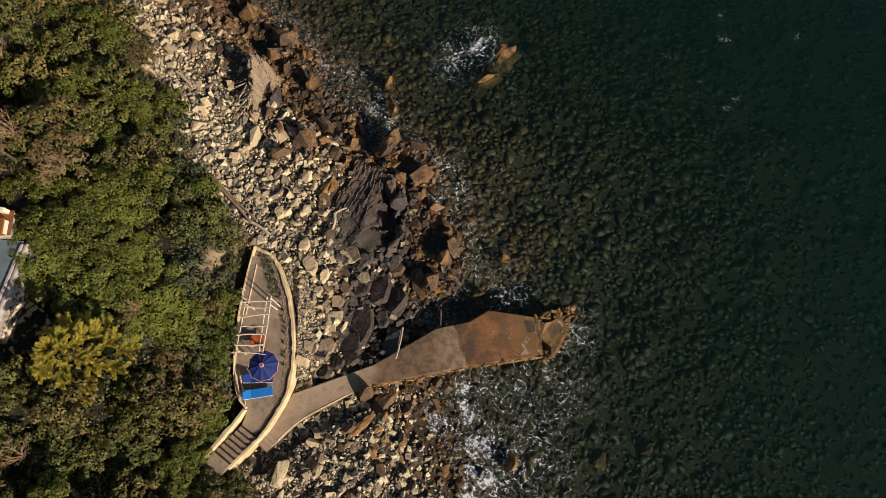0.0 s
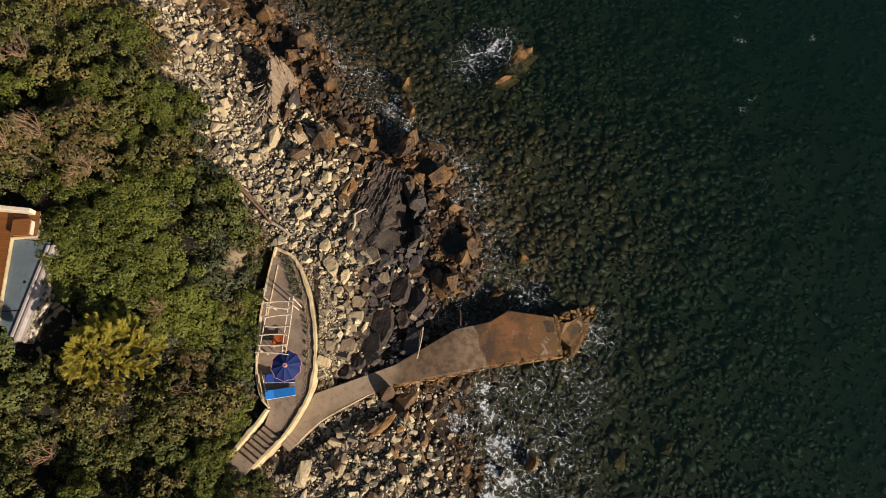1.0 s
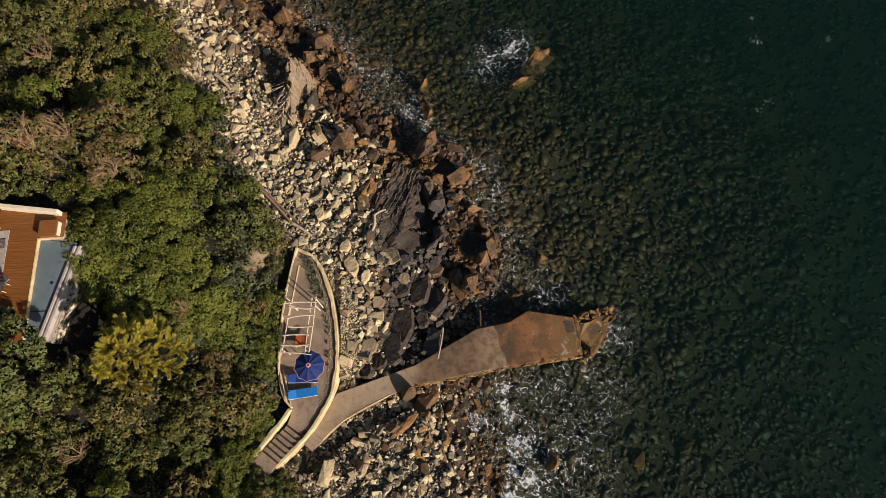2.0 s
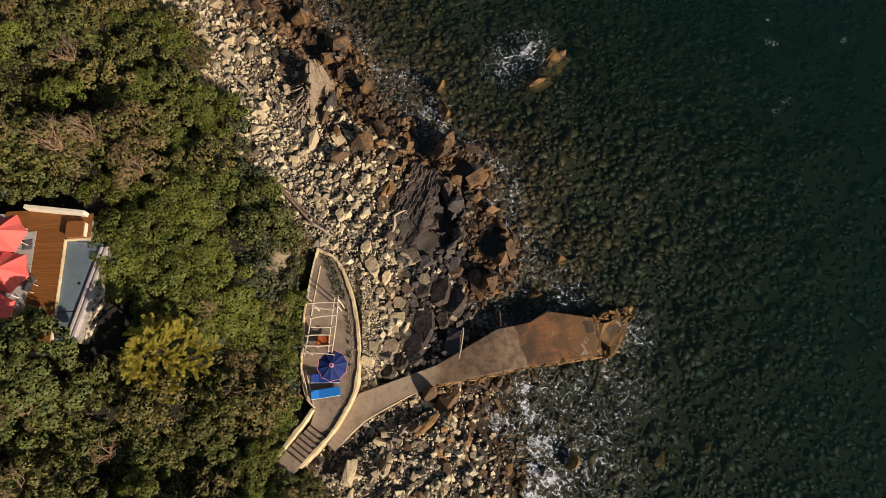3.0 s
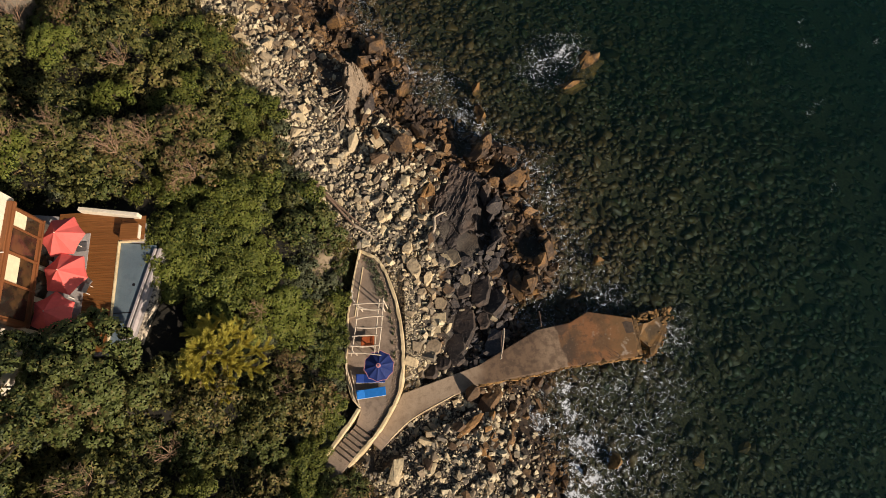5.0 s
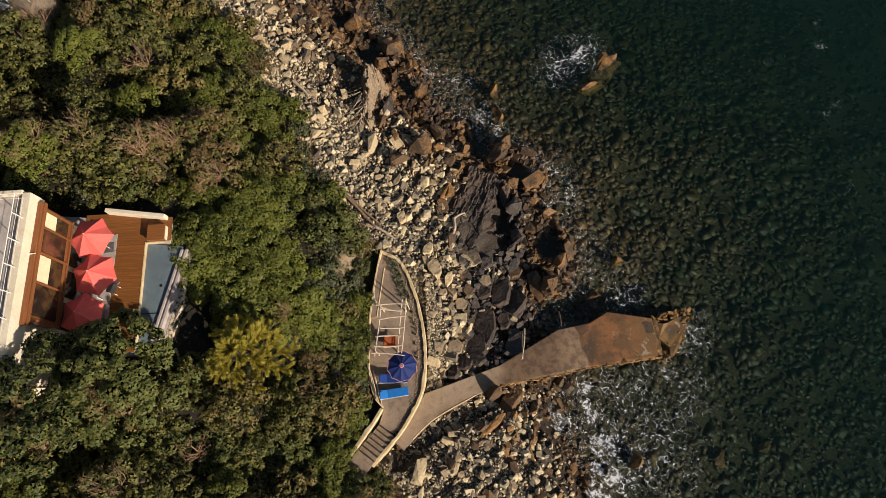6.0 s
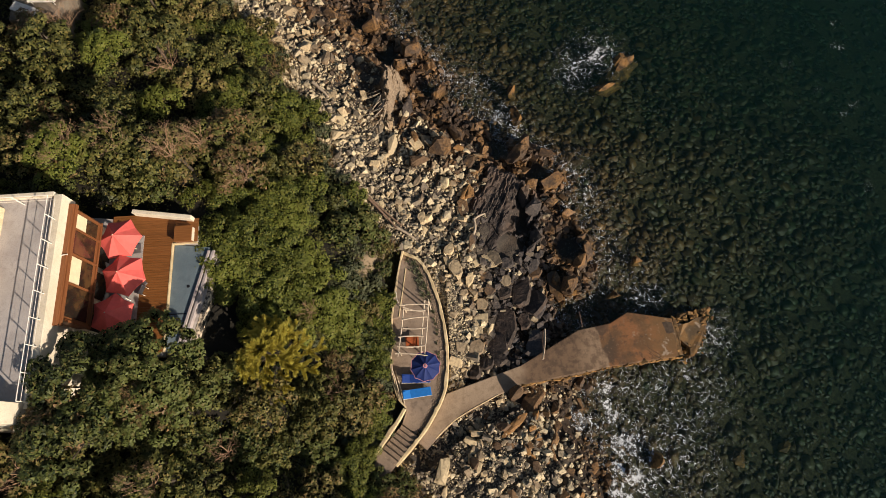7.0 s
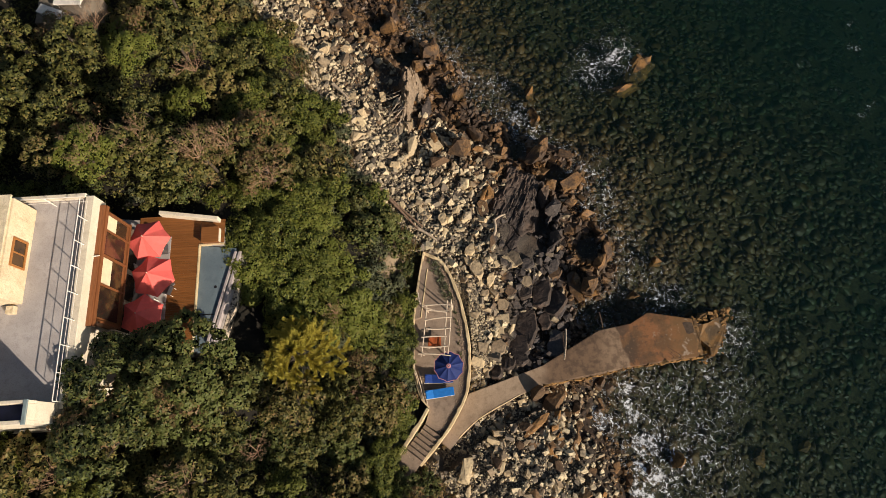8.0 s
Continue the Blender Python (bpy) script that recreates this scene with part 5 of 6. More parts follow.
for k, (ya, yb, xa, xb) in enumerate(((8.72, 8.66, -13.75, -11.7), (8.45, 8.3, -13.5, -12.0), (7.75, 7.85, -13.6, -11.8), (7.2, 7.15, -13.55, -11.9), (6.65, 6.6, -13.85, -12.2), (6.05, 6.0, -13.95, -12.1), (5.6, 5.35, -14.1, -12.0), (8.6, 8.2, -13.5, -12.1))):
    part("cross_pole", rod((xa, ya, TOP + 0.06), (xb, yb, TOP + 0.07), 0.045, 0.03, 7, 0.05 * (-1) ** k), M_pole, pergola)

# folding chair with an orange seat under the pergola
chair = holder("deck_chair", -13.1, 6.55, 3.0, 0, "low deck chair with a rust-orange canvas", "chair")
bm = bmesh.new()
for k in range(8):
    u, w = k / 8, (k + 1) / 8
    zf = lambda t: 0.36 - 0.12 * math.sin(math.pi * t) + 0.12 * t
    add_box(bm, (-0.45 + 0.9 * u, -0.34, zf(u) - 0.012), (-0.45 + 0.9 * w, 0.34, zf(u) + 0.012), None, 0.0)
part("seat", bm, M_orange, chair)
for sy in (-0.37, 0.37):
    part("side_rail", rod((-0.5, sy, 0.36), (0.5, sy, 0.5), 0.022, None, 6), M_pole, chair)
    for sx in (-0.38, 0.38):
        part("leg", rod((sx, sy, 0.0), (sx * 0.9, sy, 0.42), 0.02, None, 6), M_pole, chair)


# ---- parasols ----
def parasol(name, x, y, base, rim, peak, radius, gores, turn, canvas, label, group, trim=None, emblem=None, scoop=0.06):
    ob = holder(name, x, y, base, turn, label, "parasol", group)
    rim, peak = rim - base, peak - base
    part("pole", rod((0, 0, 0.03), (0, 0, peak + 0.06), 0.026, None, 8), M_pole, ob)
    part("foot", box((-0.28, -0.28, 0), (0.28, 0.28, 0.09), 0.03), M_metal, ob)
    bm = bmesh.new()
    top = bm.verts.new((0, 0, peak))
    sub = 4
    rings = []
    n = gores * sub
    for j in range(1, 6):
        u = j / 5
        ring = []
        for k in range(n):
            a = k * 2 * math.pi / n
            f = (k % sub) / sub
            sag = math.sin(math.pi * f)
            r = radius * u * (math.cos(math.pi / gores) + (1 - math.cos(math.pi / gores)) * (1 - sag)) * (1 - scoop * sag * u)
            z = peak - (peak - rim) * u ** 1.15 - 0.06 * radius * sag * u * (1.2 - u)
            ring.append(bm.verts.new((r * math.cos(a), r * math.sin(a), z)))
        rings.append(ring)
    for k in range(n):
        bm.faces.new((top, rings[0][k], rings[0][(k + 1) % n]))
    for p, s in zip(rings, rings[1:]):
        for k in range(n):
            bm.faces.new((p[k], s[k], s[(k + 1) % n], p[(k + 1) % n]))
    low = [bm.verts.new(v.co + Vector((0, 0, -0.10))) for v in rings[-1]]
    if not trim:
        for k in range(n):
            bm.faces.new((rings[-1][k], low[k], low[(k + 1) % n], rings[-1][(k + 1) % n]))
    rim_pts = [v.co.copy() for v in rings[-1]]
    bmesh.ops.recalc_face_normals(bm, faces=bm.faces)
    canopy = part("canopy", bm, canvas, ob)
    if trim:
        bm = bmesh.new()
        for a, b in zip(rim_pts, rim_pts[1:] + rim_pts[:1]):
            add_rod(bm, a, b, 0.022, None, 5)
        part("trim", bm, trim, canopy, "faded pink edge binding")
    if emblem:
        bm = bmesh.new()
        add_rod(bm, (0, 0, peak - 0.05), (0, 0, peak + 0.03), 0.15, 0.13, 16)
        part("vent_cap", bm, emblem, canopy, "round pale pink centre patch")
        bm = bmesh.new()
        add_rod(bm, (0, 0, peak + 0.03), (0, 0, peak + 0.045), 0.07, 0.06, 12)
        part("emblem", bm, canvas, canopy)
    for k in range(gores):
        a = k * 2 * math.pi / gores
        part("rib", rod((0, 0, peak - 0.04), (radius * 0.97 * math.cos(a), radius * 0.97 * math.sin(a), rim - 0.015), 0.010, None, 5), M_metal, ob)
    return ob


parasol("parasol", -12.2, 4.72, 3.0, 4.78, 5.12, 0.98, 10, 10, M_blue, "navy blue beach parasol with faded pink edging", "parasols at the beach", M_pink, M_pink, 0.035)


# ---- sun loungers ----
def lounger(x, y, turn, fabric, label):
    ob = holder("sun_lounger", x, y, 3.0, turn, label, "sun lounger", "loungers on the beach terrace")
    for sy in (-0.27, 0.27):
        part("frame_rail", rod((-0.95, sy, 0.30), (0.95, sy, 0.30), 0.02, None, 6), M_white, ob)
        for sx in (-0.75, 0.75):
            part("leg", rod((sx, sy, 0), (sx * 0.95, sy, 0.30), 0.018, None, 6), M_white, ob)
    part("mattress", box((-0.42, -0.28, 0.31), (0.96, 0.28, 0.39), 0.03), fabric, ob)
    bm = bmesh.new()
    add_box(bm, (-0.56, -0.28, 0.0), (0.0, 0.28, 0.08), Matrix.Translation((-0.42, 0, 0.31)) @ pose(0, 0, 0, 0, 24, 0), 0.03)
    part("backrest", bm, fabric, ob)
    bm = bmesh.new()
    add_box(bm, (-0.55, -0.2, 0.08), (-0.36, 0.2, 0.14), Matrix.Translation((-0.42, 0, 0.31)) @ pose(0, 0, 0, 0, 24, 0), 0.025)
    part("pillow", bm, fabric, ob)
    return ob


lounger(-12.93, 3.2, 6, M_lounger, "bright blue sun lounger with a raised backrest")
lounger(-12.95, 4.13, -2, M_lounger_navy, "royal blue sun lounger half under the parasol")

# poles laid along the slope wall
for k, (a, b) in enumerate((((-14.45, 4.7, 3.45), (-13.95, 2.75, 3.42)), ((-14.3, 4.75, 3.1), (-13.9, 2.95, 3.08)), ((-14.22, 4.4, 3.08), (-13.75, 2.5, 3.08)), ((-14.55, 6.0, 3.45), (-14.5, 4.4, 3.45)))):
    tagged(part("wooden_pole", rod(a, b, 0.045, 0.035, 7, 0.02), M_pole), "bleached wooden pole lying along the terrace wall", "pole", "poles by the terrace wall")
gate = new("gate_frame")
tagged(gate, "small white metal frame standing at the slope wall", "frame")
for x, y in ((-14.05, 9.95), (-13.95, 9.3)):
    part("post", rod((x, y, 3.0), (x, y, 3.95), 0.022, None, 6), M_white, gate)
part("top_bar", rod((-14.05, 9.95, 3.95), (-13.95, 9.3, 3.95), 0.022, None, 6), M_white, gate)

# ---- driftwood ----
def driftwood(a, b, r, material, label, bend=0.05):
    return tagged(part("driftwood", rod(a, b, r, r * 0.7, 8, bend), material), label, "driftwood", "driftwood on the beach")


driftwood((-16.85, 18.15, 3.35), (-13.9, 14.75, 3.2), 0.10, M_drift_dark, "long weathered reddish log along the upper beach", 0.06)
driftwood((-16.7, 18.3, 3.25), (-13.55, 14.95, 3.1), 0.09, M_drift_dark, "second weathered log beside the first", -0.08)
driftwood((-14.1, 14.95, 3.1), (-12.6, 13.9, 2.95), 0.11, M_drift, "short pale bleached log", 0.05)
driftwood((-22.8, 36.75, 2.6), (-21.2, 35.5, 2.5), 0.11, M_drift, "pale straight plank on the northern stones", 0.0)
driftwood((-3.85, 7.3, 1.0), (-4.3, 5.1, 1.75), 0.07, M_drift, "thin branch leaning on the jetty", 0.05)
driftwood((-4.0, 7.2, 0.9), (-4.2, 5.15, 1.72), 0.05, M_drift_dark, "thin brown branch leaning on the jetty", -0.06)
driftwood((-1.2, 8.5, 0.4), (-1.25, 7.3, 1.1), 0.05, M_drift_dark, "stump of a pole beside the jetty", 0.02)
driftwood((-8.35, 15.5, 2.1), (-8.75, 13.7, 2.3), 0.12, M_drift, "bent bleached driftwood on the rocks", 0.22)
driftwood((-8.3, 15.5, 2.1), (-7.5, 15.9, 2.0), 0.09, M_drift, "short bleached driftwood limb on the rocks", 0.05)
driftwood((-20.1, 27.2, 3.1), (-18.9, 25.9, 3.0), 0.12, M_drift, "flat cream driftwood on the shingle", 0.05)
driftwood((-13.2, -1.7, 2.9), (-11.8, -3.0, 2.7), 0.07, M_drift, "pale stick at the foot of the slope", 0.05)
roots = new("dead_roots")
tagged(roots, "fan of bleached dead roots beside the rock ridge", "roots")
rng = random.Random(3)
for k in range(22):
    a = rng.uniform(2.4, 4.6)
    o = (-14.6 + rng.uniform(-0.3, 0.2), 25.2 + rng.uniform(-1.4, 1.2), 2.9)
    L = rng.uniform(0.8, 1.9)
    part("root", rod(o, (o[0] + L * math.cos(a), o[1] + L * math.sin(a) - 0.3, 2.35), 0.03, 0.012, 5, 0.1), M_drift, roots)

# ---- house ----
house = new("house")
tagged(house, "cream rendered house with a flat roof terrace above a pool deck", "house")
part("wall", box((-44, 2.9, 9.4), (-30.05, 12.9, 15.05)), M_house, house)
part("roof", box((-44, 2.6, 15.05), (-30.0, 13.1, 15.8), 0.01), M_roof, house, "grey tiled roof terrace")
part("parapet", box((-30.05, 2.45, 15.0), (-29.62, 13.05, 16.1), 0.02), M_house, house)
part("parapet", box((-44, 13.0, 15.0), (-30.05, 13.2, 16.15), 0.02), M_house, house)
part("eave", box((-29.62, 6.4, 15.3), (-29.36, 12.75, 15.5), 0.015), M_timber, house, "brown timber eave board")
part("eave_fascia", box((-29.36, 6.4, 15.2), (-29.28, 12.75, 15.42), 0.01), M_timber, house)
# timber bay below the eave
bay = part("bay", box((-30.0, 6.7, 12.9), (-29.42, 12.6, 15.3), 0.015), M_timber, house, "brown timber-framed window bay")
for k, (y0, y1, blind) in enumerate(((11.55, 12.35, True), (10.25, 11.45, False), (8.7, 10.05, True), (6.95, 8.55, False))):
    if blind:
        part("lower_pane", box((-29.413, y0, 13.2), (-29.383, y1, 14.19), 0.004), M_glass, bay)
    w = part("window", box((-29.415, y0, 13.2 if not blind else 14.2), (-29.385, y1, 15.05), 0.004), M_blind if blind else M_glass, bay, "cream drawn blind" if blind else "")
for y in (6.75, 8.62, 10.15, 11.5, 12.45):
    part("mullion", box((-29.385, y - 0.05, 12.95), (-29.33, y + 0.05, 15.15), 0.008), M_timber, bay)
part("sill", box((-29.44, 6.65, 12.82), (-29.33, 12.6, 12.94), 0.01), M_timber, bay)
part("wall_light", rod((-29.72, 9.95, 15.54), (-29.3, 9.98, 15.54), 0.03, None, 6), M_white, house)
for k, y in enumerate((7.6, 9.4, 11.2)):
    part("door", box((-30.04, y - 0.75, 10.75), (-30.0, y + 0.75, 12.5), 0.004), M_glass, house)


# penthouse on the roof
pent = new("rooftop_block")
tagged(pent, "rough cream stucco stair block on the roof terrace", "building")
part("wall", box((-40, 7.6, 15.8), (-32.70, 12.55, 17.5), 0.04), M_stucco, pent)
part("roof", box((-40.1, 7.5, 17.5), (-32.8, 12.7, 17.62), 0.02), M_stucco, pent)
win = part("window", box((-32.72, 9.30, 16.2), (-32.68, 10.60, 17.1), 0.004), M_glass, pent)
for lo, hi in (((-32.73, 9.23, 16.12), (-32.63, 10.67, 16.22)), ((-32.73, 9.23, 17.05), (-32.63, 10.67, 17.15)), ((-32.73, 9.23, 16.22), (-32.63, 9.33, 17.05)), ((-32.73, 10.57, 16.22), (-32.63, 10.67, 17.05)), ((-32.73, 9.91, 16.22), (-32.64, 9.98, 17.05))):
    part("window_frame", box(lo, hi, 0.008), M_frame, win, "orange-brown timber frame")
tagged(part("vent_box", box((-33.3, 7.1, 15.8), (-32.9, 7.5, 16.1), 0.03), M_stucco), "small cream vent box on the roof", "vent")

# roof railing
rail = new("railing")
tagged(rail, "thin white metal railing round the roof terrace", "railing")
RX, RY0, RY1 = -29.82, 2.75, 12.66
for z in (16.3, 16.6, 16.9):
    part("rail", rod((RX, RY0, z), (RX, RY1, z), 0.012 if z < 16.8 else 0.022, None, 6), M_white, rail)
    part("rail", rod((RX, RY1, z), (-40, RY1 + 0.1, z), 0.012 if z < 16.8 else 0.022, None, 6), M_white, rail)
y = RY0
while y <= RY1 + 0.01:
    part("post", rod((RX, y, 15.8), (RX, y, 16.9), 0.025, None, 6), M_white, rail)
    y += 1.275
for x in (-31.7, -33.1, -34.5):
    part("post", rod((x, RY1 + 0.03, 15.8), (x, RY1 + 0.03, 16.9), 0.025, None, 6), M_white, rail)

# stepped walls at the south corner of the roof
# navy recess floor: the shade inside the upstands is put into the colour
M_recess_shade = plain("recess_shade", (0.020, 0.028, 0.07), 0.8, 0.3, 2.0)
M_flash = plain("grey_green_flashing", (0.20, 0.25, 0.24), 0.5, 0.2, 4.0)
block = new("stair_tower")
tagged(block, "narrow cream rendered stair tower with a dark recessed roof", "building")
part("wall", box((-44.0, 1.78, 9.4), (-30.0, 2.72, 17.6), 0.02), M_house, block)
part("roof", box((-43.9, 1.9, 17.6), (-30.2, 2.6, 17.64), 0.005), M_recess_shade, block, "recessed roof with its shade put into a navy colour")
part("upstand", box((-44.0, 1.72, 17.6), (-30.0, 1.9, 18.2), 0.02), M_house, block)
part("upstand", box((-44.0, 2.6, 17.6), (-30.0, 2.74, 18.25), 0.02), M_house, block)
part("upstand", box((-30.12, 1.9, 17.6), (-30.0, 2.6, 18.2), 0.02), M_house, block)
part("flashing", box((-30.14, 1.7, 18.2), (-29.98, 2.76, 18.3), 0.015), M_flash, block, "grey-green metal edge flashing")

# ---- pool deck ----
DX0, DX1, DY0, DY1 = -30.05, -26.36, 5.6, 14.0
base = new("pool_terrace")
tagged(base, "raised terrace that carries the timber deck and pool", "terrace")
part("body", prism([(-33, 5.4), (-25.9, 5.4), (-24.1, 11.7), (-24.8, 13.2), (-33, 14.2)], 8.2, 10.2), M_bank, base)
part("body", prism([(-33, 5.4), (-26.42, 5.4), (-26.36, 11.95), (-24.9, 11.8), (-24.95, 13.05), (-33, 14.1)], 10.2, 10.66), M_slab, base)
deck = new("timber_deck")
tagged(deck, "reddish-brown timber deck of narrow boards beside the pool", "deck")
N = int((DY1 - DY0) / 0.145)
plank = mesh_of("plank", box((-(DX1 - DX0) / 2, -0.0685, 0), ((DX1 - DX0) / 2, 0.0685, 0.03), 0.005), M_deck)
for k in range(N):
    ob = new("plank", plank)
    ob.parent = deck
    ob.matrix_basis = pose((DX0 + DX1) / 2, DY0 + 0.0725 + 0.145 * k, 10.67)
plank2 = mesh_of("plank", box((-0.72, -0.0685, 0), (0.72, 0.0685, 0.03), 0.005), M_deck)
for k in range(10):
    ob = new("plank", plank2)
    ob.parent = deck
    ob.matrix_basis = pose(-25.62, 12.0 + 0.0725 + 0.145 * k, 10.67)
slab = new("stone_paving")
tagged(slab, "square grey stone paving laid in front of the house", "paving")
pmesh = mesh_of("paver", box((-0.49, -0.49, 0), (0.49, 0.49, 0.03), 0.008), M_slab)
for i in range(2):
    for j in range(6):
        ob = new("paver", pmesh)
        ob.parent = slab
        ob.matrix_basis = pose(-28.55 - 1.0 * i, 12.05 - 1.0 * j, 10.704)

wall_n = new("garden_wall")
tagged(wall_n, "low cream wall along the north end of the deck", "wall")
bm = bmesh.new()
add_box(bm, (-1.8, -0.12, 0), (1.8, 0.12, 1.0), pose(-26.95, 13.65, 10.2, 0, 0, -9.5), 0.03)
part("body", bm, M_house, wall_n)

crate = new("storage_box")
tagged(crate, "brown timber storage box on the deck by the pool", "box")
part("body", box((-26.1, 11.95, 10.7), (-25.15, 12.85, 11.02), 0.02), M_timber, crate)
part("lid", box((-26.14, 11.92, 11.02), (-25.12, 12.88, 11.10), 0.015), M_deck, crate)
part("end_panel", box((-25.15, 12.0, 10.72), (-25.10, 12.8, 11.0), 0.005), M_house, crate, "cream end panel")

# pool
POOL = [(-26.36, 5.6), (-25.75, 5.6), (-24.22, 11.62), (-26.30, 11.92)]
pool = new("swimming_pool")
tagged(pool, "narrow pool with a still grey-blue surface", "pool")
part("basin", prism(POOL, 9.9, 10.52), M_pool, pool)
part("coping", box((-26.40, 5.6, 10.2), (-26.33, 11.98, 10.72), 0.01), M_wall, pool)
part("coping", box((-26.3, 11.88, 10.2), (-24.9, 11.97, 10.74), 0.01), M_wall, pool)
part("drain", rod((-25.32, 9.35, 10.52), (-25.32, 9.35, 10.535), 0.09, None, 14), M_black, pool)
part("step_edge", box((-26.3, 7.72, 10.52), (-25.3, 7.77, 10.535), 0.0), M_black, pool)

_m = Mat("weathered_wall")
M_weathered = _m.done(_m.mix(_m.ramp(_m.noise(3.2, 6, 0.7), 0.45, 0.58), (0.55, 0.45, 0.32), (0.05, 0.042, 0.032)), 0.9, _m.noise(6, 6), 1.0, 0.08)


def slanted(name, off, width, z0, z1, material, parent, y0=5.4, y1=11.4):
    """A long band parallel to the slanting outer pool edge."""
    a, b = Vector((-25.78 + off, y0)), Vector((-25.78 + off + (y1 - y0) * 0.252, y1))
    return part(name, prism([(a.x, a.y), (a.x + width, a.y), (b.x + width, b.y), (b.x, b.y)], z0, z1, 0.015), material, parent)


slanted("gutter", 0.0, 0.16, 9.9, 10.4, M_black, pool, 6.1)
slanted("edge_kerb", 0.16, 0.14, 9.9, 10.66, M_lilac, pool, 6.1)
slanted("channel", 0.30, 0.10, 9.9, 10.48, M_cushion, pool, 6.1)
slanted("edge_kerb", 0.40, 0.16, 9.6, 10.62, M_lilac, pool, 6.1)
slanted("ledge", 0.56, 0.16, 9.4, 10.3, M_slab, pool, 6.1)
slanted("outer_wall", 0.72, 0.26, 7.5, 10.3, M_weathered, pool, 6.0, 10.6)

RED = "coral red canvas parasol on the pool deck"
parasol("parasol", -28.44, 11.72, 10.7, 12.62, 13.32, 1.23, 6, 6, M_red, RED, "parasols on the deck")
parasol("parasol", -27.98, 9.61, 10.7, 12.62, 13.32, 1.25, 6, 46, M_red, RED, "parasols on the deck")
parasol("parasol", -28.38, 7.42, 10.7, 12.62, 13.32, 1.22, 6, 28, M_red, "coral red parasol shaded by the tree", "parasols on the deck")


def outdoor_chair(x, y, turn):
    ob = holder("outdoor_chair", x, y, 10.735, turn, "pale outdoor chair beside the deck parasols", "chair", "chairs on the deck")
    part("seat", box((-0.25, -0.25, 0.40), (0.25, 0.25, 0.46), 0.02), M_cushion, ob)
    part("backrest", box((-0.27, -0.25, 0.46), (-0.21, 0.25, 0.85), 0.02), M_cushion, ob)
    for sx in (-0.22, 0.22):
        for sy in (-0.22, 0.22):
            part("leg", rod((sx, sy, 0), (sx, sy, 0.4), 0.018, None, 6), M_white, ob)


for x, y, r in ((-29.4, 10.6, 20), (-29.3, 8.7, -15), (-29.2, 9.6, 5), (-27.8, 9.15, 160), (-28.9, 12.6, 60)):
    outdoor_chair(x, y, r)
tbl = holder("outdoor_table", -28.9, 9.2, 10.735, 8, "low grey outdoor table under the parasols", "table")
part("tabletop", box((-0.4, -0.7, 0.66), (0.4, 0.7, 0.71), 0.015), M_cushion, tbl)
for sx in (-0.33, 0.33):
    for sy in (-0.6, 0.6):
        part("leg", rod((sx, sy, 0), (sx, sy, 0.66), 0.025, None, 6), M_white, tbl)
tagged(part("green_tarp", prism([(-24.15, 5.5), (-23.85, 5.55), (-23.75, 6.25), (-24.05, 6.25)], 8.0, 8.8, 0.05), M_green), "green tarpaulin cover in the shade beside the pool wall", "tarp")
ob = part("stone_terrace", prism([(-37.2, 26.9), (-34.2, 26.9), (-33.9, 29.6), (-37.2, 29.8)], 10.0, 12.6, 0.05), M_bank)
tagged(ob, "small dark stone terrace among the shrubs", "terrace")
for x, y, turn in ((-35.0, 28.15, 176), (-36.0, 27.35, 155)):
    ob = holder("sunbed", x, y, 12.6, turn, "white sunbed in a clearing of the brush", "sunbed", "white sunbeds")
    part("mattress", box((-0.9, -0.32, 0.3), (0.9, 0.32, 0.42), 0.03), M_white, ob)
    for sx in (-0.7, 0.7):
        for sy in (-0.25, 0.25):
            part("leg", rod((sx, sy, 0.0), (sx, sy, 0.3), 0.03, None, 6), M_white, ob)



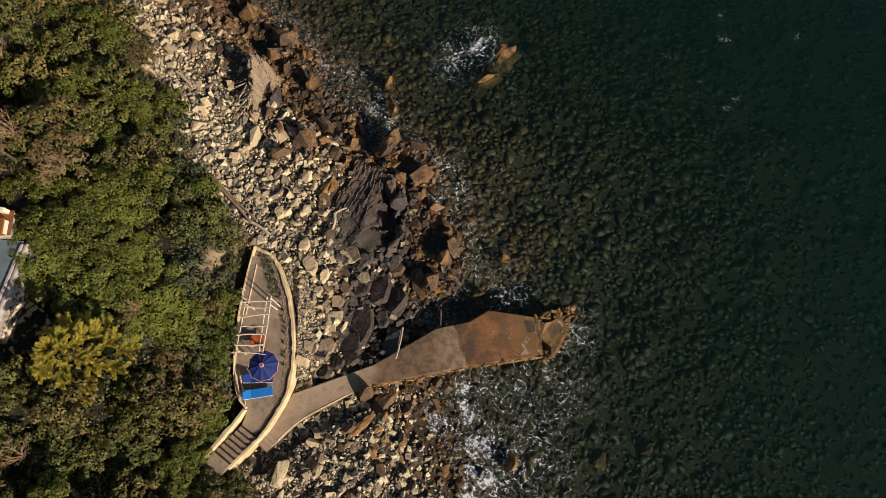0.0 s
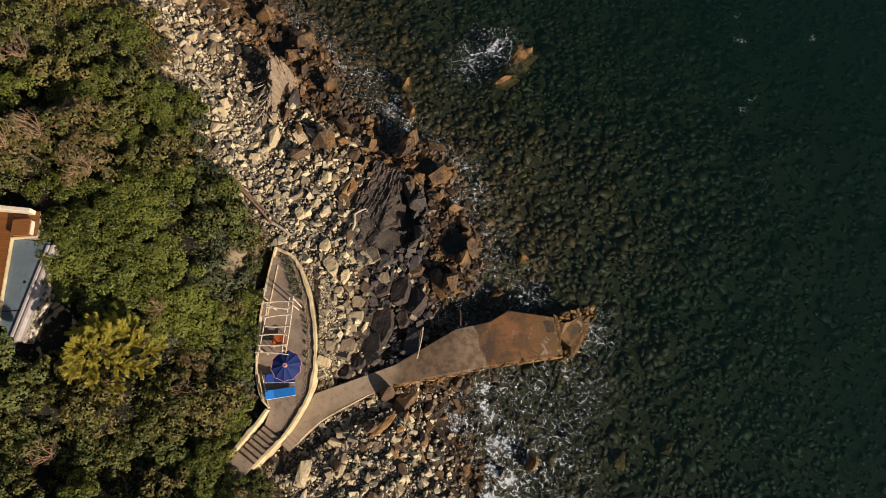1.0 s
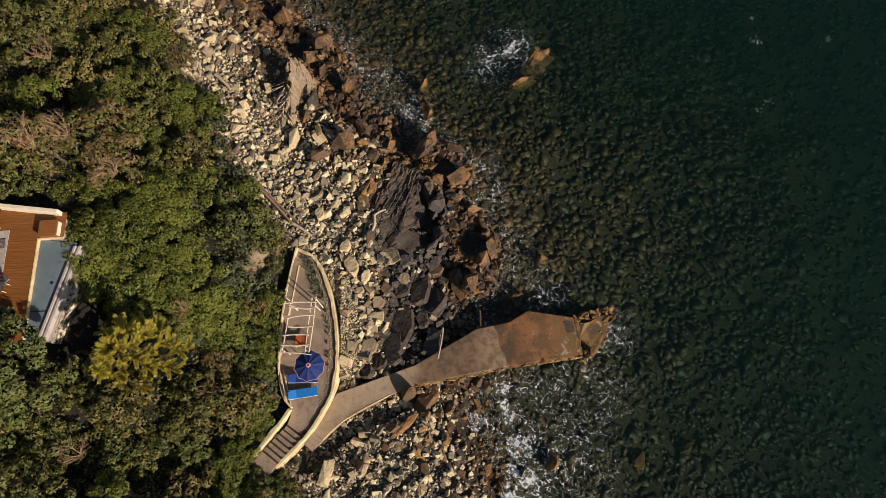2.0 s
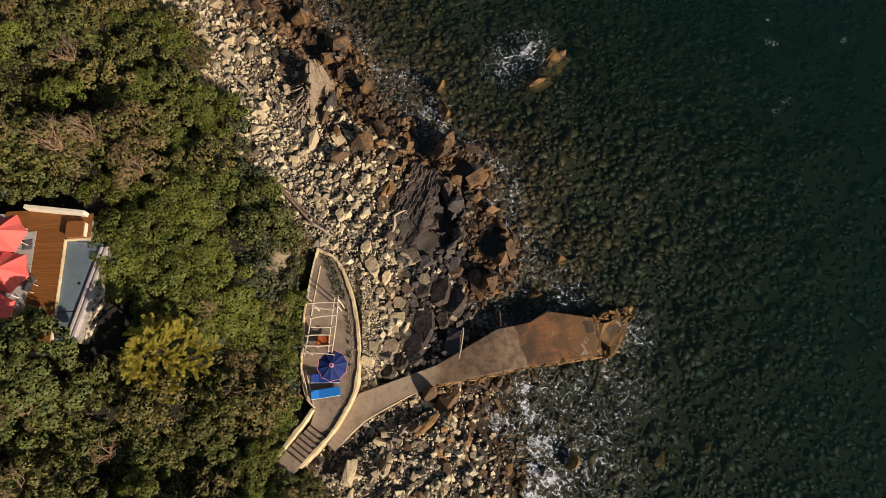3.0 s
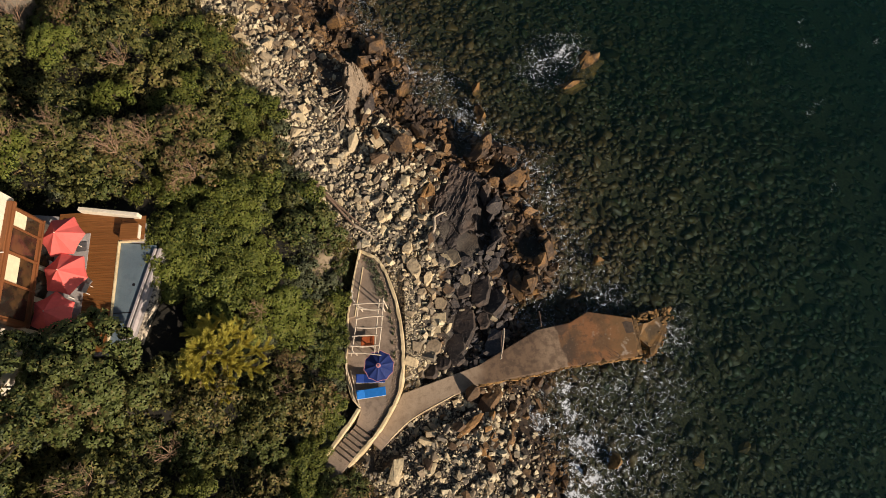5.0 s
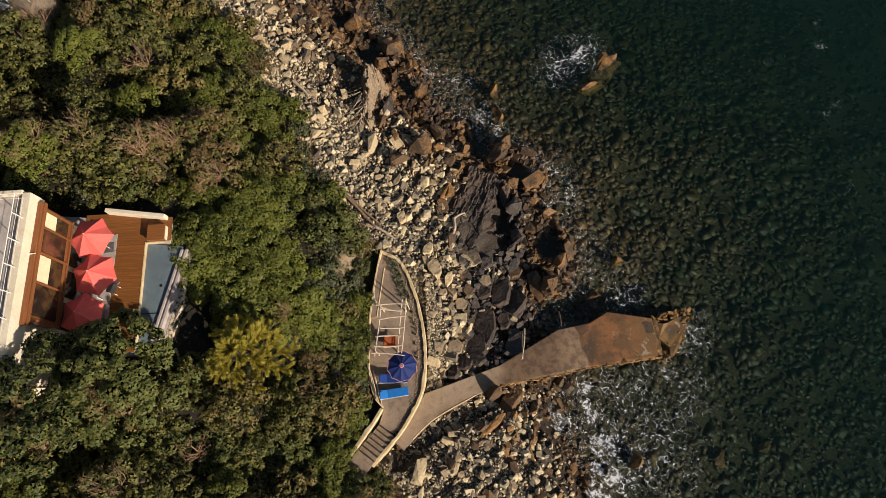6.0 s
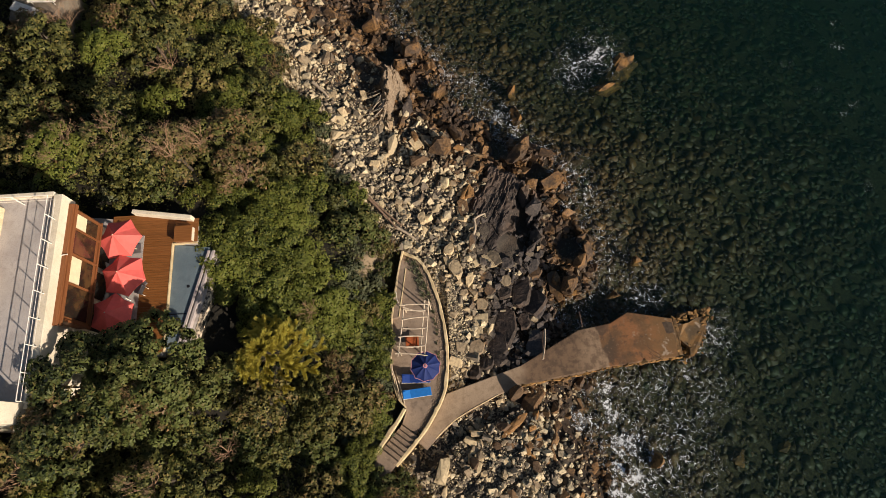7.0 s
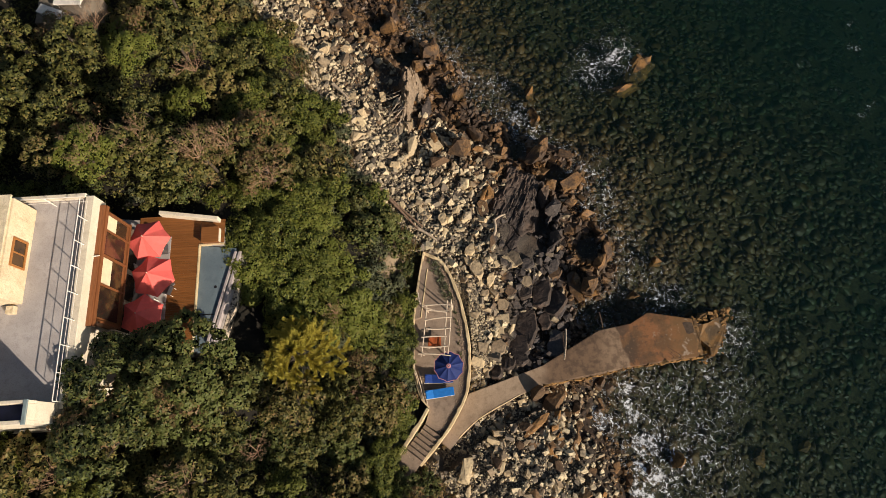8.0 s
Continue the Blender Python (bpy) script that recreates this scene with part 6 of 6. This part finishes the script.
# ---- brush ----
def leafy_crown(seed, radius, height, spread, tuft, density, mats, core=0.8, relief=0.16, fall=0.62):
    """A crown of overlapping lumps, each set with star-shaped leaf rosettes over a near-black core that paints in the
    shade of the gaps. spread: size of a lump; density: rosettes a square metre.
    """
    rng = np.random.default_rng(seed)
    lumps = int(1.15 * radius * radius / (spread * spread))
    cs = []
    for k in range(lumps):
        a = k * 2.4 + rng.uniform(-0.6, 0.6)
        d = (radius - 0.5 * spread) * math.sqrt((k + 0.4) / lumps) * rng.uniform(0.9, 1.1)
        r = spread * rng.uniform(0.62, 1.3)
        dome = height * (1 - fall * (d / radius) ** 2.2)
        cs.append((d * math.cos(a), d * math.sin(a), dome - r - relief * height * rng.random() ** 1.4, r))
    cs = np.array(cs)
    vs, fs, mi = [], [], []
    base = 0
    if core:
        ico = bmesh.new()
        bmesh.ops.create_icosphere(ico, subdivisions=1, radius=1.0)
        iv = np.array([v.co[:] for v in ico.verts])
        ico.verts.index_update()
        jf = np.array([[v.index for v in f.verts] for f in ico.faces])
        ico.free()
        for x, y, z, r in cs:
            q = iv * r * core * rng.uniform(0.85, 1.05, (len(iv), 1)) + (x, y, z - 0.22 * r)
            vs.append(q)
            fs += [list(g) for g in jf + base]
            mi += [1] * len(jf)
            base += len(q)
    per = (density * 5.2 * cs[:, 3] ** 2).astype(int) + 2
    pick = np.repeat(np.arange(len(cs)), per)
    n = len(pick)
    d = rng.normal(0, 1, (n, 3))
    d[:, 2] = np.abs(d[:, 2]) * 1.2 - 0.02
    d /= np.linalg.norm(d, axis=1)[:, None]
    c = cs[pick, :3] + d * (cs[pick, 3] * rng.uniform(0.86, 1.16, n))[:, None]
    up = d * 0.75 + np.array([0.0, 0.0, 0.5]) + rng.normal(0, 0.34, (n, 3))
    up /= np.linalg.norm(up, axis=1)[:, None]
    e1 = np.cross(up, rng.normal(0, 1, (n, 3)))
    e1 /= np.linalg.norm(e1, axis=1)[:, None]
    e2 = np.cross(up, e1)
    size = tuft * rng.uniform(0.6, 1.35, (n, 1))
    ring, tips = [], []
    for k in range(3):
        a = (k + 0.5) * math.tau / 3 + rng.uniform(-0.3, 0.3, (n, 1))
        ring.append(c + (e1 * np.cos(a) + e2 * np.sin(a)) * size * 0.50)
        a = k * math.tau / 3 + rng.uniform(-0.4, 0.4, (n, 1))
        tips.append(c + (e1 * np.cos(a) + e2 * np.sin(a)) * size * rng.uniform(0.85, 1.4, (n, 1)) + up * size * rng.uniform(-0.35, 0.5, (n, 1)))
    vs.append(np.stack(ring + tips, 1).reshape(-1, 3))
    q = np.arange(n)[:, None] * 6 + base
    star = np.concatenate([q + np.array([(k + 2) % 3, k, 3 + k]) for k in range(3)] + [q + np.array([0, 1, 2])])
    fs += star.tolist()
    mi += [0] * len(star)
    return joined("crown", np.concatenate(vs), fs, mats, False, mi)


def trunk_mesh(seed, height, r, limbs=4, spread=0.6, down=1.0):
    rng = random.Random(seed)
    bm = bmesh.new()
    add_rod(bm, (0, 0, -down), (0, 0, height * 0.35), r, r * 0.75, 7)
    for k in range(limbs):
        a = k * 6.28 / limbs + rng.uniform(-0.4, 0.4)
        z = height * rng.uniform(0.2, 0.34)
        e = Vector((spread * math.cos(a), spread * math.sin(a), height * rng.uniform(0.42, 0.55)))
        add_rod(bm, (0, 0, z), e, r * 0.6, r * 0.25, 5, 0.06)
    return mesh_of("trunk", bm, M_bark)


def shrub_kind(seed, radius, height, spread, tuft, density, mat, label, name="shrub", core=0.8, relief=0.16, fall=0.62):
    ob = holder(name, 0, 0, 0, 0, label, name, "coastal brush on the slope")
    c = new("crown", leafy_crown(seed, radius, height, spread, tuft, density, [mat, M_shade_core_green if mat == M_leaf_bright else M_shade_core], core, relief, fall))
    c.parent = ob
    t = new("trunk", trunk_mesh(seed, height, 0.06 + 0.02 * radius, 4, radius * 0.4))
    t.parent = ob
    return ob


EVER = "dense evergreen shrub with glossy olive-green leaves"
BRIGHT = "bright green leafy shrub covering the slope"
OLIVE = "olive-brown shrub with thin yellowing leaves"
kinds = [shrub_kind(1, 2.4, 3.4, 0.36, 0.104, 76, M_leaf, EVER, relief=0.40), shrub_kind(2, 1.9, 2.9, 0.34, 0.102, 76, M_leaf, EVER, relief=0.45),
         shrub_kind(3, 2.2, 2.3, 0.46, 0.072, 112, M_leaf_bright, BRIGHT, relief=0.07), shrub_kind(4, 1.6, 1.8, 0.38, 0.076, 105, M_leaf_bright, BRIGHT, relief=0.10),
         shrub_kind(5, 2.1, 3.0, 0.32, 0.098, 74, M_leaf_olive, OLIVE, relief=0.42), shrub_kind(6, 1.2, 1.3, 0.26, 0.085, 80, M_leaf_grey, "low grey-green coastal shrub"),
         shrub_kind(7, 1.5, 2.0, 0.34, 0.080, 70, M_leaf_dry, "dry rust-brown shrub with sparse leaves", "shrub", 0.0),
         shrub_kind(8, 1.5, 2.1, 0.33, 0.096, 74, M_laurel, "dark green shrub with small glossy leaves", relief=0.3)]
PINE_AT, TREE_AT = (-20.3, 5.1), (-25.4, 4.2)
HOLLOWS = [(-23.2, 0.7, 1.1), (-21.6, 0.4, 1.2), (-20.1, 0.1, 1.2), (-18.6, -0.3, 1.2), (-17.2, -0.7, 1.0), (-15.9, -1.2, 0.9), (-16.5, 5.2, 0.6), (-17.9, 3.6, 0.5),
           (-18.9, 15.4, 0.7), (-18.4, 13.9, 0.8), (-19.0, 12.1, 0.6), (-23.3, 6.9, 0.7), (-14.7, -2.3, 1.3), (-13.2, -3.2, 1.0), (-18.4, -0.6, 0.9), (-30.1, 21.1, 0.8), (-27.8, 20.5, 0.8), (-30.4, 28.2, 0.9), (-23.5, 22.9, 0.9),
           (-22.6, 27.4, 0.9), (-24.9, 26.0, 0.8), (-24.3, 1.1, 0.7), (-36.2, 16.4, 1.1), (-22.3, 5.3, 0.9), (-19.6, 2.0, 0.7), (-21.4, 0.2, 0.7), (-34.0, 15.4, 1.3), (-17.2, 14.2, 0.6), (-30.5, 21.2, 0.7), (-24.5, 22.5, 0.6), (-35.4, 27.9, 1.9)]
GLADES = [(-26.8, 24.8, 0.9), (-23.9, 28.3, 1.2), (-30.7, 28.7, 1.0), (-26.2, 29.3, 0.9), (-24.7, 23.8, 0.8)]
DRY = [(-32.6, 17.2, 13.6), (-25.9, 17.0, 13.0), (-22.6, 16.6, 12.0), (-30.6, 26.5, 12.8), (-33.6, 19.4, 13.6), (-15.9, 2.9, 5.0), (-23.4, 19.0, 11.8), (-25.2, 2.7, 15.4), (-28.9, 1.9, 16.6)]


def clear_of_house(x, y, r):
    inside = x < (-22.4 if y < 9.3 else -23.3) and 4.6 < y < 14.5 + 0.9 * r
    roof = x < -29.5 + 0.5 * r and 1.6 - 0.7 * r < y < 14.2
    return not (inside or roof)


random.seed(11)
spots = []
tries = 0
while len(spots) < 275 and tries < 60000:
    tries += 1
    y = random.uniform(-4.5, 40)
    x = random.uniform(-41, -12)
    d = float(brush_x(y)) - x
    near = 0.75 if d < 2.5 else 0.95 if d < 5 else 1.25
    if (-25.2 < x < -17.9 and 7.2 < y < 15.2) or (-18.4 < x < -14.7 and 6.9 < y < 14.6) or d < 0.5 or not clear_of_house(x, y, near * 1.4) or (x - PINE_AT[0]) ** 2 + (y - PINE_AT[1]) ** 2 < 5.8 or any((x - a) ** 2 + (y - b) ** 2 < 1.9 for a, b in ((-15.7, 11.6), (-21.7, 27.6))) or any((x - a) ** 2 + (y - b) ** 2 < r * r for a, b, r in HOLLOWS) or (x - TREE_AT[0]) ** 2 + (y - TREE_AT[1]) ** 2 < 5.0 or (x + 28.5) ** 2 + (y - 2.2) ** 2 < 5.0:
        continue
    if any((x - a) ** 2 + (y - b) ** 2 < (near + r) ** 2 * 0.66 for a, b, r in spots):
        continue
    spots.append((x, y, near))
tall = len(spots)
tries = 0
while len(spots) < tall + 110 and tries < 20000:
    tries += 1
    y = random.uniform(-4, 36)
    x = random.uniform(-39, -13)
    d = float(brush_x(y)) - x
    if (-25.2 < x < -17.9 and 7.2 < y < 15.2) or (-18.4 < x < -14.7 and 6.9 < y < 14.6) or d < 0.5 or not clear_of_house(x, y, 0.7) or (x - PINE_AT[0]) ** 2 + (y - PINE_AT[1]) ** 2 < 3.6 or any((x - a) ** 2 + (y - b) ** 2 < r * r * 0.2 for a, b, r in HOLLOWS):
        continue
    if any((x - a) ** 2 + (y - b) ** 2 < (0.55 + r * 0.8) ** 2 for a, b, r in spots):
        continue
    spots.append((x, y, 0.55))
used = set()
for x, y, near in spots:
    d = float(brush_x(y)) - x
    g = float(ground_z(x, y))
    lift = 0.0
    if d < 2.2:
        k = random.choice([5, 5, 3, 6, 3, 4])
        s = random.uniform(0.6, 0.95)
    elif 7.5 < y < 15.5 and x > -25.5:
        k = random.choice([2, 2, 3, 2, 4, 0, 1, 5])
        s = random.uniform(0.8, 1.05) * (0.8 if d < 5 else 1)
    elif d < 5:
        k = random.choices(range(7), (2, 5, 3, 3, 2, 2, 0.4))[0]
        s = random.uniform(0.65, 0.95)
    else:
        k = random.choices(range(7), (6, 4, 2.4, 0.8, 2.2, 0.5, 0.25))[0]
        s = random.uniform(0.62, 1.02)
        lift = 1.1 + 1.7 * math.sin(1.75 * y + 0.45 * x + 1.5 * math.sin(0.45 * x + 0.3 * y)) + random.uniform(-0.3, 0.5) if y > 14.5 or y < 4 else 0.3
    if near == 0.55:
        k, lift = random.choice([7, 7, 1, 3, 5]), -0.2
        s = random.uniform(0.5, 0.7)
    if d < 6.5 and 7.5 < y < 16 and k in (0, 1, 4, 6):
        k = random.choice((7, 7, 3))
        s = random.uniform(0.8, 1.1)
    s = 1.0 if k not in used else s
    m = pose(x, y, g - 0.15 + lift, random.uniform(-7, 7), random.uniform(-7, 7), random.uniform(0, 360)) @ Matrix.Scale(s, 4)
    if k not in used:
        used.add(k)
        kinds[k].matrix_basis = m
    elif any((x - a) ** 2 + (y - b) ** 2 < r * r for a, b, r in GLADES):
        continue
    else:
        copy_thing(kinds[k], m)

for k, (x, y) in enumerate(((-22.5, 12.9), (-22.5, 11.1), (-22.4, 9.4), (-20.9, 13.8), (-20.7, 12.0), (-20.6, 10.2), (-20.5, 8.5), (-18.9, 9.5), (-18.7, 8.0), (-22.3, 14.7), (-24.3, 15.1), (-19.5, 11.2), (-20.4, 15.0), (-23.9, 12.4), (-24.0, 10.4))):
    copy_thing(kinds[2], pose(x, y, float(ground_z(x, y)) + (-0.15 if x > -21.5 else -0.4 if x > -23.5 else -0.9), random.uniform(-6, 6), random.uniform(-6, 6), 67 * k) @ Matrix.Scale(random.uniform(0.82, 1.0), 4))

for k, (x, y) in enumerate(((-24.3, 1.0), (-23.3, 0.5), (-22.3, 0.9), (-21.3, -0.1), (-20.2, 0.7), (-24.9, 0.2), (-22.6, -0.5), (-19.0, 0.2), (-18.2, -1.0), (-17.0, -0.2), (-25.2, 1.3))):
    copy_thing(kinds[7], pose(x, y, float(ground_z(x, y)) - 0.4, 0, 0, 83 * k) @ Matrix.Scale(0.72 + 0.04 * (k % 4), 4))

for k, (kind, x, y, s) in enumerate(((5, -17.3, 11.1, 1.0), (5, -16.9, 9.9, 1.0), (5, -17.5, 10.3, 0.8), (5, -15.5, 10.4, 0.75), (5, -16.6, 13.0, 0.7), (4, -16.2, 8.4, 0.55), (3, -15.5, 9.0, 0.6), (3, -15.4, 7.7, 0.65), (3, -17.3, 8.8, 0.8), (3, -17.1, 7.5, 0.9),
                                     (7, -16.4, 14.4, 1.1), (7, -17.4, 13.9, 1.0), (7, -15.3, 13.7, 0.8), (7, -16.3, 7.0, 0.8), (7, -14.9, 11.6, 0.45))):
    copy_thing(kinds[kind], pose(x, y, float(ground_z(x, y)) - 0.1, 0, 0, 71 * k) @ Matrix.Scale(s, 4))

for x, y, top in DRY:
    s = random.uniform(0.95, 1.3)
    copy_thing(kinds[6], pose(x, y, top + 0.3 - 2.0 * s, random.uniform(-6, 6), random.uniform(-6, 6), random.uniform(0, 360)) @ Matrix.Scale(s, 4))

for k, (x, y, s) in enumerate(((-15.6, 1.3, 0.5), (-15.5, 2.5, 0.55), (-16.3, 0.2, 0.6), (-15.2, 3.5, 0.62), (-15.25, 4.8, 0.6), (-15.3, 6.3, 0.62), (-15.25, 7.8, 0.6), (-15.0, 9.3, 0.6), (-16.9, -1.0, 0.7))):
    copy_thing(kinds[(3, 5, 2, 5, 3, 2, 5, 3, 2)[k]], pose(x, y, float(ground_z(x, y)) + 0.1, 0, 0, 47 * k) @ Matrix.Scale(s, 4))

# the large laurel beside the deck
for seed, r, h, x, y, z, turn, label in (
        (31, 3.4, 5.0, -25.3, 3.8, 11.1, 30, "large round evergreen tree overhanging the pool deck"), (32, 2.4, 5.4, -28.5, 3.7, 11.7, 80, "tall evergreen tree leaning against the house wall"),
        (34, 1.8, 4.6, -26.9, 5.0, 10.9, 140, "evergreen tree leaning over the end of the deck"), (33, 2.3, 5.2, -28.4, 0.9, 12.2, 200, "evergreen tree at the foot of the stair tower")):
    ob = shrub_kind(seed, r, h, 0.38, 0.084, 120, M_laurel, label, "tree", 0.88, 0.11, 0.42)
    ob.matrix_basis = pose(x, y, z, 0, 0, turn)


def pine(x, y, z, height, radius):
    """A young pine: whorls of limbs that end in feathery plumes of needles."""
    ob = holder("pine_tree", x, y, z, 0, "feathery yellow-green young pine on the slope", "tree")
    rng = np.random.default_rng(77)
    bm = bmesh.new()
    add_rod(bm, (0, 0, -1), (0, 0, height), 0.13, 0.03, 8)
    plumes = []
    for k in range(36):
        u = (k + 0.5) / 36
        zz = height * (0.30 + 0.66 * u)
        a = k * 2.4 + rng.uniform(-0.3, 0.3)
        r = radius * (1 - u) ** 0.6 * rng.uniform(0.75, 1.05) + 0.25
        way = Vector((math.cos(a), math.sin(a), 0.0))
        e = way * r + Vector((0, 0, zz + 0.22 * r))
        o = Vector((0, 0, zz - 0.12))
        add_rod(bm, o, e, 0.035, 0.012, 5, 0.04)
        plumes.append((o.lerp(e, 0.35), e + way * 0.12, 0.26))
        side = Vector((-way.y, way.x, 0.15))
        for f, sg in ((0.6, 1), (0.66, -1), (0.86, 1)):
            b = o.lerp(e, f)
            plumes.append((b, b + (way * 0.5 + side * sg * 0.6 + Vector((0, 0, 0.12))) * (0.34 + 0.22 * r), 0.20))
    for k in range(9):
        a = k * 0.7
        plumes.append((Vector((0, 0, height - 0.7)), Vector((0.5 * math.cos(a), 0.5 * math.sin(a), height + 0.1)), 0.24))
    part("trunk", bm, M_bark, ob)
    # dark spheres added inside the crown paint the shade between plumes
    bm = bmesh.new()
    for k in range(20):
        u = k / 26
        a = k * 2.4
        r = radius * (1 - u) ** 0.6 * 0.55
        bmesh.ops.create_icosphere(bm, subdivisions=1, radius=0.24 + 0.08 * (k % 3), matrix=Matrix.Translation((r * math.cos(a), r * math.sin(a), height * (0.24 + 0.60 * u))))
    part("shade_mass", bm, M_shade_core, ob)
    vs, fs = [], []
    for o, e, wide in plumes:
        axis_ = (e - o).normalized()
        for _ in range(int(420 * (e - o).length) + 90):
            f = rng.random()
            out = Vector(rng.normal(0, 1, 3))
            out = (out - axis_ * out.dot(axis_)).normalized()
            p = o.lerp(e, f) + out * wide * rng.uniform(0.0, 0.25)
            d = (axis_ * 0.85 + out * 0.75 + Vector((0, 0, 0.25))).normalized()
            w = d.cross(Vector(rng.normal(0, 1, 3))).normalized() * 0.013
            L = wide * rng.uniform(0.65, 1.1) * (1.1 - 0.35 * f)
            k = len(vs)
            vs += [p - w, p + w, p + d * L]
            fs.append((k, k + 1, k + 2))
    crown = new("crown", joined("crown", [tuple(v) for v in vs], fs, M_needle))
    crown.parent = ob
    return ob


pine(PINE_AT[0], PINE_AT[1], float(ground_z(*PINE_AT)), 6.2, 2.6)


def bare_shrub(seed, x, y, z, size, label="leafless twiggy shrub of grey-brown branches"):
    rng = random.Random(seed)
    ob = holder("bare_shrub", x, y, z, rng.uniform(0, 360), label, "shrub", "dry leafless shrubs")

    def grow(o, d, L, r, depth):
        e = o + d * L
        add_rod(bm, o, e, r, r * 0.7, 3 if depth > 1 else 5)
        if depth > 5:
            return
        for _ in range(2):
            nd = (d + Vector((rng.gauss(0, 0.36), rng.gauss(0, 0.36), rng.gauss(0.14, 0.28)))).normalized()
            grow(e, nd, L * rng.uniform(0.62, 0.95), r * 0.68, depth + 1)

    for k in range(6):
        a = k * 1.05 + rng.uniform(-0.4, 0.4)
        bm = bmesh.new()
        grow(Vector((0, 0, 0)), Vector((0.55 * math.cos(a), 0.55 * math.sin(a), 0.85)).normalized(), size * 0.22, 0.026, 0)
        part("branch", bm, M_bare, ob)
    return ob


M_bare = plain("bare_twig", (0.30, 0.185, 0.11), 0.9, 0.35, 6.0)
for k, (x, y, top, size) in enumerate(((-25.7, 16.4, 14.6, 2.2), (-31.4, 16.8, 15.2, 2.4), (-28.8, 17.2, 14.8, 2.2), (-24.2, 17.3, 13.8, 1.8), (-22.2, 15.6, 12.0, 1.8), (-17.6, 3.4, 6.8, 1.2),
                                       (-25.0, -1.2, 14.6, 1.9), (-31.0, -0.4, 14.8, 1.8), (-22.5, 0.1, 11.4, 1.5), (-18.9, 8.0, 8.3, 1.1), (-33.0, 26.0, 14.0, 2.0), (-27.5, 24.0, 11.6, 1.7))):
    bare_shrub(500 + k, x, y, top + 0.35 - size * 0.85, size * 1.15)

# low growth and fallen leaves under the brush
rng = np.random.default_rng(33)
vs, fs = [], []
while len(fs) < 56000:
    x, y = rng.uniform(-40, -13), rng.uniform(-4.5, 38)
    d = float(brush_x(y)) - x
    if d < 0.2 or not clear_of_house(x, y, 0.2):
        continue
    g = float(ground_z(x, y))
    for _ in range(8):
        p = Vector((x + rng.normal(0, 0.2), y + rng.normal(0, 0.2), g + rng.uniform(0.03, 0.45)))
        n = Vector(rng.normal(0, 0.6, 3)) + Vector((0, 0, 0.8))
        t = n.cross(Vector(rng.normal(0, 1, 3))).normalized() * rng.uniform(0.07, 0.13)
        b = n.cross(t).normalized() * t.length * 0.6
        k = len(vs)
        vs += [tuple(p - b), tuple(p + b), tuple(p + t * 1.6)]
        fs.append((k, k + 1, k + 2))
tagged(new("undergrowth", joined("undergrowth", vs, fs, M_leaf)), "olive undergrowth and fallen leaves beneath the shrubs", "undergrowth", kind="stuff")

# brush out to the skyline
rng = np.random.default_rng(21)
vs, fs = [], []
while len(fs) < 14000:
    y = rng.uniform(-60, 110)
    x = rng.uniform(-120, -10)
    d = float(brush_x(y)) - x
    if d < 1.0 or (-41.5 < x and -5 < y < 40.5):
        continue
    g = float(ground_z(x, y))
    h = 2.4 + 1.2 * math.sin(x * 0.9) * math.sin(y * 1.1)
    for _ in range(5):
        p = Vector((x + rng.normal(0, 0.5), y + rng.normal(0, 0.5), g + h * rng.uniform(0.5, 1.0)))
        n = Vector(rng.normal(0, 0.5, 3)) + Vector((0, 0, 0.8))
        t = n.cross(Vector(rng.normal(0, 1, 3))).normalized() * rng.uniform(0.3, 0.6)
        b = n.cross(t).normalized() * t.length
        k = len(vs)
        vs += [tuple(p - t), tuple(p + b * 0.6), tuple(p + t), tuple(p - b * 0.6)]
        fs.append((k, k + 1, k + 2, k + 3))
tagged(new("distant_brush", joined("distant_brush", vs, fs, M_leaf)), "evergreen brush covering the hillside beyond", "brush", kind="stuff")
